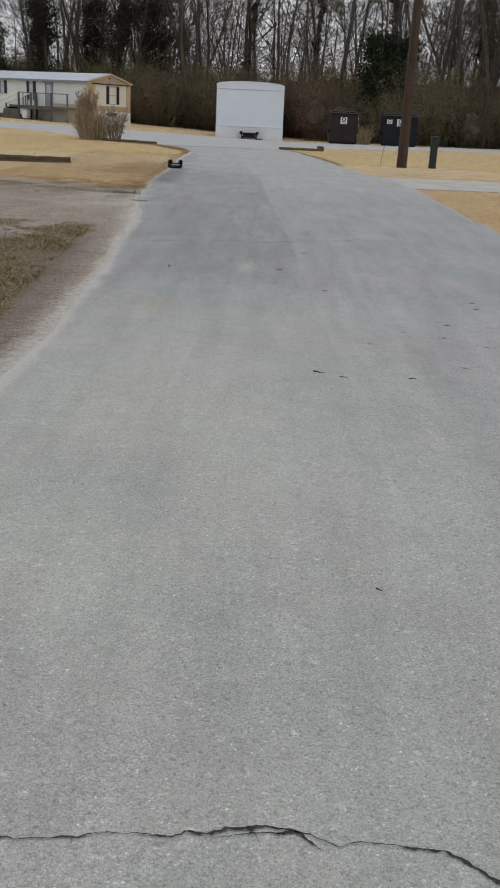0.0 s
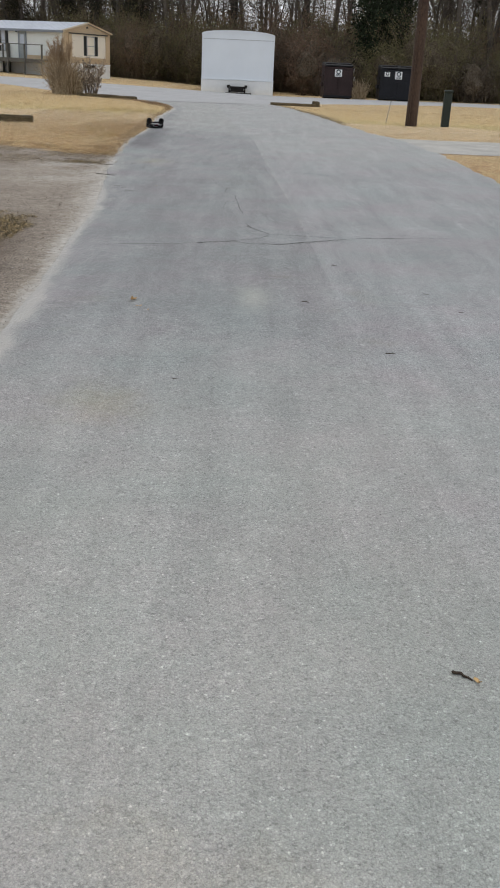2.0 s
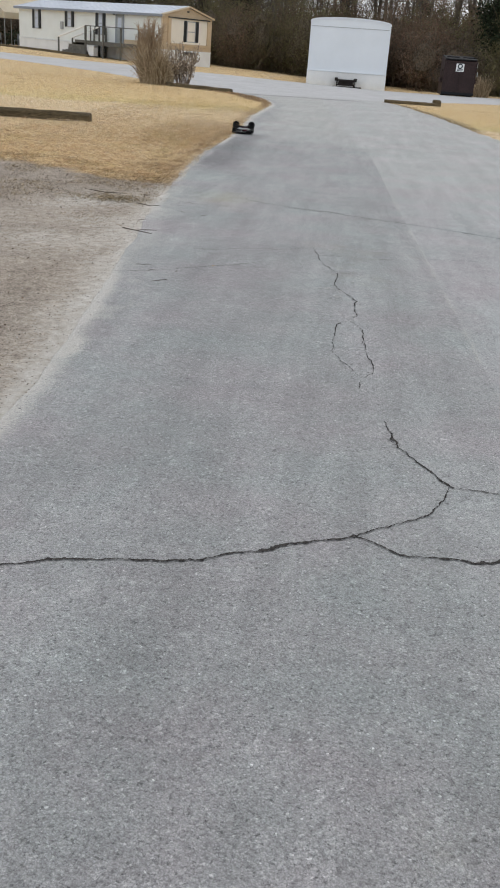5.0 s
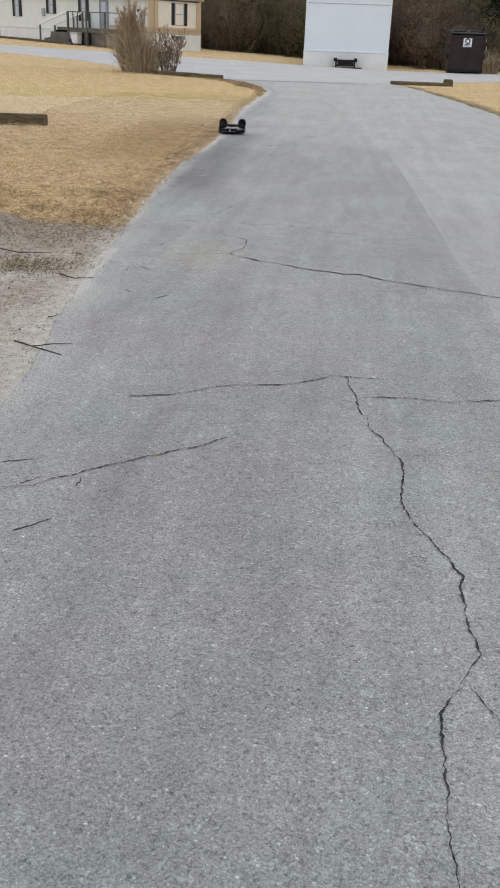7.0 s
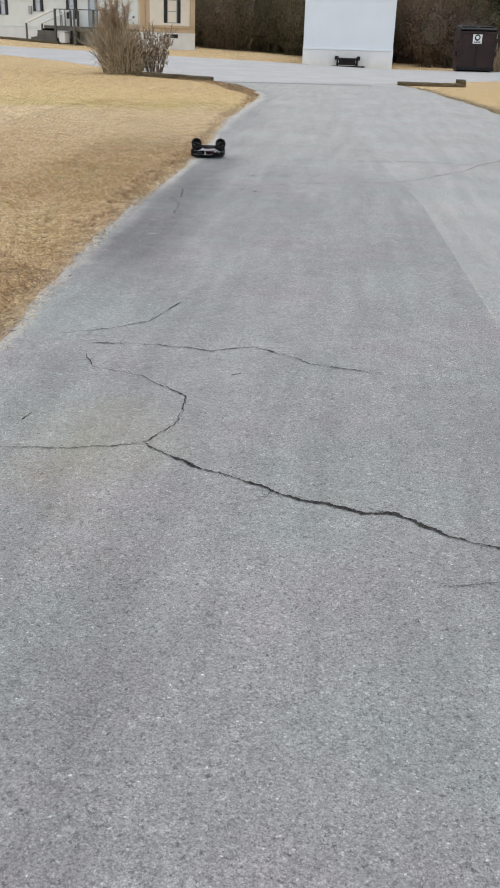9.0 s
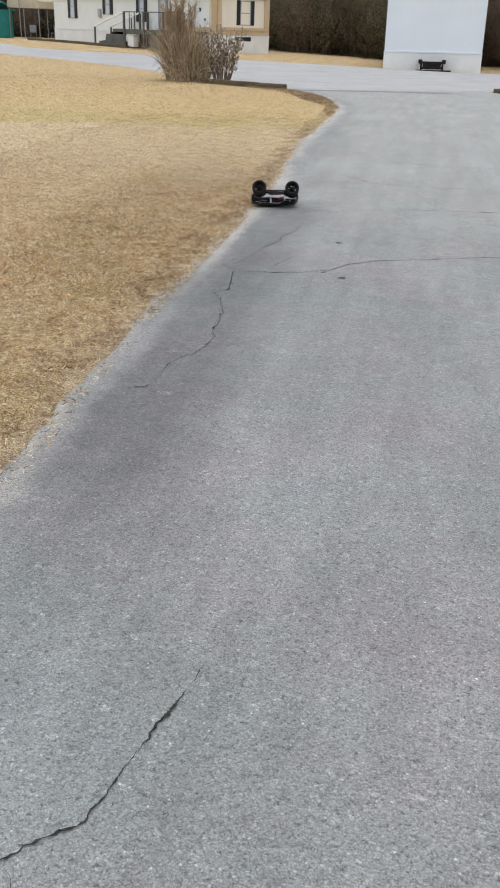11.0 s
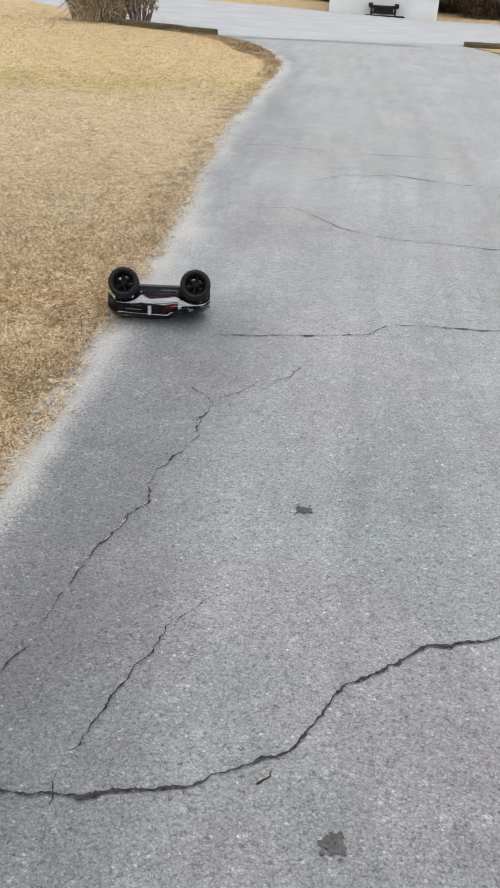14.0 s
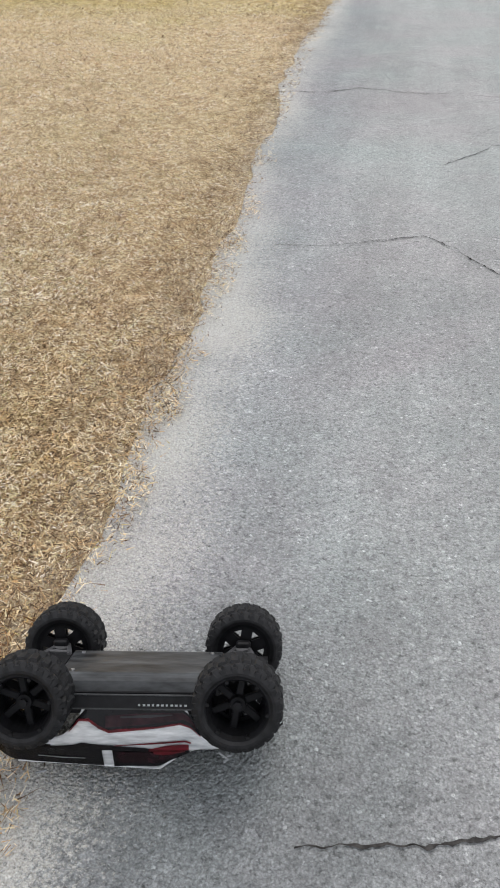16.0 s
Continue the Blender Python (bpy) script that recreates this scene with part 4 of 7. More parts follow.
# ---- white home end-on ----
def white_home():
    t = thing("white_mobile_home", pose(0.2, 64.65, land(0.2, 64.65)), "white metal mobile home seen end-on, with low skirting", "mobile home")
    w, top = 2.31, 3.52
    arc = [(w * math.cos(a) * 1.0, top - 0.02 + 0.24 * math.sin(a)) for a in np.linspace(0, math.pi, 13)]
    bm = bmesh.new()
    for y0, y1 in ((0.0, 16.0),):
        lo = [(-w, 0.86), (w, 0.86)] + arc
        a = [bm.verts.new((x, y0, z)) for x, z in lo]
        b = [bm.verts.new((x, y1, z)) for x, z in lo]
        bm.faces.new(a), bm.faces.new(b[::-1])
        for i in range(len(a)):
            j = (i + 1) % len(a)
            bm.faces.new((a[j], a[i], b[i], b[j]))
    part("wall", bm, M_WHITE, t)
    rim = bmesh.new()
    o = [(w + 0.05, top - 0.06)] + [(x * 1.022, z + 0.035) for x, z in arc] + [(-w - 0.05, top - 0.06)]
    i_ = [(w - 0.01, top - 0.06)] + [(x * 0.99, z - 0.02) for x, z in arc] + [(-w + 0.01, top - 0.06)]
    for k in range(len(o) - 1):
        vs = [rim.verts.new((p[0], y, p[1])) for y in (-0.06, 16.05) for p in (o[k], o[k + 1], i_[k + 1], i_[k])]
        for q in ((0, 1, 2, 3), (7, 6, 5, 4), (0, 4, 5, 1), (2, 6, 7, 3)):
            rim.faces.new([vs[v] for v in q])
    part("roof", rim, M_WHITE, t, "pale bowed metal roof edge")
    part("trim", box(-w - 0.01, w + 0.01, -0.022, 0.0, top - 0.30, top - 0.275), M_FRAME, t, "grey seam strip under the roof")
    part("skirting", box(-w - 0.05, w + 0.05, -0.05, 0.04, -0.1, 0.80), M_SKIRT, t, "white skirting with mud stains")
    part("sill", box(-w - 0.06, w + 0.06, -0.085, 0.0, 0.80, 0.875, 0.008), M_WHITE, t, "white ledge over the skirting")
    part("corner_post", box(-w - 0.035, -w + 0.05, -0.03, 0.02, 0.88, top - 0.05), M_WHITE, t)
    part("corner_post", box(w - 0.05, w + 0.035, -0.03, 0.02, 0.88, top - 0.05), M_WHITE, t)
    h = part("tow_hitch", box(-0.62, 0.66, -0.55, -0.42, 0.33, 0.44, 0.01), M_HITCH, t, "dark steel tow hitch frame")
    for x in (-0.55, 0.58):
        part("bracket", box(x - 0.09, x + 0.09, -0.62, -0.06, 0.36, 0.52, 0.02), M_HITCH, h)
        part("leg", rod((x * 0.9, -0.48, 0.0), (x * 0.9, -0.48, 0.36), 0.045), M_HITCH, h)
    part("beam", box(-0.45, 0.48, -0.5, -0.38, 0.10, 0.19, 0.01), M_HITCH, h)
    part("step_board", box(-0.75, 0.95, -0.72, -0.3, 0.0, 0.06, 0.01), M_HITCH, t, "flat dark board on the ground")
    part("plate", box(-0.42, 0.45, -0.47, -0.45, 0.18, 0.36), M_HITCH, h)


# ---- cream and tan home with deck ----
HOUSE = Matrix.Translation((-12.48, 71.3, 0.0)) @ Matrix(((-0.8040, 0.5951, 0, 0), (0.5946, 0.8037, 0, 0), (0, 0, 1, 0), (0, 0, 0, 1))) @ pose(0, 0, 0, 0, -0.75, 0)


def window_set(parent, wide, high, s, z, shutters=True, face="long"):
    """A sash window with a blind, frame and two shutters; the wall's face lies at y = 0 (long) or x = 0 (gable)."""
    m = Matrix.Translation((s, 0, z)) if face == "long" else Matrix.Translation((0, s, z)) @ pose(0, 0, 0, 0, 0, -90)

    def b(x0, x1, y0, y1, z0, z1, bevel=0.0):
        return box(x0, x1, y0, y1, z0, z1, bevel, None, m)

    w = part("window", b(-wide / 2, wide / 2, -0.03, 0.02, 0, high), M_CURT, parent, "window with a pale blue-grey blind")
    for x in (-wide / 2 - 0.02, wide / 2 + 0.02):
        part("frame", b(x - 0.03, x + 0.03, -0.06, 0.0, -0.05, high + 0.05), M_FRAME, w)
    for q in (-0.02, high * 0.5, high + 0.02):
        part("frame", b(-wide / 2, wide / 2, -0.055, -0.031, q - 0.025, q + 0.025), M_FRAME, w)
    if shutters:
        for x in (-wide / 2 - 0.2, wide / 2 + 0.2):
            sh = part("shutter", b(x - 0.14, x + 0.14, -0.065, -0.002, -0.04, high + 0.06, 0.008), M_SHUT, parent, "black louvred shutter")
            for k in range(7):
                zz = 0.06 + k * high / 7
                part("slat", b(x - 0.11, x + 0.11, -0.08, -0.06, zz, zz + high / 12), M_SHUT, sh)
    return w


def cream_home():
    t = thing("mobile_home", HOUSE, "cream and tan mobile home with galvanised roof", "mobile home")
    L, W, eave, ridge, floor = 16.85, 4.6, 3.52, 4.12, 1.42
    # cream long walls with siding boards
    part("wall", box(0.03, L, 0.02, W - 0.02, floor, eave), M_CREAM, t, "cream horizontal siding")
    for k in range(14):
        z0 = floor + 0.02 + k * 0.152
        part("siding_board", sweep([(0.021, z0), (-0.006, z0), (0.006, z0 + 0.148), (0.021, z0 + 0.148)], 0.06, L - 0.02), M_CREAM, t)
    part("trim", box(-0.02, 4.2, -0.03, -0.004, floor + 0.0, floor + 0.42), M_TAN, t, "tan band low on the cream wall")
    part("trim", box(-0.03, 0.10, -0.035, -0.004, floor + 0.421, eave), M_BEIGE, t)
    # tan gable end
    g = sweep([(0.0, floor), (W, floor), (W, eave), (W / 2, ridge), (0.0, eave)], -0.02, 0.025)
    part("gable_wall", g, M_TAN, t, "tan gable wall")
    part("gable_panel", box(-0.045, -0.021, 0.72, 4.12, 1.86, 3.40), M_PANEL, t, "pale cream panel in the gable")
    # black strip paints the shadow line above the panel
    part("gable_trim", box(-0.16, -0.022, 0.5, 4.3, 3.40, 3.47), M_SHUT, t, "black strip drawn as the shadow line over the panel")
    part("gable_trim", box(-0.10, -0.022, 0.45, 4.35, 1.72, 1.855), M_TAN, t)
    for y in (0.45, 4.12):
        part("gable_trim", box(-0.13, -0.022, y, y + 0.26, 1.86, 3.395), M_TAN, t)
    window_set(t, 0.72, 1.22, 2.62, 2.03, True, "gable")
    # roof
    for sgn in (0, 1):
        o = [(-0.28 + 0.2 * sgn, eave - 0.02), (W / 2, ridge + 0.03), (W / 2, ridge + 0.10), (-0.28 + 0.2 * sgn, eave + 0.06)]
        if sgn:
            o = [(W - y, z) for y, z in o]
        part("roof", sweep(o, -0.16, L + 0.25), M_ROOF, t, "ribbed galvanised metal roof")
        for k in range(34):
            x = -0.12 + k * 0.51
            oo = [(-0.28 + 0.2 * sgn, eave + 0.061), (W / 2 - 0.05, ridge + 0.085), (W / 2 - 0.05, ridge + 0.115), (-0.28 + 0.2 * sgn, eave + 0.09)]
            if sgn:
                oo = [(W - y, z) for y, z in oo]
            part("roof_rib", sweep(oo, x, x + 0.05), M_ROOF, t)
        o = [(-0.30 + 0.2 * sgn, eave - 0.03), (W / 2, ridge + 0.02), (W / 2, ridge + 0.115), (-0.30 + 0.2 * sgn, eave + 0.075)]
        if sgn:
            o = [(W - y, z) for y, z in o]
        part("rake_board", sweep(o, -0.195, -0.16), M_BEIGE if not sgn else M_TAN, t)
    part("fascia", box(-0.3, L + 0.25, -0.31, -0.28, eave - 0.11, eave + 0.05), M_EAVE, t, "grey eave fascia")
    part("soffit", box(-0.28, L, -0.28, 0.0, eave - 0.06, eave - 0.03), M_BEIGE, t)
    part("ridge_vent", box(-0.035, -0.021, 2.2, 2.4, 3.82, 3.92), M_SHUT, t)
    # skirting, in panels
    for k in range(14):
        x0 = k * L / 14
        part("skirting_panel", box(x0 + 0.004, x0 + L / 14 - 0.004, -0.015, 0.02, 0.3, floor - 0.02), M_SKIRT, t)
    for k in range(4):
        part("skirting_panel", box(-0.03, 0.005, k * W / 4 + 0.004, (k + 1) * W / 4 - 0.004, 0.2, floor - 0.02), M_SKIRT, t)
    part("trim", box(-0.05, L, -0.05, -0.005, floor - 0.04, floor + 0.0), M_WHITE, t, "white ledge over the skirting")
    part("trim", box(-0.06, -0.022, -0.05, W + 0.02, floor - 0.04, floor + 0.02), M_WHITE, t)
    part("crawl_vent", box(-0.05, -0.03, 1.95, 3.1, 1.14, 1.36), M_SHUT, t, "dark open crawl-space vent")
    part("access_panel", box(-0.045, -0.031, 1.95, 3.0, 0.55, 1.08), M_SKIRT, t)
    window_set(t, 0.42, 1.35, 14.42, 2.15)
    window_set(t, 0.42, 1.05, 10.25, 2.42)
    window_set(t, 0.42, 1.38, 6.58, 2.05)
    # front door
    d = part("door", box(4.05, 4.78, -0.05, 0.02, 1.56, 3.44, 0.01), M_DOOR, t, "grey-green front door with a glazed top")
    part("pane", box(4.2, 4.62, -0.062, -0.051, 2.55, 3.2), M_CURT, d)
    part("door_handle", rod((4.68, -0.1, 2.4), (4.68, -0.04, 2.4), 0.03), M_STEEL, d)
    for x in (4.0, 4.82):
        part("frame", box(x - 0.04, x + 0.04, -0.06, 0.0, 1.56, 3.5), M_EAVE, d)
    part("porch_light", box(4.95, 5.07, -0.14, -0.02, 3.35, 3.5, 0.02), M_SHUT, t)
    part("meter_box", box(11.0, 11.3, -0.12, -0.01, 2.2, 2.7, 0.01), M_FRAME, t)
    part("wall_fitting", box(0.88, 0.98, -0.08, -0.01, 2.66, 2.84, 0.01), M_SHUT, t)
    part("wall_fitting", box(0.42, 0.54, -0.08, -0.01, 2.18, 2.28, 0.01), M_SHUT, t)


def deck():
    t = thing("deck", HOUSE, "grey weathered wooden deck with stairs and white handrails", "deck")
    x0, x1, y0, y1, f = 0.1, 5.9, -1.8, -0.08, 1.58
    n = 12
    for k in range(n):
        a = y0 + (y1 - y0) * k / n
        part("board", box(x0, x1, a + 0.005, a + (y1 - y0) / n - 0.005, f - 0.04, f), M_GREYWOOD, t)
    part("rim_joist", box(x0, x1, y0 - 0.04, y0 - 0.001, f - 0.26, f - 0.005), M_GREYWOOD, t)
    part("rim_joist", box(x1 + 0.001, x1 + 0.04, y0 - 0.04, y1, f - 0.26, f - 0.005), M_GREYWOOD, t)
    for x in (x0 + 0.06, 2.0, 3.9, x1 - 0.06):
        part("post", box(x - 0.05, x + 0.05, y0 - 0.13, y0 - 0.041, 0.3, f + 0.92), M_GREYWOOD, t)
    part("post", box(x1 - 0.11, x1 - 0.01, y1 - 0.12, y1, 0.3, f + 0.92), M_GREYWOOD, t)
    part("top_rail", box(x0, x1, y0 - 0.15, y0 - 0.02, f + 0.92, f + 0.97), M_GREYWOOD, t)
    for k in range(3):
        x = 4.3 + k * 0.5
        part("baluster", box(x, x + 0.04, y0 - 0.10, y0 - 0.06, f, f + 0.92), M_GREYWOOD, t)
    for x in (7.15, 7.5):
        part("baluster", box(x, x + 0.05, y1 - 0.1, y1 - 0.05, f, f + 0.8), M_GREYWOOD, t)
    # landing and stairs go down along the wall
    part("landing", box(x1 + 0.041, 7.2, y0, y1, f - 0.16, f), M_GREYWOOD, t)
    for k in range(5):
        zz = f - 0.17 * (k + 1)
        part("tread", box(7.2 + 0.29 * k, 7.2 + 0.29 * (k + 1) + 0.03, y0 + 0.04, y1 - 0.5, zz - 0.04, zz), M_GREYWOOD, t)
        part("riser", box(7.2 + 0.29 * k - 0.02, 7.2 + 0.29 * k, y0 + 0.05, y1 - 0.5, zz - 0.001, zz + 0.13), M_GREYWOOD, t)
    for y in (y0, y1 - 0.5):
        part("stringer", box(6.0, 8.68, y - 0.02, y + 0.02, 0.55, 0.86), M_GREYWOOD, t)
        part("newel_post", box(9.1, 9.19, y - 0.045, y + 0.045, 0.4, 1.68), M_GREYWOOD, t)
        part("newel_post", box(5.95, 6.05, y - 0.045, y + 0.045, 0.5, f + 0.97), M_GREYWOOD, t)
        bm = rod((9.25, y, 1.66), (5.95, y, f + 0.95), 0.058, sides=6)
        part("handrail", bm, M_RAILW, t, "white painted handrail")
    part("side_panel", box(5.95, 7.9, y0 - 0.035, y0 - 0.022, 0.62, f - 0.3), M_GREYWOOD, t, "closed grey board side of the stairs")
    b = thing("storage_bin", HOUSE @ pose(5.35, -1.62, land(-16.5, 73.2) - 0.02), "white plastic bin under the deck edge", "bin")
    part("body", box(-0.30, 0.30, -0.2, 0.2, 0.05, 0.62, 0.03), M_RAILW, b)
    part("lid", box(-0.32, 0.32, -0.23, 0.23, 0.62, 0.67, 0.015), M_RAILW, b)
    part("foot", box(-0.28, 0.28, -0.18, 0.18, 0, 0.05), M_GREYWOOD, b)


# ---- dumpsters ----
def dumpster(m, steel, w, label):
    t = thing("dumpster", m, label, "dumpster", "dumpsters by the road")
    d, h = 1.7, 2.02
    o = [(0, 0.12), (0.0, h - 0.1), (0.25, h), (d, h + 0.12), (d, 0.12), (0.25, 0.04)]
    bm = sweep(o, 0, w)
    bmesh.ops.bevel(bm, geom=bm.edges[:], offset=0.02, segments=1, affect="EDGES")
    body = part("body", bm, steel, t)
    part("front_rim", box(-0.03, w + 0.03, -0.05, 0.02, h - 0.2, h - 0.09, 0.01), steel, t)
    for x in np.linspace(0.0, w - 0.08, 3):
        part("rib", box(x, x + 0.08, -0.035, -0.001, 0.2, h - 0.21, 0.008), steel, t)
    part("bumper_strip", box(-0.02, w + 0.02, -0.06, -0.001, 0.10, 0.24, 0.01), M_LID, t)
    for k in (0, 1):
        a = k * w / 2
        bm = sweep([(-0.06, h - 0.04), (0.25, h + 0.03), (d + 0.03, h + 0.16), (d + 0.03, h + 0.20), (0.25, h + 0.075), (-0.06, h + 0.005)], a + 0.015, a + w / 2 - 0.015)
        lid = part("lid", bm, M_LID, t, "black plastic lid")
        part("lid_ridge", box(a + 0.1, a + w / 2 - 0.1, 0.3, 0.36, h + 0.08, h + 0.13), M_LID, lid)
    for x in (-0.13, w + 0.001):
        part("fork_pocket", box(x, x + 0.129, 0.35, 1.25, 0.75, 0.98, 0.012), steel, t, "steel lifting pocket")
        part("side_rib", box(x + 0.05, x + 0.09, 0.2, 1.6, 1.35, 1.43), steel, t)
    for x in (0.15, w - 0.15):
        for y in (0.3, d - 0.3):
            part("wheel", rod((x - 0.03, y, 0.07), (x + 0.03, y, 0.07), 0.07, sides=12), M_LID, t)
    return t, w, h


def sign_on(t, x0, z0, wide, high):
    s = part("sign", box(x0, x0 + wide, -0.045, -0.0355, z0, z0 + high), M_LABEL, t, "white notice with dark print")
    part("mark", rod((x0 + wide / 2, -0.0455, z0 + high * 0.66), (x0 + wide / 2, -0.0485, z0 + high * 0.66), wide * 0.32, sides=16), M_INK, s)
    part("mark", rod((x0 + wide / 2, -0.0486, z0 + high * 0.66), (x0 + wide / 2, -0.0505, z0 + high * 0.66), wide * 0.18, sides=16), M_LABEL, s)
    for k in range(2):
        part("print_bar", box(x0 + wide * 0.15, x0 + wide * 0.85, -0.0485, -0.0455, z0 + high * (0.10 + 0.14 * k), z0 + high * (0.17 + 0.14 * k)), M_INK, s)


# ---- posts and edging ----
def pole():
    t = thing("utility_pole", pose(6.45, 31.55, land(6.4, 31.5)), "brown creosoted wooden utility pole in the lawn", "utility pole")
    bm = bmesh.new()
    rings = []
    for k in range(12):
        z = -0.2 + k * 0.85
        r = 0.185 - 0.006 * k
        rings.append([bm.verts.new((r * math.cos(a) * (1 + 0.03 * math.sin(3 * a + k)) + 0.004 * k, r * math.sin(a), z)) for a in np.linspace(0, 2 * math.pi, 16, endpoint=False)])
    for a, b in zip(rings, rings[1:]):
        for i in range(16):
            bm.faces.new((a[i], a[(i + 1) % 16], b[(i + 1) % 16], b[i]))
    part("shaft", bm, M_POLE, t, smooth=True)
    part("ground_wire", rod((-0.10, -0.175, 0.1), (-0.06, -0.14, 9.0), 0.010), M_POLE, t)
    p = thing("bollard", pose(7.62, 32.05, land(7.6, 32)), "dark green utility pedestal post in the lawn", "bollard")
    part("post", box(-0.12, 0.12, -0.1, 0.1, -0.1, 1.02, 0.02), M_GREENPOST, p)
    part("cap", box(-0.135, 0.135, -0.115, 0.115, 1.02, 1.1, 0.02), M_GREENPOST, p)
    part("band", box(-0.128, 0.128, -0.108, 0.108, 0.72, 0.76), M_GREENPOST, p)
    s = thing("marker_stake", pose(5.84, 33.0, land(5.84, 33)), "thin pale grey marker stake leaning in the lawn", "stake")
    part("rod", rod((0, 0, -0.1), (0.12, 0, 0.66), 0.012, sides=6), M_FRAME, s)
    part("tip", rod((0.117, 0, 0.64), (0.127, 0, 0.70), 0.018, sides=6), M_STEEL, s)


def log_mesh(length, w, h, seed):
    """A weathered timber with chipped, uneven faces."""
    rng = np.random.default_rng(seed)
    bm = bmesh.new()
    rings = []
    o = [(-1, 0), (-1, 0.72), (-0.78, 1), (0.78, 1), (1, 0.72), (1, 0)]
    n = max(6, int(length / 0.18))
    for k in range(n + 1):
        x = length * k / n
        s = 1 - 0.1 * rng.random() - (0.15 if k in (0, n) else 0)
        rings.append([bm.verts.new((x, y * w / 2 * s + rng.normal(0, 0.006), z * h * (1 - 0.12 * rng.random()))) for y, z in o])
    for a, b in zip(rings, rings[1:]):
        for i in range(5):
            bm.faces.new((a[i], a[i + 1], b[i + 1], b[i]))
    bm.faces.new(rings[0][::-1]), bm.faces.new(rings[-1])
    bmesh.ops.recalc_face_normals(bm, faces=bm.faces)
    return bm


def edging():
    def lay(x, y, x2, y2, w, h, seed, name, label):
        a = math.degrees(math.atan2(y2 - y, x2 - x))
        slope = math.degrees(math.atan2(land(x2, y2) - land(x, y), math.hypot(x2 - x, y2 - y)))
        t = part(name, log_mesh(math.hypot(x2 - x, y2 - y), w, h, seed), M_TIMBER)
        t.matrix_world = Matrix.Translation((x, y, float(land(x, y)) - 0.01)) @ pose(0, 0, 0, 0, 0, a) @ pose(0, 0, 0, 0, -slope, 0)
        return tagged(t, label, "timber", "landscape timbers")

    lay(-3.83, 24.5, -6.3, 24.35, 0.2, 0.19, 3, "landscape_timber", "dark weathered railway timber lying on the lawn")
    lay(-6.32, 24.34, -8.8, 24.2, 0.2, 0.18, 4, "landscape_timber", "dark weathered railway timber lying on the lawn")
    lay(-3.75, 43.45, -6.6, 45.2, 0.22, 0.16, 5, "landscape_timber", "dark timber edging the planted bed")
    lay(2.2, 46.0, 4.4, 46.3, 0.24, 0.14, 7, "landscape_timber", "fallen dark timber at the lawn corner")
    t = part("timber_stub", log_mesh(0.3, 0.22, 0.26, 8), M_TIMBER)
    t.matrix_world = pose(4.2, 46.3, float(land(4.3, 46.3)) - 0.01, 0, 0, 30)
    tagged(t, "short upright stub beside the fallen timber", "timber")
    lay(-17.9, 72.6, -22.0, 75.4, 0.2, 0.17, 11, "landscape_timber", "dark timber along the house yard")
    lay(-22.02, 75.42, -27, 78.9, 0.2, 0.17, 12, "landscape_timber", "dark timber along the house yard")


# ---- overturned radio-controlled truck ----
def wheel_mesh():
    """Tyre of a chunky off-road wheel: carcass and rows of lugs, axis along y."""
    bm = bmesh.new()
    R, hw, n = 0.0556, 0.033, 132
    prof = [(0.040, -0.86), (0.046, -1.0), (0.0495, -1.0), (0.0530, -0.93), (R - 0.001, -0.80), (R, -0.70), (R, -0.34), (R, -0.28), (R, 0.0), (R, 0.28), (R, 0.34), (R, 0.70), (R - 0.001, 0.80), (0.0530, 0.93), (0.0495, 1.0), (0.046, 1.0), (0.040, 0.86)]
    rings = []
    for k in range(n):
        ring = []
        for i, (r, y) in enumerate(prof):
            blk = (k + (3 if 7 <= i <= 9 else 0) + (1 if i in (5, 11) else 0)) % 6
            up = 0.0036 if 4 <= i <= 12 and blk < 4 and i not in (6, 10) else (0.0028 if i in (3, 13) and (k + 2) % 6 < 3 else 0.0)
            a = 2 * math.pi * k / n
            ring.append(bm.verts.new(((r + up) * math.cos(a), y * hw, (r + up) * math.sin(a))))
        rings.append(ring)
    for k in range(n):
        a, b = rings[k], rings[(k + 1) % n]
        for i in range(len(prof) - 1):
            bm.faces.new((a[i], a[i + 1], b[i + 1], b[i]))
    bmesh.ops.recalc_face_normals(bm, faces=bm.faces)
    return bm


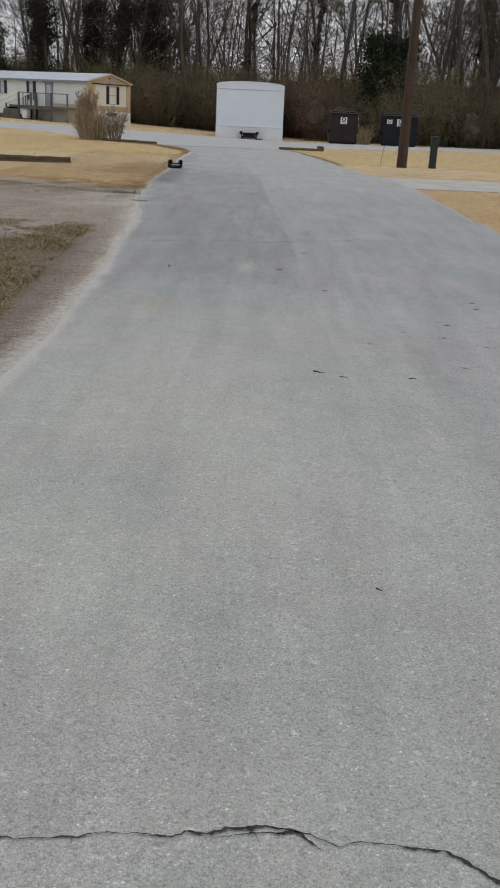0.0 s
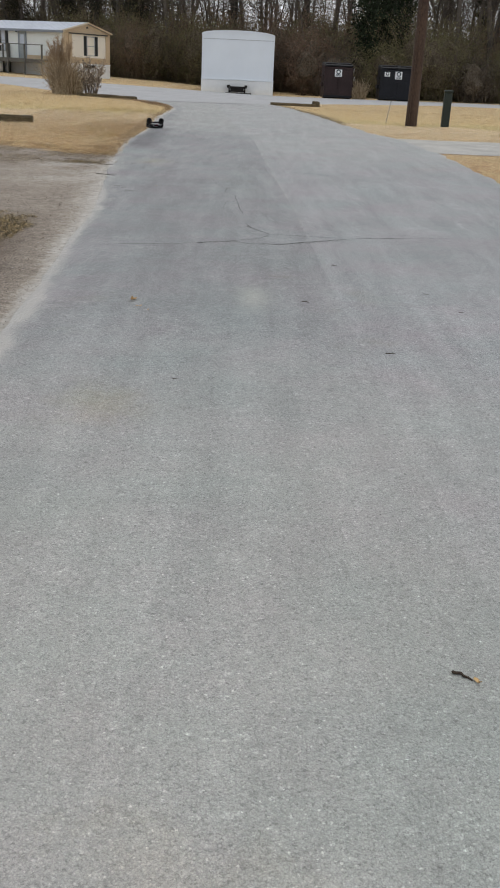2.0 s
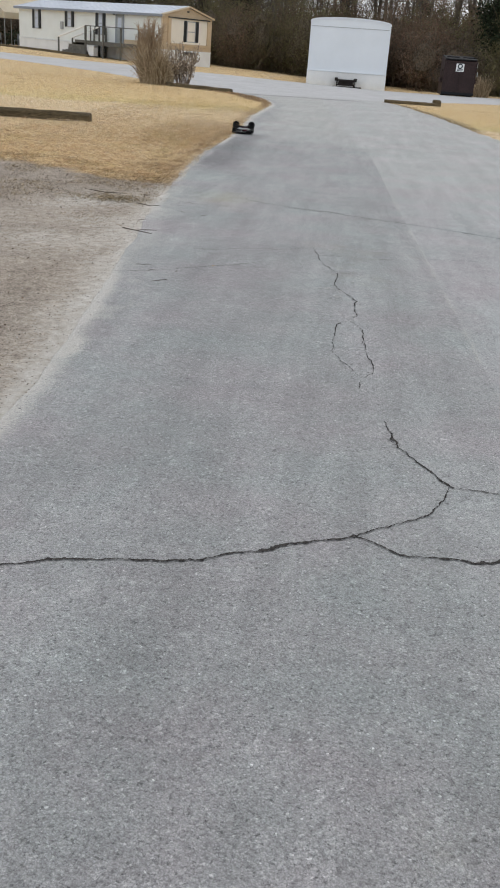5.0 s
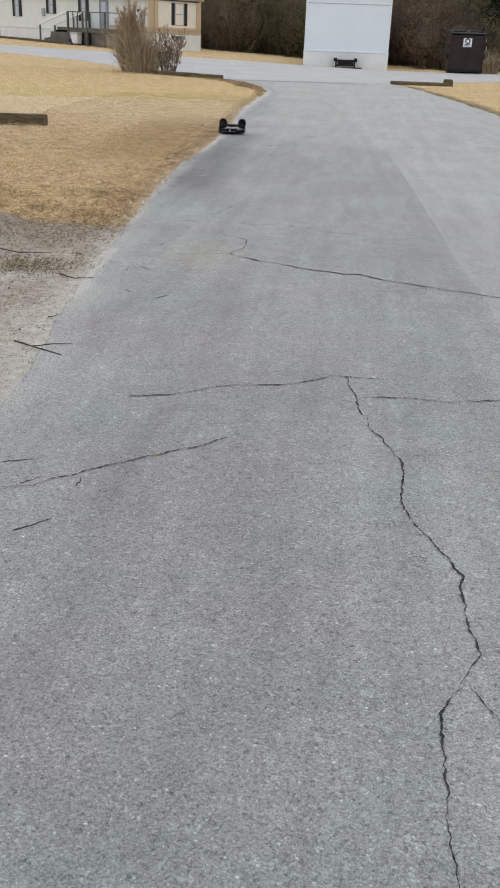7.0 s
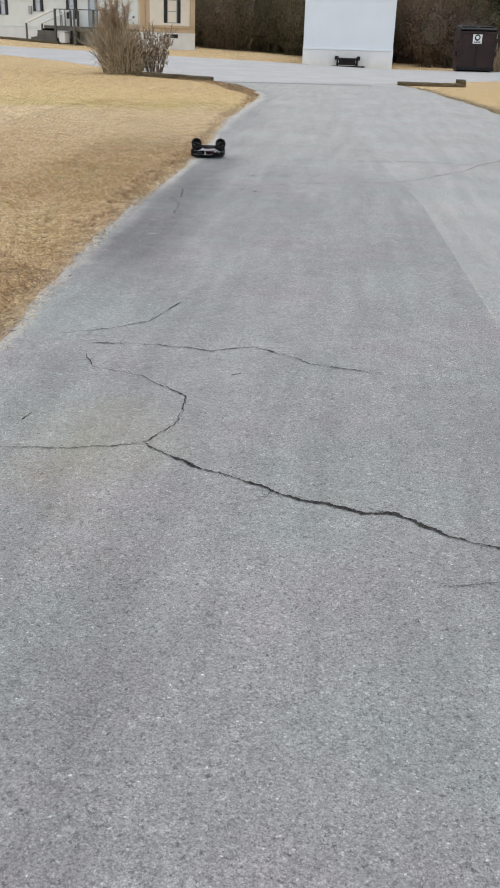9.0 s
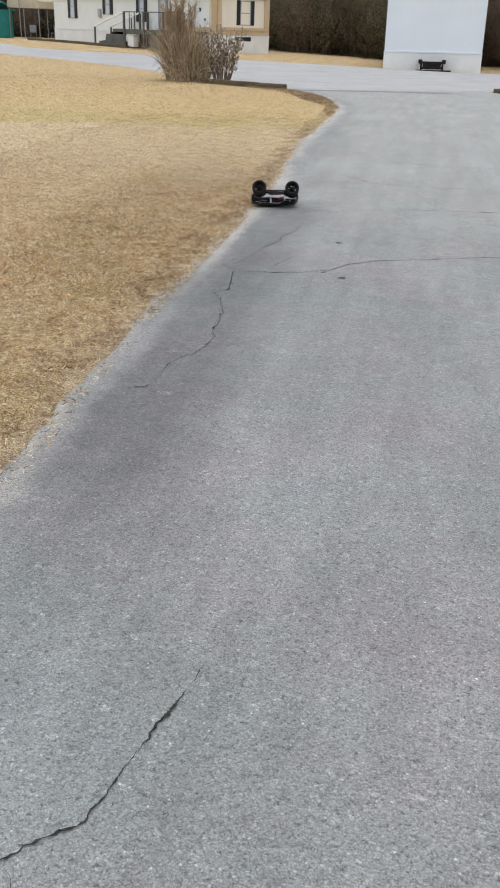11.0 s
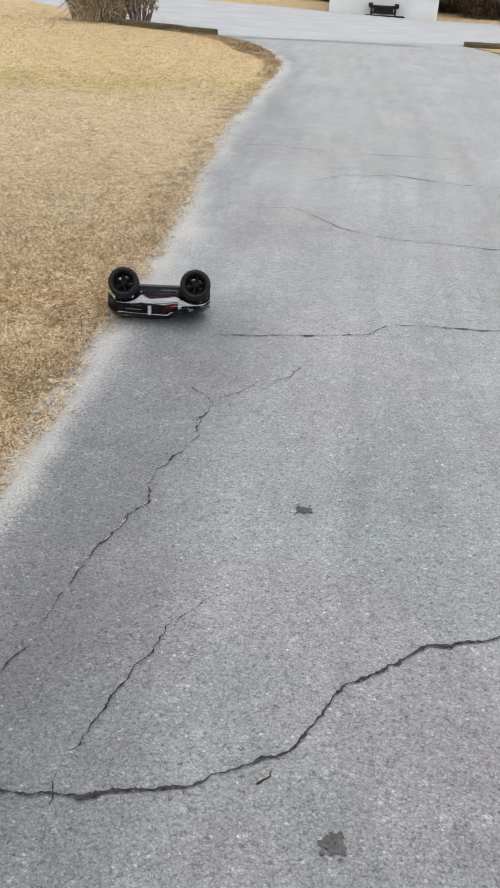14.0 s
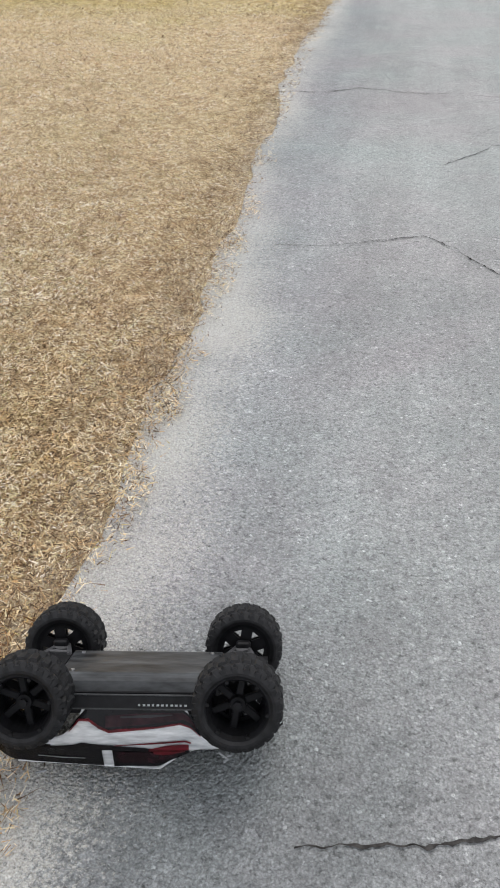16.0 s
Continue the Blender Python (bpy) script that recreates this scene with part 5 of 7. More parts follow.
def rim_mesh(side):
    bm = bmesh.new()
    n = 30
    prof = [(0.0405, -0.028), (0.043, -0.030), (0.043, 0.030), (0.0405, 0.030), (0.037, 0.024), (0.035, 0.004), (0.035, -0.024)]
    rings = [[bm.verts.new((r * math.cos(2 * math.pi * k / n), y * side, r * math.sin(2 * math.pi * k / n))) for r, y in prof] for k in range(n)]
    for k in range(n):
        a, b = rings[k], rings[(k + 1) % n]
        for i in range(len(prof)):
            j = (i + 1) % len(prof)
            bm.faces.new((a[i], a[j], b[j], b[i]))
    for k in range(6):
        m = pose(0, 0, 0, 0, 60 * k, 0)
        box(0.008, 0.037, side * 0.000 - 0.004, side * 0.000 + 0.004, -0.0050, 0.0050, 0.0015, bm, m)
    # pierced inner web: hub, six webs and an outer ring leave small openings
    rod((0, side * -0.024, 0), (0, side * -0.020, 0), 0.0185, sides=18, bm=bm)
    for k in range(6):
        m = pose(0, 0, 0, 0, 60 * k, 0)
        box(0.014, 0.036, side * -0.022 - 0.002, side * -0.022 + 0.002, -0.0085, 0.0085, 0.0, bm, m)
        for j in range(4):
            box(0.0305, 0.0362, side * -0.022 - 0.002, side * -0.022 + 0.002, -0.0052, 0.0052, 0.0, bm, pose(0, 0, 0, 0, 60 * k + 15 * j, 0))
    rod((0, side * -0.004, 0), (0, side * 0.012, 0), 0.0125, 0.010, 14, bm)
    bmesh.ops.recalc_face_normals(bm, faces=bm.faces)
    return bm


def truck():
    tilt, turn = math.radians(27.5), math.radians(9.1)
    f = Vector((math.cos(turn), math.sin(turn), 0))
    nn = Vector((-math.sin(turn), math.cos(turn), 0))
    v = nn * math.cos(tilt) - Vector((0, 0, math.sin(tilt)))
    u = nn * math.sin(tilt) + Vector((0, 0, math.cos(tilt)))
    o = Vector((-0.848, 24.308, 0.181)) + v * 0.146
    m = Matrix(((f.x, -v.x, -u.x, o.x), (f.y, -v.y, -u.y, o.y), (f.z, -v.z, -u.z, o.z), (0, 0, 0, 1)))
    m = m @ Matrix.Scale(1.03, 4)
    t = thing("toy_truck", m, "white, red and black radio-controlled truck lying upside down on asphalt", "toy truck")
    tyre, lab = wheel_mesh(), ""
    me_t = bpy.data.meshes.new("tyre")
    tyre.to_mesh(me_t)
    tyre.free()
    me_t.materials.append(M_TYRE)
    for x in (-0.139, 0.139):
        for s in (-1, 1):
            wob = pose(x, s * 0.113, 0.0, 0, 23 * x * 100, 0)
            w = new("wheel")
            w.empty_display_size = 0.02
            w.parent, w.matrix_basis = t, wob
            ob = new("tyre", me_t)
            ob.parent = w
            tagged(ob, "black knobbly rubber tyre")
            r = part("rim", rim_mesh(s), M_RIM, w, "black six-spoke plastic rim")
            for k in range(6):
                a = math.radians(60 * k + 30)
                part("bead_bolt", rod((0.0385 * math.cos(a), s * 0.024, 0.0385 * math.sin(a)), (0.0385 * math.cos(a), s * 0.0315, 0.0385 * math.sin(a)), 0.0026, sides=6), M_BLACK, w)
            part("wheel_nut", rod((0, s * 0.012, 0), (0, s * 0.017, 0), 0.0055, sides=6), M_BLACK, w)
            # suspension
            arm = bmesh.new()
            for dx in (-0.020, 0.020):
                rod((x * 0.97 + dx, s * 0.030, -0.009), (x * 0.99 + dx * 0.35, s * 0.092, -0.004), 0.0042, 0.0036, 6, arm)
            for q in (0.30, 0.62):
                y, half = s * (0.030 + 0.062 * q), 0.020 * (1 - 0.65 * q)
                rod((x * 0.97 - half, y, -0.008 + 0.004 * q), (x * 0.97 + half, y, -0.008 + 0.004 * q), 0.0032, sides=6, bm=arm)
            rod((x * 0.97 - 0.014, s * 0.049, -0.007), (x * 0.97 + 0.008, s * 0.068, -0.006), 0.0026, sides=6, bm=arm)
            part("lower_arm", arm, M_ARM, t, "grey open-framed suspension arm")
            part("upper_arm", rod((x * 0.95, s * 0.030, 0.030), (x, s * 0.082, 0.016), 0.0035, sides=6), M_STEEL, t)
            part("drive_shaft", rod((x, s * 0.025, 0.002), (x, s * 0.085, 0.0), 0.0045, sides=8), M_STEEL, t)
            part("hub_carrier", box(x - 0.011, x + 0.011, s * 0.078 - 0.007, s * 0.078 + 0.007, -0.017, 0.02, 0.003), M_BLACK, t)
            sh = part("shock", rod((x * 1.12, s * 0.062, 0.0), (x * 1.06, s * 0.036, 0.062), 0.0075, sides=10), M_BLACK, t)
            for k in range(6):
                q = 0.12 + 0.1 * k
                c = Vector((x * 1.12, s * 0.062, 0.0)).lerp(Vector((x * 1.06, s * 0.036, 0.062)), q)
                part("spring_coil", rod(c, c + Vector((0, -s * 0.001, 0.003)), 0.0098, sides=10), M_STEEL, sh)
    # chassis tub: flat scuffed plate underneath
    tub = [(-0.063, 0.018), (-0.055, -0.006), (-0.046, -0.011), (0.046, -0.011), (0.055, -0.006), (0.063, 0.018)]
    bm = sweep(tub, -0.112, 0.112)
    bmesh.ops.bevel(bm, geom=bm.edges[:], offset=0.003, segments=1, affect="EDGES")
    part("chassis", bm, M_TUB, t, "scuffed dark grey chassis plate")
    for sx in (-1, 1):
        part("skid_plate", sweep([(-0.034, -0.009), (0.034, -0.009), (0.028, 0.012), (-0.028, 0.012)], sx * 0.1125, sx * 0.176), M_BLACK, t)
        part("gearbox", box(sx * 0.145 - 0.028, sx * 0.145 + 0.028, -0.026, 0.026, 0.0, 0.04, 0.006), M_BLACK, t)
        for s in (-1, 1):
            part("screw", rod((sx * 0.095, s * 0.036, -0.0105), (sx * 0.095, s * 0.036, -0.0125), 0.003, sides=8), M_CHROME, t)
    for s in (-1, 1):
        sk = part("side_skirt", sweep([(s * 0.064, 0.012), (s * 0.084, 0.004), (s * 0.088, 0.022), (s * 0.082, 0.032), (s * 0.066, 0.030)], -0.096, 0.094), M_BLACK, t, "black side guard with small grey lettering")
        for a in range(11):
            wide = 0.0034 if a % 3 else 0.0026
            part("print_bar", box(0.004 + a * 0.0062, 0.004 + a * 0.0062 + wide, s * 0.0868 - 0.001, s * 0.0868 + 0.001, 0.0166, 0.0190), M_FRAME, sk)
        # black rod stands in for the shade in the groove beside the plate
        part("edge_strip", rod((-0.096, s * 0.0645, 0.0100), (0.094, s * 0.0645, 0.0100), 0.0022, sides=6), M_RIM, sk, "black rod painting the shaded gap along the chassis")
        part("edge_strip", rod((-0.094, s * 0.0875, 0.0232), (0.092, s * 0.0875, 0.0232), 0.0012, sides=6), M_TUB, sk)
        part("edge_strip", rod((-0.094, s * 0.0845, 0.0048), (0.092, s * 0.0845, 0.0048), 0.0012, sides=6), M_TUB, sk)
    # body shell, lofted along the length
    xs = np.linspace(-0.205, 0.193, 46)
    top = np.interp(xs, (-0.205, -0.19, -0.165, -0.03, 0.03, 0.075, 0.10, 0.17, 0.20), (0.085, 0.100, 0.111, 0.118, 0.115, 0.092, 0.089, 0.080, 0.058))
    half = np.interp(xs, (-0.205, -0.18, -0.1, 0.1, 0.17, 0.20), (0.060, 0.082, 0.090, 0.090, 0.078, 0.058))
    roof = np.interp(xs, (-0.205, -0.165, 0.03, 0.08, 0.2), (0.060, 0.066, 0.066, 0.068, 0.052))
    low = np.full(len(xs), 0.024)
    for c in (-0.139, 0.139):
        k = np.clip(1 - ((xs - c) / 0.066) ** 2, 0, None)
        low = np.maximum(low, 0.024 + 0.046 * np.sqrt(k) * (np.abs(xs - c) < 0.066))
    low = np.minimum(low, top - 0.012)
    belt = np.minimum(0.078, top - 0.008)

    def row(i, s):
        b = max(belt[i], low[i] + 0.004)
        return [(s * (half[i] - 0.004), low[i]), (s * half[i], (low[i] + b) / 2), (s * (half[i] - 0.002), b), (s * (roof[i] + 0.002), top[i] - 0.004), (s * (roof[i] - 0.008), top[i]), (0, top[i] + 0.003)]

    bm = bmesh.new()
    g = []
    for i, x in enumerate(xs):
        near, far = row(i, 1), row(i, -1)
        g.append([bm.verts.new((x, y, z)) for y, z in near + far[::-1][1:]])
    for a, b in zip(g, g[1:]):
        for i in range(len(a) - 1):
            bm.faces.new((a[i], a[i + 1], b[i + 1], b[i])).material_index = 1 if 3 <= i <= 6 or a[0].co.x < -0.172 else 0
    bm.faces.new(g[0]).material_index = 1
    bm.faces.new(g[-1][::-1])
    bmesh.ops.recalc_face_normals(bm, faces=bm.faces)
    shell = part("body", bm, M_BODYW, t, "glossy white polycarbonate shell with a black roof", True)
    shell.data.materials.append(M_BODYK)

    def side_patch(name, outline, s, material, gap=0.0012, label=""):
        """A painted or glazed patch that follows the shell's side; outline of (x, height 0..1 from lower edge to roof rail)."""
        bm = bmesh.new()
        n = 10
        lo_x, hi_x = outline[0][0], outline[-1][0]
        grid = []
        for x in np.linspace(lo_x, hi_x, 14):
            i = int(np.clip(np.searchsorted(xs, x), 1, len(xs) - 1))
            q = (x - xs[i - 1]) / (xs[i] - xs[i - 1])
            r0, r1 = row(i - 1, s), row(i, s)
            pts = [(p0[0] * (1 - q) + p1[0] * q, p0[1] * (1 - q) + p1[1] * q) for p0, p1 in zip(r0, r1)][:4]
            h0 = np.interp(x, [p[0] for p in outline], [p[1] for p in outline])
            h1 = np.interp(x, [p[0] for p in outline], [p[2] for p in outline])
            line = []
            for k in range(5):
                h = (h0 + (h1 - h0) * k / 4) * 3
                j = int(max(0, min(2, math.floor(h))))
                w = h - j
                y = pts[j][0] * (1 - w) + pts[j + 1][0] * w
                z = pts[j][1] * (1 - w) + pts[j + 1][1] * w
                line.append(bm.verts.new((x, y + s * gap, z + gap * 0.3)))
            grid.append(line)
        for a, b in zip(grid, grid[1:]):
            for k in range(4):
                bm.faces.new((a[k], a[k + 1], b[k + 1], b[k]))
        bmesh.ops.solidify(bm, geom=bm.faces[:], thickness=0.0006)
        bmesh.ops.recalc_face_normals(bm, faces=bm.faces)
        return part(name, bm, material, shell, label)

    for s in (-1, 1):
        side_patch("window", ((-0.185, 0.75, 0.99), (-0.16, 0.70, 0.995), (-0.046, 0.69, 0.995)), s, M_BODYK, label="black rear side window")
        side_patch("window", ((-0.032, 0.69, 0.995), (0.02, 0.69, 0.995), (0.072, 0.72, 0.995)), s, M_BODYK, label="black front side window")
        side_patch("tail_panel", ((-0.204, 0.02, 0.98), (-0.188, 0.02, 0.98), (-0.115, 0.34, 0.69)), s, M_BODYK)
        side_patch("nose_panel", ((0.085, 0.72, 0.98), (0.15, 0.55, 0.98), (0.198, 0.30, 0.98)), s, M_BODYK)
        side_patch("paint_patch", ((-0.13, 0.45, 0.69), (-0.06, 0.58, 0.69), (0.02, 0.65, 0.69)), s, M_BODYK, 0.0016)
        side_patch("paint_patch", ((-0.092, -0.04, -0.02), (-0.076, -0.04, 0.04), (-0.040, -0.04, 0.34), (0.03, -0.04, 0.27), (0.088, -0.04, 0.15)), s, M_BODYK, 0.0014)
        side_patch("paint_patch", ((-0.040, 0.10, 0.29), (0.0, 0.06, 0.25), (0.05, 0.04, 0.18), (0.082, 0.02, 0.10)), s, M_MAROON, 0.0017, "dark maroon decal")
        side_patch("paint_patch", ((-0.02, 0.10, 0.13), (0.02, 0.07, 0.12), (0.05, 0.06, 0.08)), s, M_TUB, 0.0021)
        side_patch("paint_patch", ((-0.15, 0.60, 0.63), (-0.09, 0.56, 0.60), (-0.03, 0.60, 0.615)), s, M_BODYK, 0.0019)
        # pale streak paints a glint on the dark glass
        side_patch("window_streak", ((-0.135, 0.82, 0.835), (-0.10, 0.83, 0.85), (-0.07, 0.835, 0.845)), s, M_FRAME, 0.0024, "pale streak painted as a glint on the side window")
        side_patch("red_stripe", ((-0.09, -0.01, 0.03), (-0.072, 0.06, 0.11), (-0.040, 0.33, 0.385), (0.03, 0.26, 0.29), (0.088, 0.14, 0.17)), s, M_BODYR, 0.0021, "red painted stripe")
        side_patch("red_stripe", ((-0.03, 0.60, 0.61), (0.02, 0.545, 0.575), (0.075, 0.48, 0.515)), s, M_BODYR, 0.0022, "red painted stripe")
        side_patch("red_stripe", ((0.018, 0.66, 0.70), (0.045, 0.58, 0.70), (0.072, 0.56, 0.66)), s, M_BODYR, 0.0022, "red painted stripe")
        side_patch("paint_patch", ((-0.026, 0.72, 0.90), (0.03, 0.72, 0.93), (0.068, 0.74, 0.86)), s, M_MAROON, 0.0020, "dark maroon decal")
        side_patch("red_stripe", ((0.024, 0.70, 0.75), (0.044, 0.70, 0.80), (0.066, 0.72, 0.78)), s, M_BODYR, 0.0024, "red painted flash on the side window")
        part("roof_rail", rod((-0.165, s * 0.069, 0.105), (0.030, s * 0.069, 0.114), 0.0019, sides=6), M_BODYW, shell)
        part("roof_rail", rod((0.030, s * 0.069, 0.114), (0.074, s * 0.070, 0.082), 0.0019, sides=6), M_BODYW, shell)
    # bumpers and body clips
    bm = rod((0.112, 0.078, 0.086), (0.124, 0.081, 0.093), 0.0026, sides=6)
    rod((0.124, 0.081, 0.093), (0.118, 0.083, 0.098), 0.0022, sides=6, bm=bm)
    rod((0.116, 0.080, 0.092), (0.128, 0.080, 0.089), 0.0020, sides=6, bm=bm)
    part("body_clip", bm, M_STEEL, t, "bright bent body clip hanging loose")
    part("body_clip", rod((-0.125, 0.072, 0.118), (-0.140, 0.074, 0.121), 0.0016, sides=6), M_STEEL, t, "bright wire body clip hanging loose")
    bm = sweep([(-0.060, 0.046), (0.060, 0.046), (0.054, 0.064), (-0.054, 0.064)], 0.176, 0.192)
    bmesh.ops.bevel(bm, geom=bm.edges[:], offset=0.006, segments=2, affect="EDGES")
    part("front_bumper", bm, M_BLACK, t)
    part("bumper_brace", box(0.165, 0.188, -0.03, 0.03, 0.012, 0.03, 0.004), M_BLACK, t)
    bm = sweep([(-0.06, 0.040), (0.06, 0.040), (0.06, 0.058), (-0.06, 0.058)], -0.200, -0.186)
    bmesh.ops.bevel(bm, geom=bm.edges[:], offset=0.005, segments=2, affect="EDGES")
    part("rear_bumper", bm, M_BLACK, t)
    part("hood_scoop", sweep([(-0.03, 0.058), (0.03, 0.058), (0.024, 0.078), (-0.024, 0.078)], 0.08, 0.14), M_BODYK, shell)
    for x, y in ((0.115, 0.045), (0.115, -0.045), (-0.175, 0.04), (-0.175, -0.04)):
        part("body_post", rod((x, y, 0.03), (x, y, 0.085), 0.004, sides=8), M_BLACK, t)
        c = part("body_clip", rod((x - 0.010, y, 0.083), (x + 0.012, y + 0.004, 0.086), 0.0016, sides=6), M_CHROME, t, "bright wire body clip")
        part("clip_ring", rod((x + 0.012, y + 0.004, 0.084), (x + 0.012, y + 0.004, 0.087), 0.005, sides=10), M_CHROME, c)


# ---- plants ----
def tube_soup(lines):
    """Tapered three- to six-sided tubes: lines of (points, radius0, radius1, sides)."""
    V, F, k = [], [], 0
    for pts, r0, r1, sides in lines:
        pts = np.asarray(pts, float)
        n = len(pts)
        d = np.gradient(pts, axis=0)
        d /= np.linalg.norm(d, axis=1)[:, None] + 1e-9
        ref = np.where(np.abs(d[:, 2:3]) > 0.9, np.array([[1.0, 0, 0]]), np.array([[0, 0, 1.0]]))
        a = np.cross(d, ref)
        a /= np.linalg.norm(a, axis=1)[:, None] + 1e-9
        b = np.cross(d, a)
        r = np.linspace(r0, r1, n)[:, None, None]
        ang = np.arange(sides) * 2 * np.pi / sides
        ring = pts[:, None] + r * (np.cos(ang)[None, :, None] * a[:, None] + np.sin(ang)[None, :, None] * b[:, None])
        V.append(ring.reshape(-1, 3))
        i = np.arange(n - 1)[:, None] * sides
        j = np.arange(sides)[None]
        jj = (j + 1) % sides
        F.append((k + np.stack((i + j, i + jj, i + sides + jj, i + sides + j), -1)).reshape(-1, 4))
        k += n * sides
    return np.concatenate(V), np.concatenate(F)


def bend(rng, start, way, length, n, wander, rise=0.0):
    p, d = [np.array(start, float)], np.array(way, float)
    d /= np.linalg.norm(d)
    for _ in range(n):
        d = d + rng.normal(0, wander, 3) + np.array((0, 0, rise))
        d /= np.linalg.norm(d)
        p.append(p[-1] + d * length / n)
    return np.array(p)


def around(rng, d, angle):
    a = rng.normal(0, 1, 3)
    a -= d * a.dot(d)
    a /= np.linalg.norm(a)
    return d * math.cos(angle) + a * math.sin(angle)


def leaf_soup(c, size, rng, droop=0.0):
    """Small folded leaves, two triangles each, at the points c."""
    n = len(c)
    a = rng.normal(0, 1, (n, 3))
    a /= np.linalg.norm(a, axis=1)[:, None]
    b = np.cross(a, rng.normal(0, 1, (n, 3)))
    b /= np.linalg.norm(b, axis=1)[:, None]
    a[:, 2] -= droop
    s = (size * rng.uniform(0.6, 1.4, n))[:, None]
    nrm = np.cross(a, b)
    v = np.stack((c, c + (a * 0.5 + b * 0.34) * s + nrm * 0.12 * s, c + a * s, c + (a * 0.5 - b * 0.34) * s + nrm * 0.12 * s), 1).reshape(-1, 3)
    k = (np.arange(n) * 4)[:, None]
    return v, np.concatenate((k + np.array([[0, 1, 2]]), k + np.array([[0, 2, 3]])), 0)


def bare_tree(seed, height, r, forked=False):
    rng = np.random.default_rng(seed)
    trunk, crown = [], []
    stems = [bend(rng, (0, 0, -0.3), (rng.normal(0, 0.04), rng.normal(0, 0.04), 1), height, 10, 0.045, 0.03)]
    if forked:
        stems.append(bend(rng, stems[0][2], (rng.normal(0, 0.3), rng.normal(0, 0.3), 1), height * 0.75, 8, 0.06, 0.03))
    for k, s in enumerate(stems):
        trunk.append((s, r * (1 if k == 0 else 0.7), r * 0.14, 7))
        for i in range(16):
            q = rng.uniform(0.18, 0.97)
            x = q * (len(s) - 1)
            j = int(x)
            p = s[j] + (s[j + 1] - s[j]) * (x - j)
            d = s[j + 1] - s[j]
            d /= np.linalg.norm(d)
            ln = height * rng.uniform(0.12, 0.30) * (1.15 - q * 0.7)
            l1 = bend(rng, p, around(rng, d, rng.uniform(0.5, 1.1)), ln, 5, 0.14, 0.09)
            (trunk if ln > height * 0.2 else crown).append((l1, r * 0.28 * (1.1 - q * 0.7), r * 0.05, 4))
            for _ in range(5):
                m = rng.integers(1, 5)
                d2 = l1[m] - l1[m - 1]
                d2 /= np.linalg.norm(d2)
                l2 = bend(rng, l1[m], around(rng, d2, rng.uniform(0.4, 0.9)), ln * rng.uniform(0.3, 0.6), 2, 0.16, 0.08)
                crown.append((l2, r * 0.07, r * 0.03, 3))
                for _ in range(4):
                    m2 = rng.integers(1, 3)
                    d3 = l2[m2] - l2[m2 - 1]
                    d3 /= np.linalg.norm(d3)
                    crown.append((bend(rng, l2[m2], around(rng, d3, rng.uniform(0.4, 1.0)), ln * rng.uniform(0.18, 0.42), 1, 0.2, 0.05), 0.020, 0.010, 3))
    return trunk, crown


def plant(name, m, label, category, group, pieces):
    t = thing(name, m, label, category, group)
    for nm, me in pieces:
        ob = new(nm, me)
        ob.parent = t
    return t


def thicket_meshes(seed, high, wide, stems, leaves, size, leaf_mat):
    """Arching stems round a solid core in the tone of shaded twigs, in a loose skin of small leaves and twig tips."""
    rng = np.random.default_rng(seed)
    lines, tips = [], []
    for _ in range(stems):
        a, q = rng.uniform(0, 2 * np.pi), wide * 0.5 * math.sqrt(rng.random())
        s = bend(rng, (q * math.cos(a), q * math.sin(a) * 0.6, -0.1), (rng.normal(0, 0.3), rng.normal(0, 0.3), 1), high * rng.uniform(0.5, 1.08), 5, 0.12, -0.015)
        lines.append((s, rng.uniform(0.015, 0.035), 0.008, 3))
        tips += list(s[2:])
        for _ in range(4):
            m = rng.integers(1, 5)
            d = s[m] - s[m - 1]
            d /= np.linalg.norm(d)
            b = bend(rng, s[m], around(rng, d, rng.uniform(0.4, 1.1)), high * rng.uniform(0.12, 0.3), 1, 0.2, 0.0)
            lines.append((b, 0.014, 0.007, 3))
            tips += list(b[1:])
    # lumpy blobs fill the gaps; their dark tone stands for inner shade
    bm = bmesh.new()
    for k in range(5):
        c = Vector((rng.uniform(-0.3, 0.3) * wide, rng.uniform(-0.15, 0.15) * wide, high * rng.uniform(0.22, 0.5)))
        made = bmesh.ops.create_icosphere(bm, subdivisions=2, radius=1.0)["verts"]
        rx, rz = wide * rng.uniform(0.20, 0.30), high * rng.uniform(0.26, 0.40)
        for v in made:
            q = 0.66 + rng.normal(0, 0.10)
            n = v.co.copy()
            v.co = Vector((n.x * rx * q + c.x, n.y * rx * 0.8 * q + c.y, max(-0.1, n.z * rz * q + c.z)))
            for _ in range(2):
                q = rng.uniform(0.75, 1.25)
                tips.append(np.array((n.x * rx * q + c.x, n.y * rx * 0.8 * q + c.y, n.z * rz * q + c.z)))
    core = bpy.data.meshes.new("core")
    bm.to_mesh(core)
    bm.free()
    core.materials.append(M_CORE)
    c = np.array(tips)[rng.integers(0, len(tips), leaves)] + rng.normal(0, 0.24, (leaves, 3))
    c[:, 2] = np.maximum(c[:, 2], 0.03)
    lv, lf = leaf_soup(c, size, rng, 0.3)
    tv, tf = tube_soup(lines)
    return [("brushwood", soup("brushwood", tv, tf, M_BRUSH)), ("undergrowth", core), ("foliage", soup("foliage", lv, lf, leaf_mat))]


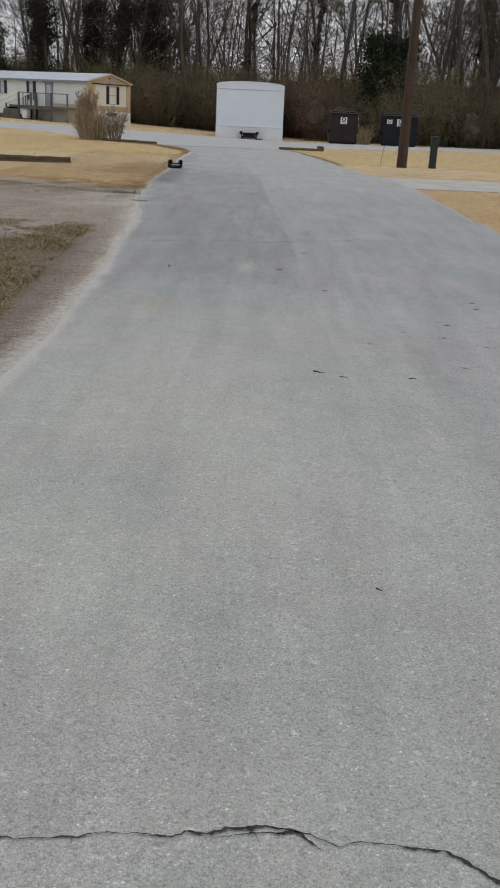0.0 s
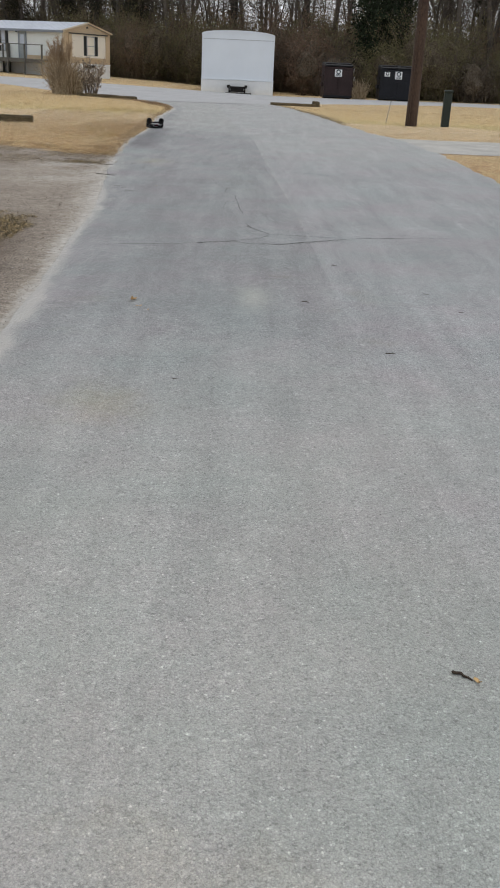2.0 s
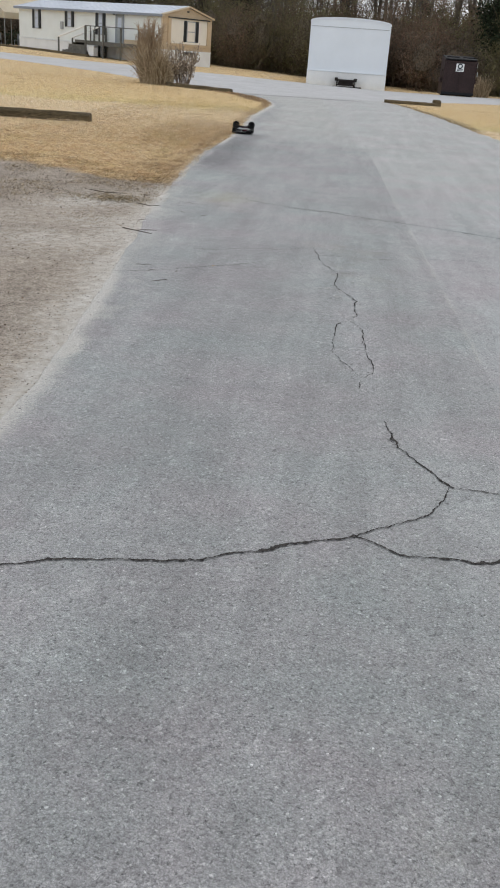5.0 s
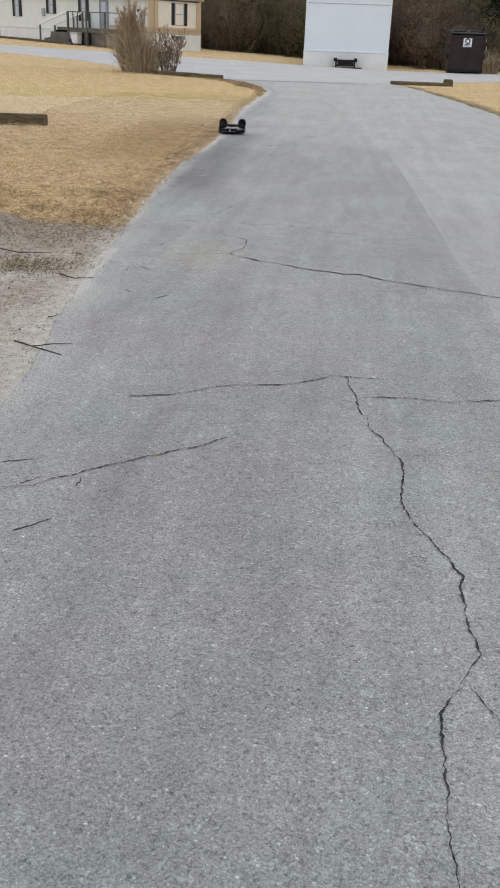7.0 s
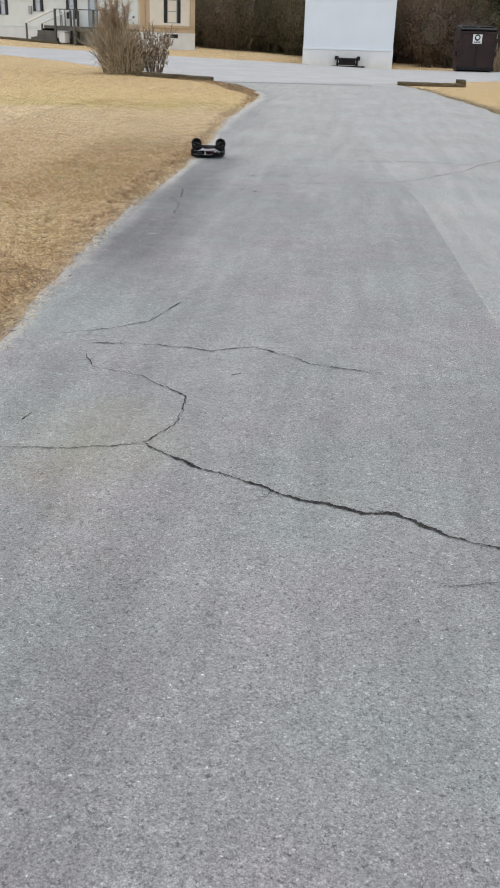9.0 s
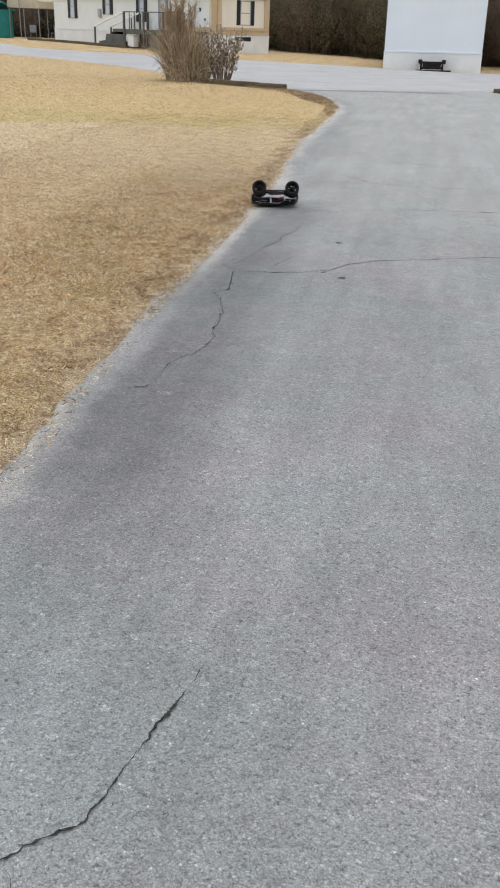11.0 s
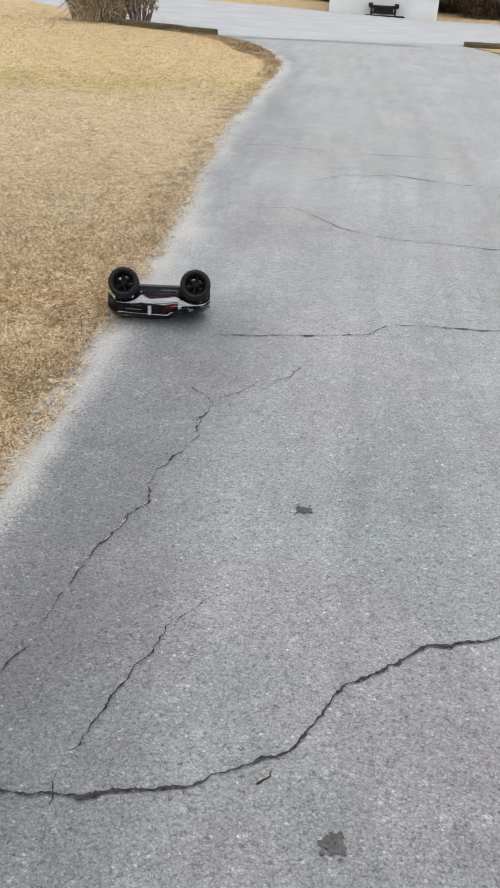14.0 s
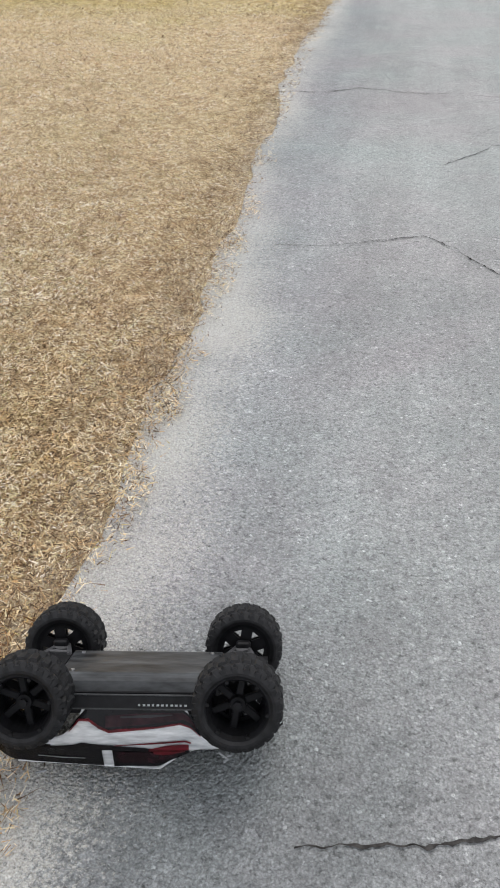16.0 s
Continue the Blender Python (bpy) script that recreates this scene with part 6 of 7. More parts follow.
def column_tree(seed, high, wide, leaves, leaf_mat, low=0.0, taper=0.5, size=0.26):
    """A trunk wrapped in vines or dense needles: an uneven column of small leaves."""
    rng = np.random.default_rng(seed)
    trunk, crown = [], []
    s = bend(rng, (0, 0, -0.3), (0.02, 0.02, 1), high, 10, 0.04, 0.03)
    trunk.append((s, 0.30, 0.06, 7))
    c = []
    for _ in range(70):
        x = rng.uniform(0.03 + low, 0.97) * 10
        j = int(x)
        p = s[j] + (s[min(10, j + 1)] - s[j]) * (x - j)
        a = rng.uniform(0, 2 * np.pi)
        ln = wide * rng.uniform(0.3, 1.0) * (1 - taper * x / 10)
        l = bend(rng, p, (math.cos(a), math.sin(a), rng.uniform(-0.3, 0.4)), ln, 4, 0.15, 0.02)
        crown.append((l, 0.03, 0.01, 3))
        k = leaves // 70
        c.append(l[rng.integers(1, 5, k)] + rng.normal(0, 0.14 * wide, (k, 3)))
    lv, lf = leaf_soup(np.concatenate(c), size, rng, 0.2)
    tv, tf = tube_soup(trunk + crown)
    return [("trunk", soup("trunk", tv, tf, M_BARK)), ("crown", soup("crown", lv, lf, leaf_mat))]


def woods():
    rng = np.random.default_rng(77)

    def front(x):
        return float(np.interp(x, (-70, -30, -24, -12, -9, -4, 3.2, 4.5, 9, 14, 60), (112, 100, 97, 90, 84, 83, 82, 73.5, 72.0, 71.5, 74)))

    kinds = []
    for k, (h, r, fk) in enumerate(((19, 0.20, False), (23, 0.27, True), (17, 0.14, False), (24, 0.24, False), (15, 0.11, True), (21, 0.17, False))):
        tr, cr = bare_tree(100 + k, h, r, fk)
        kinds.append([("trunk", soup("trunk", *tube_soup(tr), M_BARK)), ("crown", soup("crown", *tube_soup(cr), M_TWIG))])
    for k in range(185):
        x = rng.uniform(-40, 34)
        y = front(x) + 2 + 60 * rng.random() ** 1.1
        x *= 1 + (y - 75) * 0.006
        q = kinds[rng.integers(0, 6)]
        plant("bare_tree", pose(x, y, float(land(x, y)), rng.normal(0, 2), rng.normal(0, 2), rng.uniform(0, 360)) @ Matrix.Diagonal((1, 1, 1, 1)), "leafless grey-brown hardwood tree in winter woods", "tree", "bare trees in the woods", q)
    brush = []
    for k, (h, w, s, lv, sz, mt) in enumerate(((4.4, 5.0, 22, 9500, 0.085, M_OLIVELEAF), (5.6, 5.5, 24, 10500, 0.085, M_RUSSET), (3.8, 4.8, 20, 9000, 0.08, M_GREYLEAF), (6.2, 6.0, 24, 11000, 0.085, M_OLIVELEAF), (6.6, 6.5, 26, 6500, 0.11, M_GREYLEAF), (6.0, 6.0, 24, 6000, 0.11, M_OLIVELEAF), (7.0, 6.4, 24, 6000, 0.11, M_RUSSET))):
        brush.append(thicket_meshes(200 + k, h, w, s, lv, sz, mt))
    for row, (n, back, lo, hi) in enumerate(((32, 0.8, 0, 4), (30, 3.4, 0, 4), (30, 6.5, 1, 7), (30, 10.0, 4, 7), (28, 15.0, 4, 7), (26, 21.0, 4, 7))):
        for k in range(n):
            x = -42 + 78 * (k + rng.uniform(0.1, 0.9)) / n
            y = front(x) + back + rng.uniform(-1.2, 1.2)
            x *= 1 + (y - 75) * 0.005
            if -2.9 < x < 3.3 and y < 82.5:
                continue
            plant("thicket", pose(x, y, float(land(x, y)), 0, 0, rng.uniform(0, 360)), "tangled brown winter thicket at the wood's edge", "shrub", "thickets along the woods", brush[rng.integers(lo, hi)])
    # a far second wood closes the gaps
    lines = []
    for _ in range(4600):
        x, y = rng.uniform(-75, 62), rng.uniform(132, 172)
        h = 3.5 + 7 * float(rough_noise(x, 3.0, 9.0, 88)) * rng.uniform(0.6, 1.2)
        lines.append((bend(rng, (x, y, 0.4), (rng.normal(0, 0.12), 0, 1), h, 2, 0.10), rng.uniform(0.05, 0.15), 0.03, 3))
        for _ in range(3):
            lines.append((bend(rng, (x, y, h * rng.uniform(0.3, 0.9)), (rng.normal(0, 0.8), 0, 1), h * rng.uniform(0.12, 0.3), 1, 0.1), 0.05, 0.02, 3))
    v, f = tube_soup(lines)
    tagged(new("far_woods", soup("far_woods", v, f, M_BARK)), "far grey winter woods behind the first trees", "woods", kind="stuff")
    ivy = [column_tree(300, 15.5, 2.6, 15000, M_IVY, 0.0, 0.3, 0.17), column_tree(301, 14.5, 2.0, 13000, M_IVY, 0.0, 0.25, 0.17), column_tree(302, 17.0, 0.75, 8000, M_IVY, 0.0, 0.2, 0.14)]
    for k, (x, y, q) in enumerate(((-22.0, 99, 0), (-14.0, 94, 0), (-10.4, 96, 1), (-18.2, 103, 1), (-28.5, 103, 0), (-33.0, 106, 1), (-25.2, 108, 1), (13.2, 87, 2), (20.6, 85, 2), (5.7, 91, 2), (-1.4, 97, 2), (26.5, 88, 1), (-12.2, 100, 1))):
        plant("vine_covered_tree", pose(x, y, float(land(x, y)), 0, 0, 70 * k), "tall tree wrapped in dark brown vines", "tree", "vine-covered trees", ivy[q])
    cedar = column_tree(310, 8.5, 2.1, 9800, M_GREEN, 0.0, 0.75, 0.17)
    for k, (x, y) in enumerate(((10.9, 75.5), (-30.2, 96.5), (25.5, 79), (-38, 103), (12.6, 78), (9.4, 74.6), (-27.3, 95.5))):
        plant("evergreen_tree", pose(x, y, float(land(x, y)), 0, 0, 50 * k) @ Matrix.Scale(1.35 if x < 0 else 1.0, 4), "dark green cedar among the bare trees", "tree", "evergreens", cedar)


def bed_plants():
    rng = np.random.default_rng(5)
    # tall plume grass, dry in winter
    x0, y0 = -7.35, 45.9
    t = thing("pampas_grass", pose(x0, y0, float(land(x0, y0))), "tall dry tan clump of pampas grass with plumes", "ornamental grass")
    lines = []
    n = 1300
    V, F, k = [], [], 0
    for i in range(n):
        tall = i % 5 < 3
        a, q = rng.uniform(0, 2 * np.pi), 0.46 * math.sqrt(rng.random())
        up = rng.random() ** 0.42 * (1.0 if tall else 0.62)
        lean = (1.08 - up) * (0.11 if tall else 0.20)
        ln = 0.7 + 1.25 * up * rng.uniform(0.7, 1.05)
        ox = -0.10 if tall else 0.34
        s = bend(rng, (ox + q * math.cos(a), q * math.sin(a), 0), (math.cos(a) * lean - 0.05, math.sin(a) * lean, 1), ln, 7, 0.14, (-0.17 if tall else -0.28) * (1.3 - up))
        s[:, 2] = np.maximum(s[:, 2], 0.01)
        lines.append((s, 0.013 if i % 3 else 0.009, 0.003, 3))
    tv, tf = tube_soup(lines)
    part_mesh("leaf_tuft", soup("leaf_tuft", tv, tf, M_STRAW), M_STRAW, t)
    for i in range(34):
        a, q = rng.uniform(0, 2 * np.pi), 0.3 * math.sqrt(rng.random())
        s = bend(rng, (q * math.cos(a), q * math.sin(a), 0), (rng.normal(-0.13, 0.07), rng.normal(0, 0.08), 1), rng.uniform(1.75, 2.45), 7, 0.06, -0.01)
        ls = [(s, 0.009, 0.004, 4)]
        for _ in range(46):
            f = rng.uniform(4.4, 7)
            j = int(min(6, f))
            p = s[j] + (s[j + 1] - s[j]) * (f - j)
            ls.append((bend(rng, p, (rng.normal(0, 0.5), rng.normal(0, 0.5), 1), rng.uniform(0.12, 0.28), 2, 0.2, -0.15), 0.009, 0.003, 3))
        v, f = tube_soup(ls)
        part_mesh("plume_stalk", soup("plume_stalk", v, f, M_PLUME), M_PLUME, t)
    # a smaller dry clump between the dumpsters
    x1, y1 = 8.45, 66.6
    c = thing("dry_grass_clump", pose(x1, y1, float(land(x1, y1))), "pale dry grass clump between the dumpsters", "grass clump")
    lines = []
    for i in range(260):
        a, q = rng.uniform(0, 2 * np.pi), 0.45 * math.sqrt(rng.random())
        lines.append((bend(rng, (q * math.cos(a), q * math.sin(a), 0), (rng.normal(0, 0.25), rng.normal(0, 0.25), 1), rng.uniform(0.6, 1.45), 5, 0.12, -0.06), 0.014, 0.004, 3))
    v, f = tube_soup(lines)
    part_mesh("leaf_tuft", soup("leaf_tuft", v, f, M_STRAW), M_STRAW, c)
    # leafless shrub beside it
    x0, y0 = -6.1, 45.75
    t = thing("shrub", pose(x0, y0, float(land(x0, y0))), "half-bare shrub with curled grey-brown leaves", "shrub")
    lines, tips = [], []
    for i in range(42):
        a = rng.uniform(0, 2 * np.pi)
        lean = rng.uniform(0.05, 0.36)
        s = bend(rng, (0.22 * math.cos(a), 0.18 * math.sin(a), 0), (lean * math.cos(a), lean * math.sin(a), 1), rng.uniform(0.9, 1.75), 6, 0.08, 0.03)
        lines.append((s, 0.014, 0.005, 4))
        for _ in range(6):
            m = rng.integers(2, 6)
            b = bend(rng, s[m], around(rng, (s[m] - s[m - 1]) / np.linalg.norm(s[m] - s[m - 1]), 0.6), rng.uniform(0.15, 0.4), 3, 0.1, 0.05)
            lines.append((b, 0.006, 0.003, 3))
            tips += list(b[1:])
        tips += list(s[3:])
    v, f = tube_soup(lines)
    part_mesh("brushwood", soup("brushwood", v, f, M_SHRUB), M_SHRUB, t)
    c = np.array(tips)[rng.integers(0, len(tips), 1300)] + rng.normal(0, 0.02, (1300, 3))
    v, f = leaf_soup(c, 0.075, rng, 0.5)
    part_mesh("foliage", soup("foliage", v, f, M_SHRUBLEAF), M_SHRUBLEAF, t)


def lawn():
    rng = np.random.default_rng(8)

    def spread(n, x0, x1, y0, y1):
        return rng.uniform(x0, x1, n), rng.uniform(y0, y1, n)

    def over(x, y):
        """Height of the turf: it laps over the asphalt's edge."""
        lump = 0.022 * step(rough_noise(x, y, 0.11, 97), 0.35, 0.75) * step(left_edge(y) - x, 0.0, 0.15)
        return land(x, y) + lump + 0.016 * step(x - left_edge(y), -0.16, -0.04) * (x < 3)

    sets = []
    # fringe and turf close to the truck, thinner away from it
    thatch = []
    for n, dx, y0, y1, ln, wd, lying in ((760000, 1.7, 20.6, 29.0, 0.019, 0.0023, 1), (270000, 3.6, 17.0, 36.0, 0.028, 0.0036, 1), (90000, 9.0, 18.0, 49.0, 0.045, 0.0072, 1), (12000, 3.2, 17.0, 30.0, 0.022, 0.0022, 0)):
        y = rng.uniform(y0, y1, n)
        d = dx * rng.random(n) ** 0.9
        x = left_edge(y) - d + 0.10
        keep = rng.random(n) < 0.5 + 0.8 * step(rough_noise(x, y, 0.35, 33), 0.32, 0.62)
        keep &= rng.random(n) < 0.015 + step(d + 0.15 - 0.20 * rough_noise(x, y, 0.5, 36) - 0.16 * rough_noise(x, y, 0.13, 35), -0.07, 0.05)
        if wd > 0.002:
            keep &= rng.random(n) < 1.1 - step(y, y1 - 5.0, y1)
        if wd > 0.007:
            keep &= (y > 30 + 3 * rough_noise(x, y, 0.8, 51)) | (d > 3.2)
        elif wd > 0.003:
            keep &= rng.random(n) < 1 - 0.85 * (1 - step(d, 0.8, 1.7)) * step(y, 20.0, 22.0) * (1 - step(y, 26.5, 29.0))
        else:
            keep &= rng.random(n) < (1 - step(d, 0.9, 1.8)) * step(y, 20.2, 22.0) * (1 - step(y, 26.5, 29.0))
        wob = (rough_noise(x, y, 1.1, 5) - 0.5) * 2.2
        keep &= y > 16.7 + 0.62 * np.clip(d - 0.3, 0, 3.2) + wob * 0.6 - 0.3 * rng.random(n)
        x, y = x[keep], y[keep]
        k = len(x)
        (thatch if lying else sets).append((x, y, ln * rng.uniform(0.5, 1.35, k), wd * rng.uniform(0.6, 1.3, k)))
    n = 26000
    y = rng.uniform(25, 45, n)
    x = right_edge(y) + 9 * rng.random(n)
    sets.append((x, y, 0.045 * rng.uniform(0.6, 1.3, n), 0.006 * rng.uniform(0.6, 1.3, n)))
    n = 60000
    y = rng.uniform(3.5, 10.5, n)
    x = left_edge(y) - 0.48 - 2.6 * rng.random(n)
    keep = rng.random(n) < step(rough_noise(x, y, 0.4, 9), 0.36, 0.56)
    x, y = x[keep], y[keep]
    turf = (x, y, 0.045 * rng.uniform(0.6, 1.3, len(x)), 0.005 * rng.uniform(0.6, 1.3, len(x)))
    n = 34000
    y = rng.uniform(13.2, 18.6, n)
    x = left_edge(y) - 0.05 - 3.2 * rng.random(n)
    keep = rng.random(n) < step(rough_noise(x, y, 0.5, 63), 0.45, 0.62) * step(y + rough_noise(x, y, 0.8, 65) * 2, 15.0, 17.2)
    x, y = x[keep], y[keep]
    # and a matted dark clump of it on the bare dirt
    n = 1500
    cx, cy = rng.normal(-0.98, 0.19, n), rng.normal(15.5, 0.12, n)
    x, y = np.concatenate((x, cx)), np.concatenate((y, cy))
    v, f = slivers(x, y, land(x, y), 0.036 * rng.uniform(0.4, 1.6, len(x)), 0.0042 * rng.uniform(0.5, 1.3, len(x)), rng)
    tagged(new("dead_thatch", soup("dead_thatch", v, f, M_TURF)), "dark dead thatch where the lawn frays into dirt", "grass", kind="stuff")
    # faded green tufts
    n = 190000
    y = rng.uniform(19.5, 34, n)
    x = left_edge(y) - 0.35 - 3.2 * rng.random(n)
    keep = rng.random(n) < 0.75 * step(rough_noise(x, y, 0.30, 91), 0.45, 0.62) * np.exp(-(((x + 1.9) / 0.75) ** 2 + ((y - 22.0) / 2.2) ** 2)) + 0.12 * step(rough_noise(x, y, 0.4, 93), 0.58, 0.75)
    x, y = x[keep], y[keep]
    v, f = slivers(x, y, land(x, y) + 0.012, 0.028 * rng.uniform(0.5, 1.4, len(x)), 0.0030 * rng.uniform(0.6, 1.3, len(x)), rng)
    tagged(new("green_tufts", soup("green_tufts", v, f, M_GREENBLADE)), "faded green tufts in the dormant lawn", "grass", kind="stuff")
    # brown frayed thatch along the lawn's edge
    n = 330000
    y = rng.uniform(16.4, 44, n)
    d = (0.36 + 0.4 * step(y, 37, 40) + 0.45 * (1 - step(y, 17.5, 21))) * rng.random(n) ** 1.5 - 0.12
    x = left_edge(y) - d
    keep = rng.random(n) < step(rough_noise(x, y, 0.07, 71), 0.36, 0.72) * (0.35 + 0.65 * step(rough_noise(x, y, 0.3, 72), 0.35, 0.65)) * step(d - 0.14 * rough_noise(x, y, 0.11, 73), -0.16, 0.0) * (1 - 0.5 * step(y, 25, 28) + 0.5 * step(y, 38, 40))
    x, y = x[keep], y[keep]
    v, f = slivers(x, y, over(x, y) + 0.004, 0.026 * rng.uniform(0.4, 1.5, len(x)) * (1 + 1.2 * step(y, 34, 38)), 0.0030 * rng.uniform(0.5, 1.3, len(x)) * (1 + 1.5 * step(y, 34, 38)), rng)
    tagged(new("edge_thatch", soup("edge_thatch", v, f, M_EDGE)), "dark brown dead thatch fraying over the asphalt edge", "grass", kind="stuff")
    # longer loose straws piled along the edge beside the truck
    n = 3200
    y = rng.uniform(22.2, 27.5, n)
    d = -0.04 + 0.7 * rng.random(n) ** 1.4
    x = left_edge(y) - d
    keep = rng.random(n) < step(rough_noise(x, y, 0.22, 81), 0.4, 0.6) * (0.25 + 0.75 * np.exp(-(((y - 23.9) / 0.8) ** 2)))
    x, y = x[keep], y[keep]
    v, f = blades(x, y, over(x, y), 0.036 * rng.uniform(0.5, 1.4, len(x)), 0.0020 * rng.uniform(0.6, 1.3, len(x)), rng, 0.25)
    tagged(new("loose_straw", soup("loose_straw", v, f, M_BLADE)), "longer loose straws piled along the lawn's edge", "grass", kind="stuff")
    V, F, k = [], [], 0
    for x, y, ln, wd in sets:
        v, f = blades(x, y, land(x, y) - 0.004, ln, wd, rng, 0.35)
        V.append(v), F.append(f + k)
        k += len(v)
    v, f = blades(turf[0], turf[1], land(turf[0], turf[1]) - 0.004, turf[2], turf[3], rng, 0.4)
    tagged(new("rough_turf", soup("rough_turf", v, f, M_TURF)), "rough olive and brown turf on the dirt pull-off", "grass", kind="stuff")
    for x, y, ln, wd in thatch:
        v, f = slivers(x, y, over(x, y), ln, wd, rng)
        V.append(v), F.append(f + k)
        k += len(v)
    me = soup("lawn_grass", np.concatenate(V), np.concatenate(F), M_BLADE)
    tagged(new("lawn_grass", me), "short matted straw-coloured dormant grass blades", "grass", kind="stuff")


LEAVES = ((-1.054, 23.654, 0.034), (-0.977, 23.574, 0.024), (-0.95, 23.43, 0.028), (-1.25, 19.4, 0.04), (-1.15, 21.2, 0.035))


def litter(road):
    rng = np.random.default_rng(12)
    # sticks at the dirt edge
    def stick(pts, r, name="stick", label="dark dead stick lying on the dirt"):
        r *= 0.7
        p = np.array(pts, float)
        q = np.linspace(0, len(p) - 1, 7)
        p = np.stack((np.interp(q, np.arange(len(p)), p[:, 0]), np.interp(q, np.arange(len(p)), p[:, 1])), -1) + rng.normal(0, 0.25 * r + 0.001, (7, 2))
        V, F = tube_soup([(np.array([(x, y, float(land(x, y)) + r + 0.012 + 0.4 * r * rng.random()) for x, y in p]), r, r * 0.45, 6)])
        return tagged(new(name, soup(name, V, F, M_STICK)), label, "stick", "sticks by the road")

    stick(((-0.53, 14.0), (-0.40, 13.93), (-0.25, 13.85)), 0.0065)
    stick(((-0.42, 13.95), (-0.34, 14.0), (-0.25, 14.02)), 0.0045)
    stick(((-0.72, 15.3), (-0.6, 15.22), (-0.5, 15.26)), 0.006)
    stick(((-1.35, 15.9), (-1.15, 15.8), (-0.95, 15.84)), 0.006)
    stick(((-0.09, 20.5), (-0.075, 20.46)), 0.003, label="small twig on the asphalt")
    stick(((0.0, 12.6), (0.05, 12.66)), 0.003, label="small twig on the asphalt")
    stick(((2.10, 3.465), (2.12, 3.46), (2.145, 3.435)), 0.007, label="dark curl of bark on the asphalt")
    stick(((2.19, 0.88), (2.21, 0.87)), 0.004, label="small twig on the asphalt")
    stick(((2.19, 8.44), (2.23, 8.42)), 0.005, label="dark curl of bark on the asphalt")
    stick(((0.42, 16.9), (0.46, 16.93)), 0.003, label="small twig on the asphalt")
    for a, b in (((-0.04, 14.90), (0.005, 14.985)), ((-0.249, 15.044), (-0.20, 14.978)), ((-0.5, 14.416), (-0.456, 14.49)), ((-0.11, 12.742), (-0.017, 12.785)), ((0.086, 12.305), (0.171, 12.398)), ((0.181, 12.617), (0.18, 12.676)), ((-0.287, 15.617), (-0.212, 15.532)), ((-0.301, 16.271), (-0.287, 16.34)), ((-0.173, 22.068), (-0.151, 22.102))):
        stick((a, ((a[0] + b[0]) / 2 + 0.006, (a[1] + b[1]) / 2), b), 0.0035, label="thin dark twig on the road's edge")
    for x, y in ((2.757, 7.586), (2.895, 7.111), (3.555, 5.88), (3.529, 5.616), (3.17, 4.944), (2.795, 4.615), (3.063, 4.504), (2.527, 4.227), (3.05, 3.698), (2.326, 6.149), (3.314, 4.282), (2.681, 3.4), (2.274, 3.367), (1.932, 7.219), (1.25, 5.6)):
        a, ln = rng.uniform(-0.5, 0.5), rng.uniform(0.012, 0.028)
        stick(((x - ln * math.cos(a), y - ln * math.sin(a)), (x, y + 0.004), (x + ln * math.cos(a), y + ln * math.sin(a))), rng.uniform(0.003, 0.0055), "bark_bit", "small dark bit of bark on the asphalt")
    for k, (x, y, big) in enumerate(((0.845, 7.08, 0.085), (0.40, 12.885, 0.018), (0.915, 6.927, 0.03), (0.974, 6.84, 0.022), (2.155, 3.425, 0.022))):
        t = thing("fallen_leaf", pose(x, y, 0.004, 0, 0, 40 * k), "small ochre oak leaf on the asphalt", "leaf", "fallen leaves on the road")
        v, f = leaf_soup(np.zeros((3, 3)), big, np.random.default_rng(k))
        v[:, 2] = np.abs(v[:, 2]) * 0.4
        part_mesh("leaf_blade", soup("leaf_blade", v, f, M_YLEAF), M_YLEAF, t)
    # chalky scuffs and an oil spot, low mounds of dust
    for x, y, r, mt in ((1.195, 12.54, 0.030, M_CHALK), (1.265, 12.35, 0.032, M_CHALK), (1.272, 12.50, 0.022, M_CHALK), (-0.67, 20.32, 0.024, M_CHALK), (-0.56, 19.79, 0.03, M_CHALK), (-0.52, 19.91, 0.010, M_CHALK), (0.21, 19.11, 0.012, M_CHALK), (-0.165, 23.01, 0.017, M_OIL), (-0.031, 21.962, 0.020, M_OIL), (-0.739, 23.97, 0.022, M_CHALK), (-0.765, 23.63, 0.030, M_CHALK), (-0.778, 23.76, 0.022, M_CHALK)):
        bm = bmesh.new()
        for _ in range(60):
            px, py, q0 = x + rng.normal(0, r * 0.55), y + rng.normal(0, r * 0.5), r * (rng.uniform(0.03, 0.13) if mt is M_CHALK else rng.uniform(0.12, 0.34))
            ring = []
            for a in np.linspace(0, 2 * math.pi, 7, endpoint=False):
                q = q0 * rng.uniform(0.6, 1.3)
                ring.append(bm.verts.new((px + q * math.cos(a), py + q * math.sin(a), 0.0032)))
            c = bm.verts.new((px, py, 0.0045))
            for i in range(7):
                bm.faces.new((ring[i], ring[(i + 1) % 7], c))
        part("scuff" if mt is M_CHALK else "oil_spot", bm, mt, road)
    # leaves on lawn and dirt
    n = 520
    y = np.concatenate((rng.uniform(17, 44, 490), rng.uniform(3, 17, 30)))
    x = left_edge(y) - 0.1 - 6.5 * rng.random(n) ** 1.4
    c = np.stack((x, y, land(x, y) + 0.03), -1)
    v, f = leaf_soup(c, 0.013, rng)
    tagged(new("leaf_litter", soup("leaf_litter", v, f, M_LEAF)), "scattered brown dead leaves on lawn and dirt", "leaf litter", kind="stuff")
    n = 2600
    y = np.concatenate((rng.uniform(5, 17.5, 1100), rng.normal(16.1, 0.8, 1500)))
    x = left_edge(y) - 0.15 - 2.9 * rng.random(n) ** 1.2
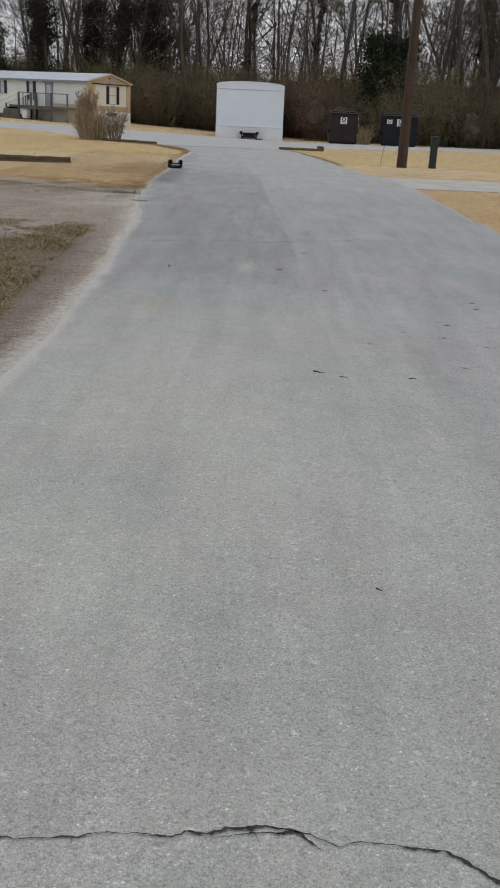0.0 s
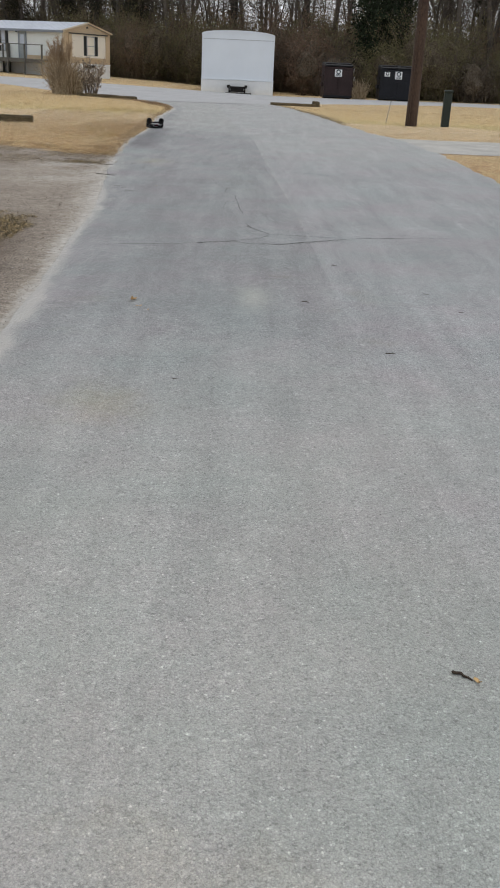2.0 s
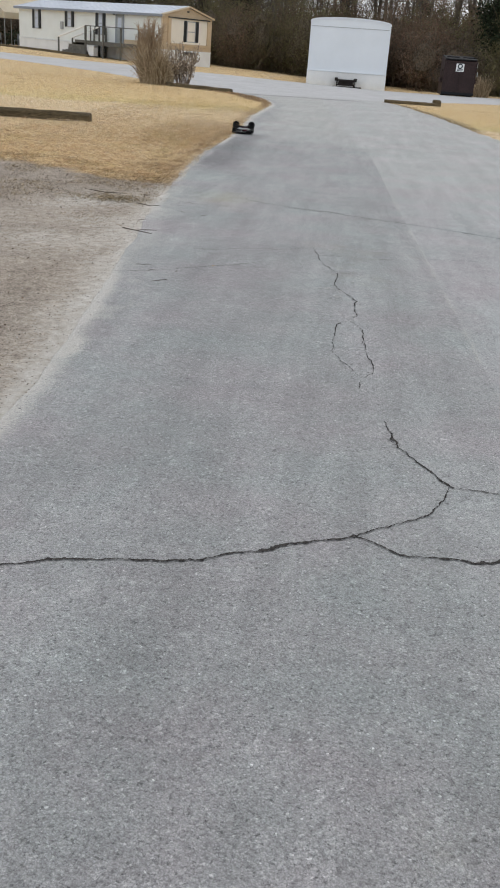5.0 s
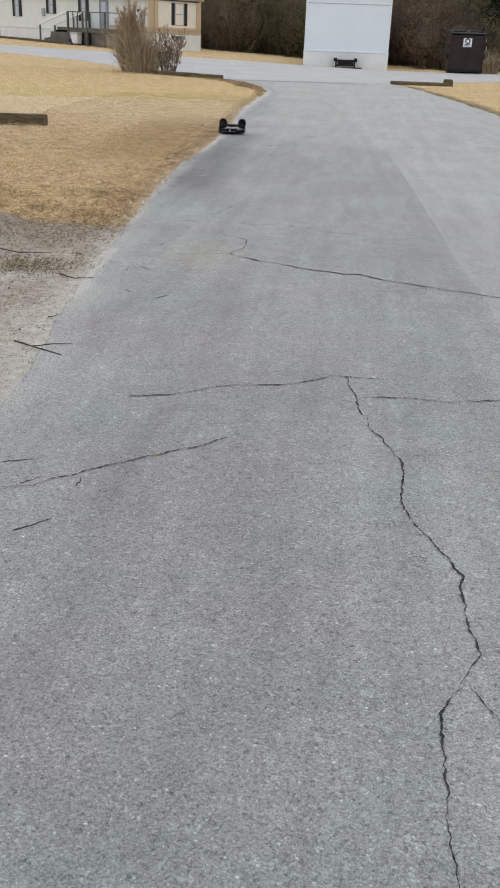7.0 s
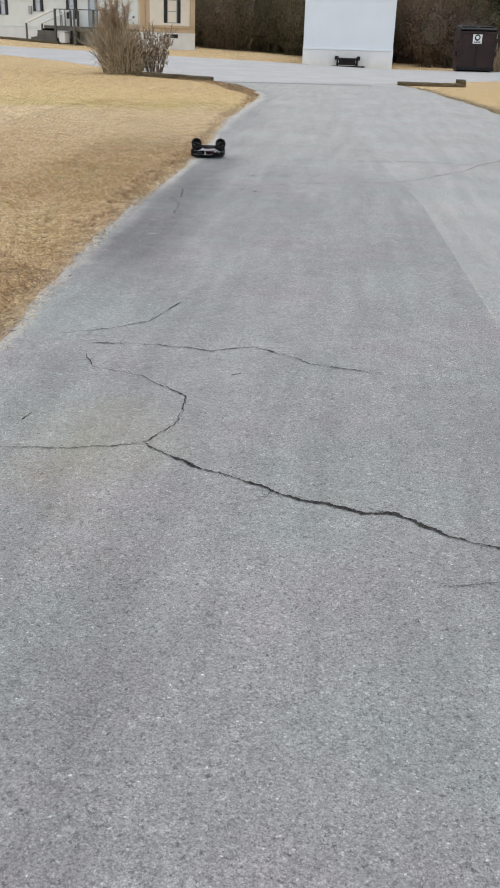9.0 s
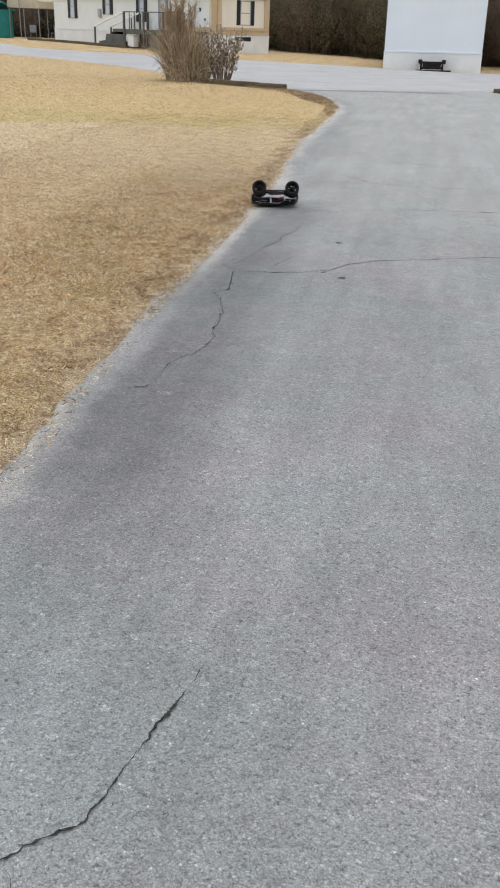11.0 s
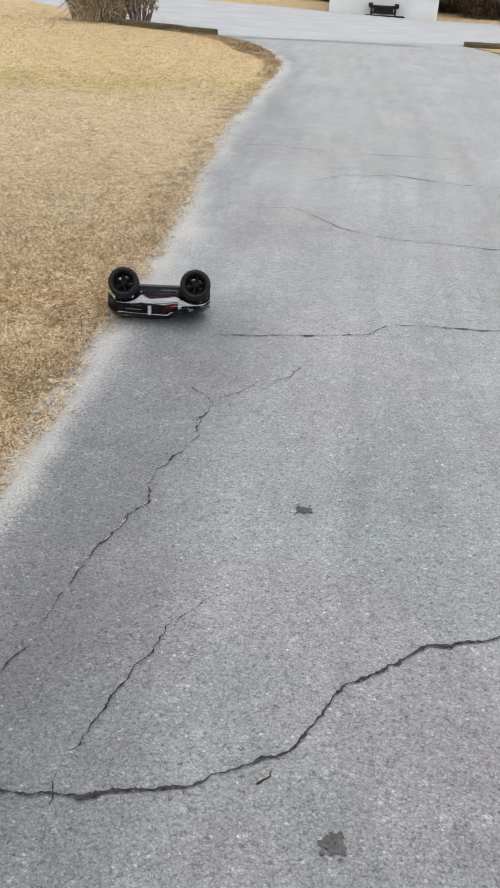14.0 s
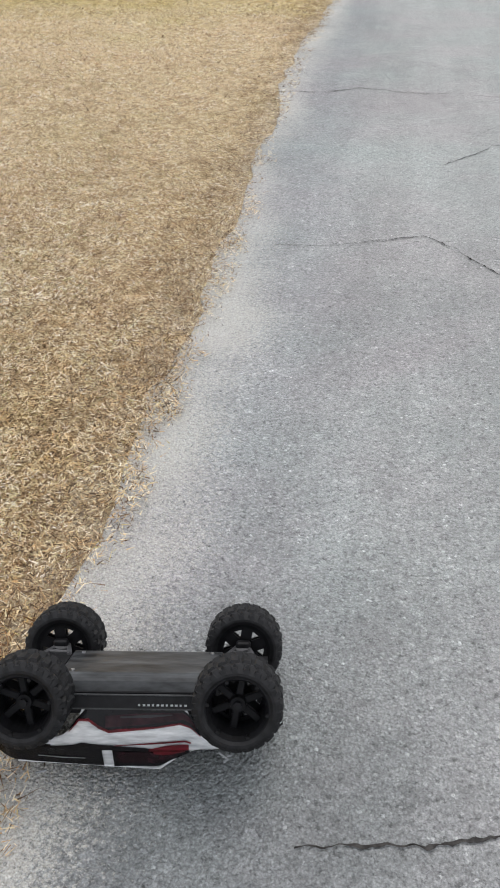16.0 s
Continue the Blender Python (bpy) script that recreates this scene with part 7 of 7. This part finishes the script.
    v, f = leaf_soup(np.stack((x, y, land(x, y) + 0.012), -1), 0.013, rng)
    v[:, 2] = np.maximum(v[:, 2], land(v[:, 0], v[:, 1]) + 0.003)
    tagged(new("bark_debris", soup("bark_debris", v, f, M_LEAF)), "small bits of bark and leaf on the dirt", "debris", kind="stuff")
    # crumbs of earth and gravel on the pull-off
    n = 70000
    y = np.concatenate((rng.uniform(3.5, 17.3, 45000), rng.normal(15.0, 1.3, 25000)))
    x = left_edge(y) + 0.10 - 3.2 * rng.random(n) ** 1.4
    r = 0.0014 + 0.0045 * rng.random(n) ** 3
    o = np.array(((1, 0, 0), (0, 1, 0), (-1, 0, 0), (0, -1, 0), (0, 0, 0.9)))
    v = (np.stack((x, y, land(x, y) - 0.001), -1)[:, None] + o[None] * r[:, None, None] * rng.uniform(0.6, 1.4, (n, 5, 1))).reshape(-1, 3)
    k = (np.arange(n) * 5)[:, None]
    f = np.concatenate([k + np.array([q]) for q in ((0, 1, 4), (1, 2, 4), (2, 3, 4), (3, 0, 4))], 0)
    tagged(new("dirt_crumbs", soup("dirt_crumbs", v, f, M_CLOD)), "crumbs of brown earth and gravel on the pull-off", "gravel", kind="stuff")
    for k, (x, y, s) in enumerate(LEAVES):
        t = thing("dry_leaf", pose(x, y, 0.012, 0, 0, 70 * k), "pale curled dry leaf at the lawn's edge", "leaf", "dry leaves at the lawn's edge")
        v, f = leaf_soup(np.zeros((4, 3)), s, np.random.default_rng(60 + k))
        v[:, 2] = np.abs(v[:, 2]) * 0.5
        part_mesh("leaf_blade", soup("leaf_blade", v, f, M_DRYLEAF), M_DRYLEAF, t)
    # loose grit on the asphalt and dirt
    n = 9000
    y = rng.uniform(-1.2, 26, n)
    x = np.where(rng.random(n) < 0.5, left_edge(y) + rng.normal(0, 0.25, n), left_edge(y) + 3.6 * rng.random(n))
    r = 0.0011 + 0.0022 * rng.random(n) ** 3
    dirty = rng.random(n) < 0.4
    y = np.where(dirty, rng.uniform(2.5, 17, n), y)
    x = np.where(dirty, left_edge(y) + 0.05 - 2.4 * rng.random(n) ** 1.5, x)
    r = np.where(dirty, 0.0015 + 0.0035 * rng.random(n) ** 3, r)
    o = np.array(((1, 0, 0), (0, 1, 0), (-1, 0, 0), (0, -1, 0), (0, 0, 0.8)))
    v = (np.stack((x, y, land(x, y) + 0.0145), -1)[:, None] + o[None] * r[:, None, None] * rng.uniform(0.6, 1.4, (n, 5, 1))).reshape(-1, 3)
    k = (np.arange(n) * 5)[:, None]
    f = np.concatenate([k + np.array([q]) for q in ((0, 1, 4), (1, 2, 4), (2, 3, 4), (3, 0, 4))], 0)
    tagged(new("loose_grit", soup("loose_grit", v, f, M_PEBBLE)), "loose pale and dark grit on the asphalt", "grit", kind="stuff")


def carport():
    t = thing("carport", HOUSE @ pose(18.95, 0, 0), "cream canvas carport canopy on thin metal legs", "carport")
    w, d, e, top = 4.4, 5.6, 2.70, 4.35
    o = [(0.0, e), (w, e), (w, e + 0.42), (w - 0.25, e + 0.58), (w / 2, top), (0.25, e + 0.58), (0.0, e + 0.42)]
    bm = bmesh.new()
    a = [bm.verts.new((x, 0, z)) for x, z in o]
    b = [bm.verts.new((x, d, z)) for x, z in o]
    bm.faces.new(a), bm.faces.new(b[::-1])
    for i in range(1, len(o)):
        k = (i + 1) % len(o)
        bm.faces.new((a[k], a[i], b[i], b[k]))
    bmesh.ops.solidify(bm, geom=bm.faces[:], thickness=0.02)
    bmesh.ops.recalc_face_normals(bm, faces=bm.faces)
    part("canopy", bm, M_CANVAS, t)
    for x in (0.1, w / 2, w - 0.1):
        for y in (0.1, d - 0.1):
            part("leg", rod((x, y, 0.6), (x, y, e + 0.1), 0.035), M_STEEL, t)
    for y in (0.1, d - 0.1):
        part("rail", rod((0.1, y, e + 0.05), (w - 0.1, y, e + 0.05), 0.03), M_STEEL, t)


def yard_clutter():
    x, y = -30.6, 84.5
    z = float(land(x, y))
    # shed form stands in for a teal vehicle by the carport
    t = thing("teal_stand_in", pose(x - 1.8, y + 1.0, z, 0, 0, -36), "teal shed-shaped stand-in for a vehicle under the trees", "shed")
    part("wall", box(-1.0, 1.0, -0.9, 0.9, 0, 1.9, 0.03), M_TEAL, t)
    part("roof", sweep([(-1.1, 1.85), (0, 2.4), (1.1, 1.85), (1.1, 1.92), (0, 2.48), (-1.1, 1.92)], -1.15, 1.15), M_TEAL, t)
    part("door", box(-0.45, 0.45, -0.94, -0.901, 0.05, 1.75, 0.01), M_DOOR, t)
    for k, (dx, dy) in enumerate(((0.9, -0.6), (2.6, 0.4))):
        p = thing("pole", pose(x + dx, y + dy, float(land(x + dx, y + dy))), "thin pale metal pole in the yard", "pole", "yard poles")
        part("shaft", rod((0, 0, -0.1), (0, 0, 3.2), 0.035), M_STEEL, p)
    for k, (dx, dy) in enumerate(((1.9, -0.7), (3.4, -0.3))):
        c = thing("garden_chair", pose(x + dx, y + dy, float(land(x + dx, y + dy)), 0, 0, 200 + 40 * k), "dull grey plastic garden chair under the carport", "chair", "garden chairs")
        part("seat", box(-0.24, 0.24, -0.24, 0.24, 0.40, 0.43, 0.01), M_EAVE, c)
        part("backrest", box(-0.24, 0.24, 0.21, 0.25, 0.45, 0.9, 0.01), M_EAVE, c)
        for lx in (-0.21, 0.21):
            for ly in (-0.21, 0.21):
                part("leg", rod((lx, ly, 0), (lx * 0.9, ly * 0.9, 0.4), 0.02), M_EAVE, c)


# ---- build ----
ground()
ROAD, LANE = roads()
white_home()
cream_home()
deck()
d1 = dumpster(pose(5.85, 64.0, land(6.5, 64) + 0.0, 0, 0, 3), M_DUMP1, 1.85, "maroon-brown steel dumpster with a white notice")
sign_on(d1[0], 0.66, 1.36, 0.46, 0.43)
for y, z in ((0.25, 1.15), (0.55, 1.62), (0.95, 1.22)):
    part("reflector", box(1.981, 1.996, y, y + 0.14, z, z + 0.26), M_LABEL, d1[0], "small white reflector plate")
d2 = dumpster(pose(9.6, 65.0, land(10, 65) + 0.0, 0, 0, 0), M_DUMP2, 2.4, "dark navy steel dumpster with white notices")
sign_on(d2[0], 0.95, 1.36, 0.46, 0.47)
sign_on(d2[0], 0.25, 1.50, 0.36, 0.28)
pole()
edging()
truck()
bed_plants()
carport()
yard_clutter()
woods()
lawn()
litter(ROAD)
for i, (w, pts) in enumerate(CRACKS):
    crack(pts, w, 500 + i, ROAD)
for i, (w, pts) in enumerate(CRACKS):
    if pts[0] in ((-0.67, 22.65), (-0.527, 23.647)):
        crack(pts, 0.0046, 500 + i, ROAD, M_SANDY, 0.0045)
    if pts[0] == (-0.64, 20.2):
        crack(pts, 0.0042, 500 + i, ROAD, M_SANDY, 0.0045)
spur = np.random.default_rng(41)
for i, (w, pts) in enumerate(CRACKS[:-1]):
    for k in range(len(pts) - 1):
        if spur.random() < 0.2:
            (xa, ya), (xb, yb) = pts[k], pts[k + 1]
            q, a, ln = spur.random(), spur.uniform(0, 2 * math.pi), spur.uniform(0.03, 0.09)
            x, y = xa + (xb - xa) * q, ya + (yb - ya) * q
            crack(((x, y), (x + ln * math.cos(a), y + ln * math.sin(a) * 1.3)), w * 0.42, 900 + 40 * i + k, ROAD)
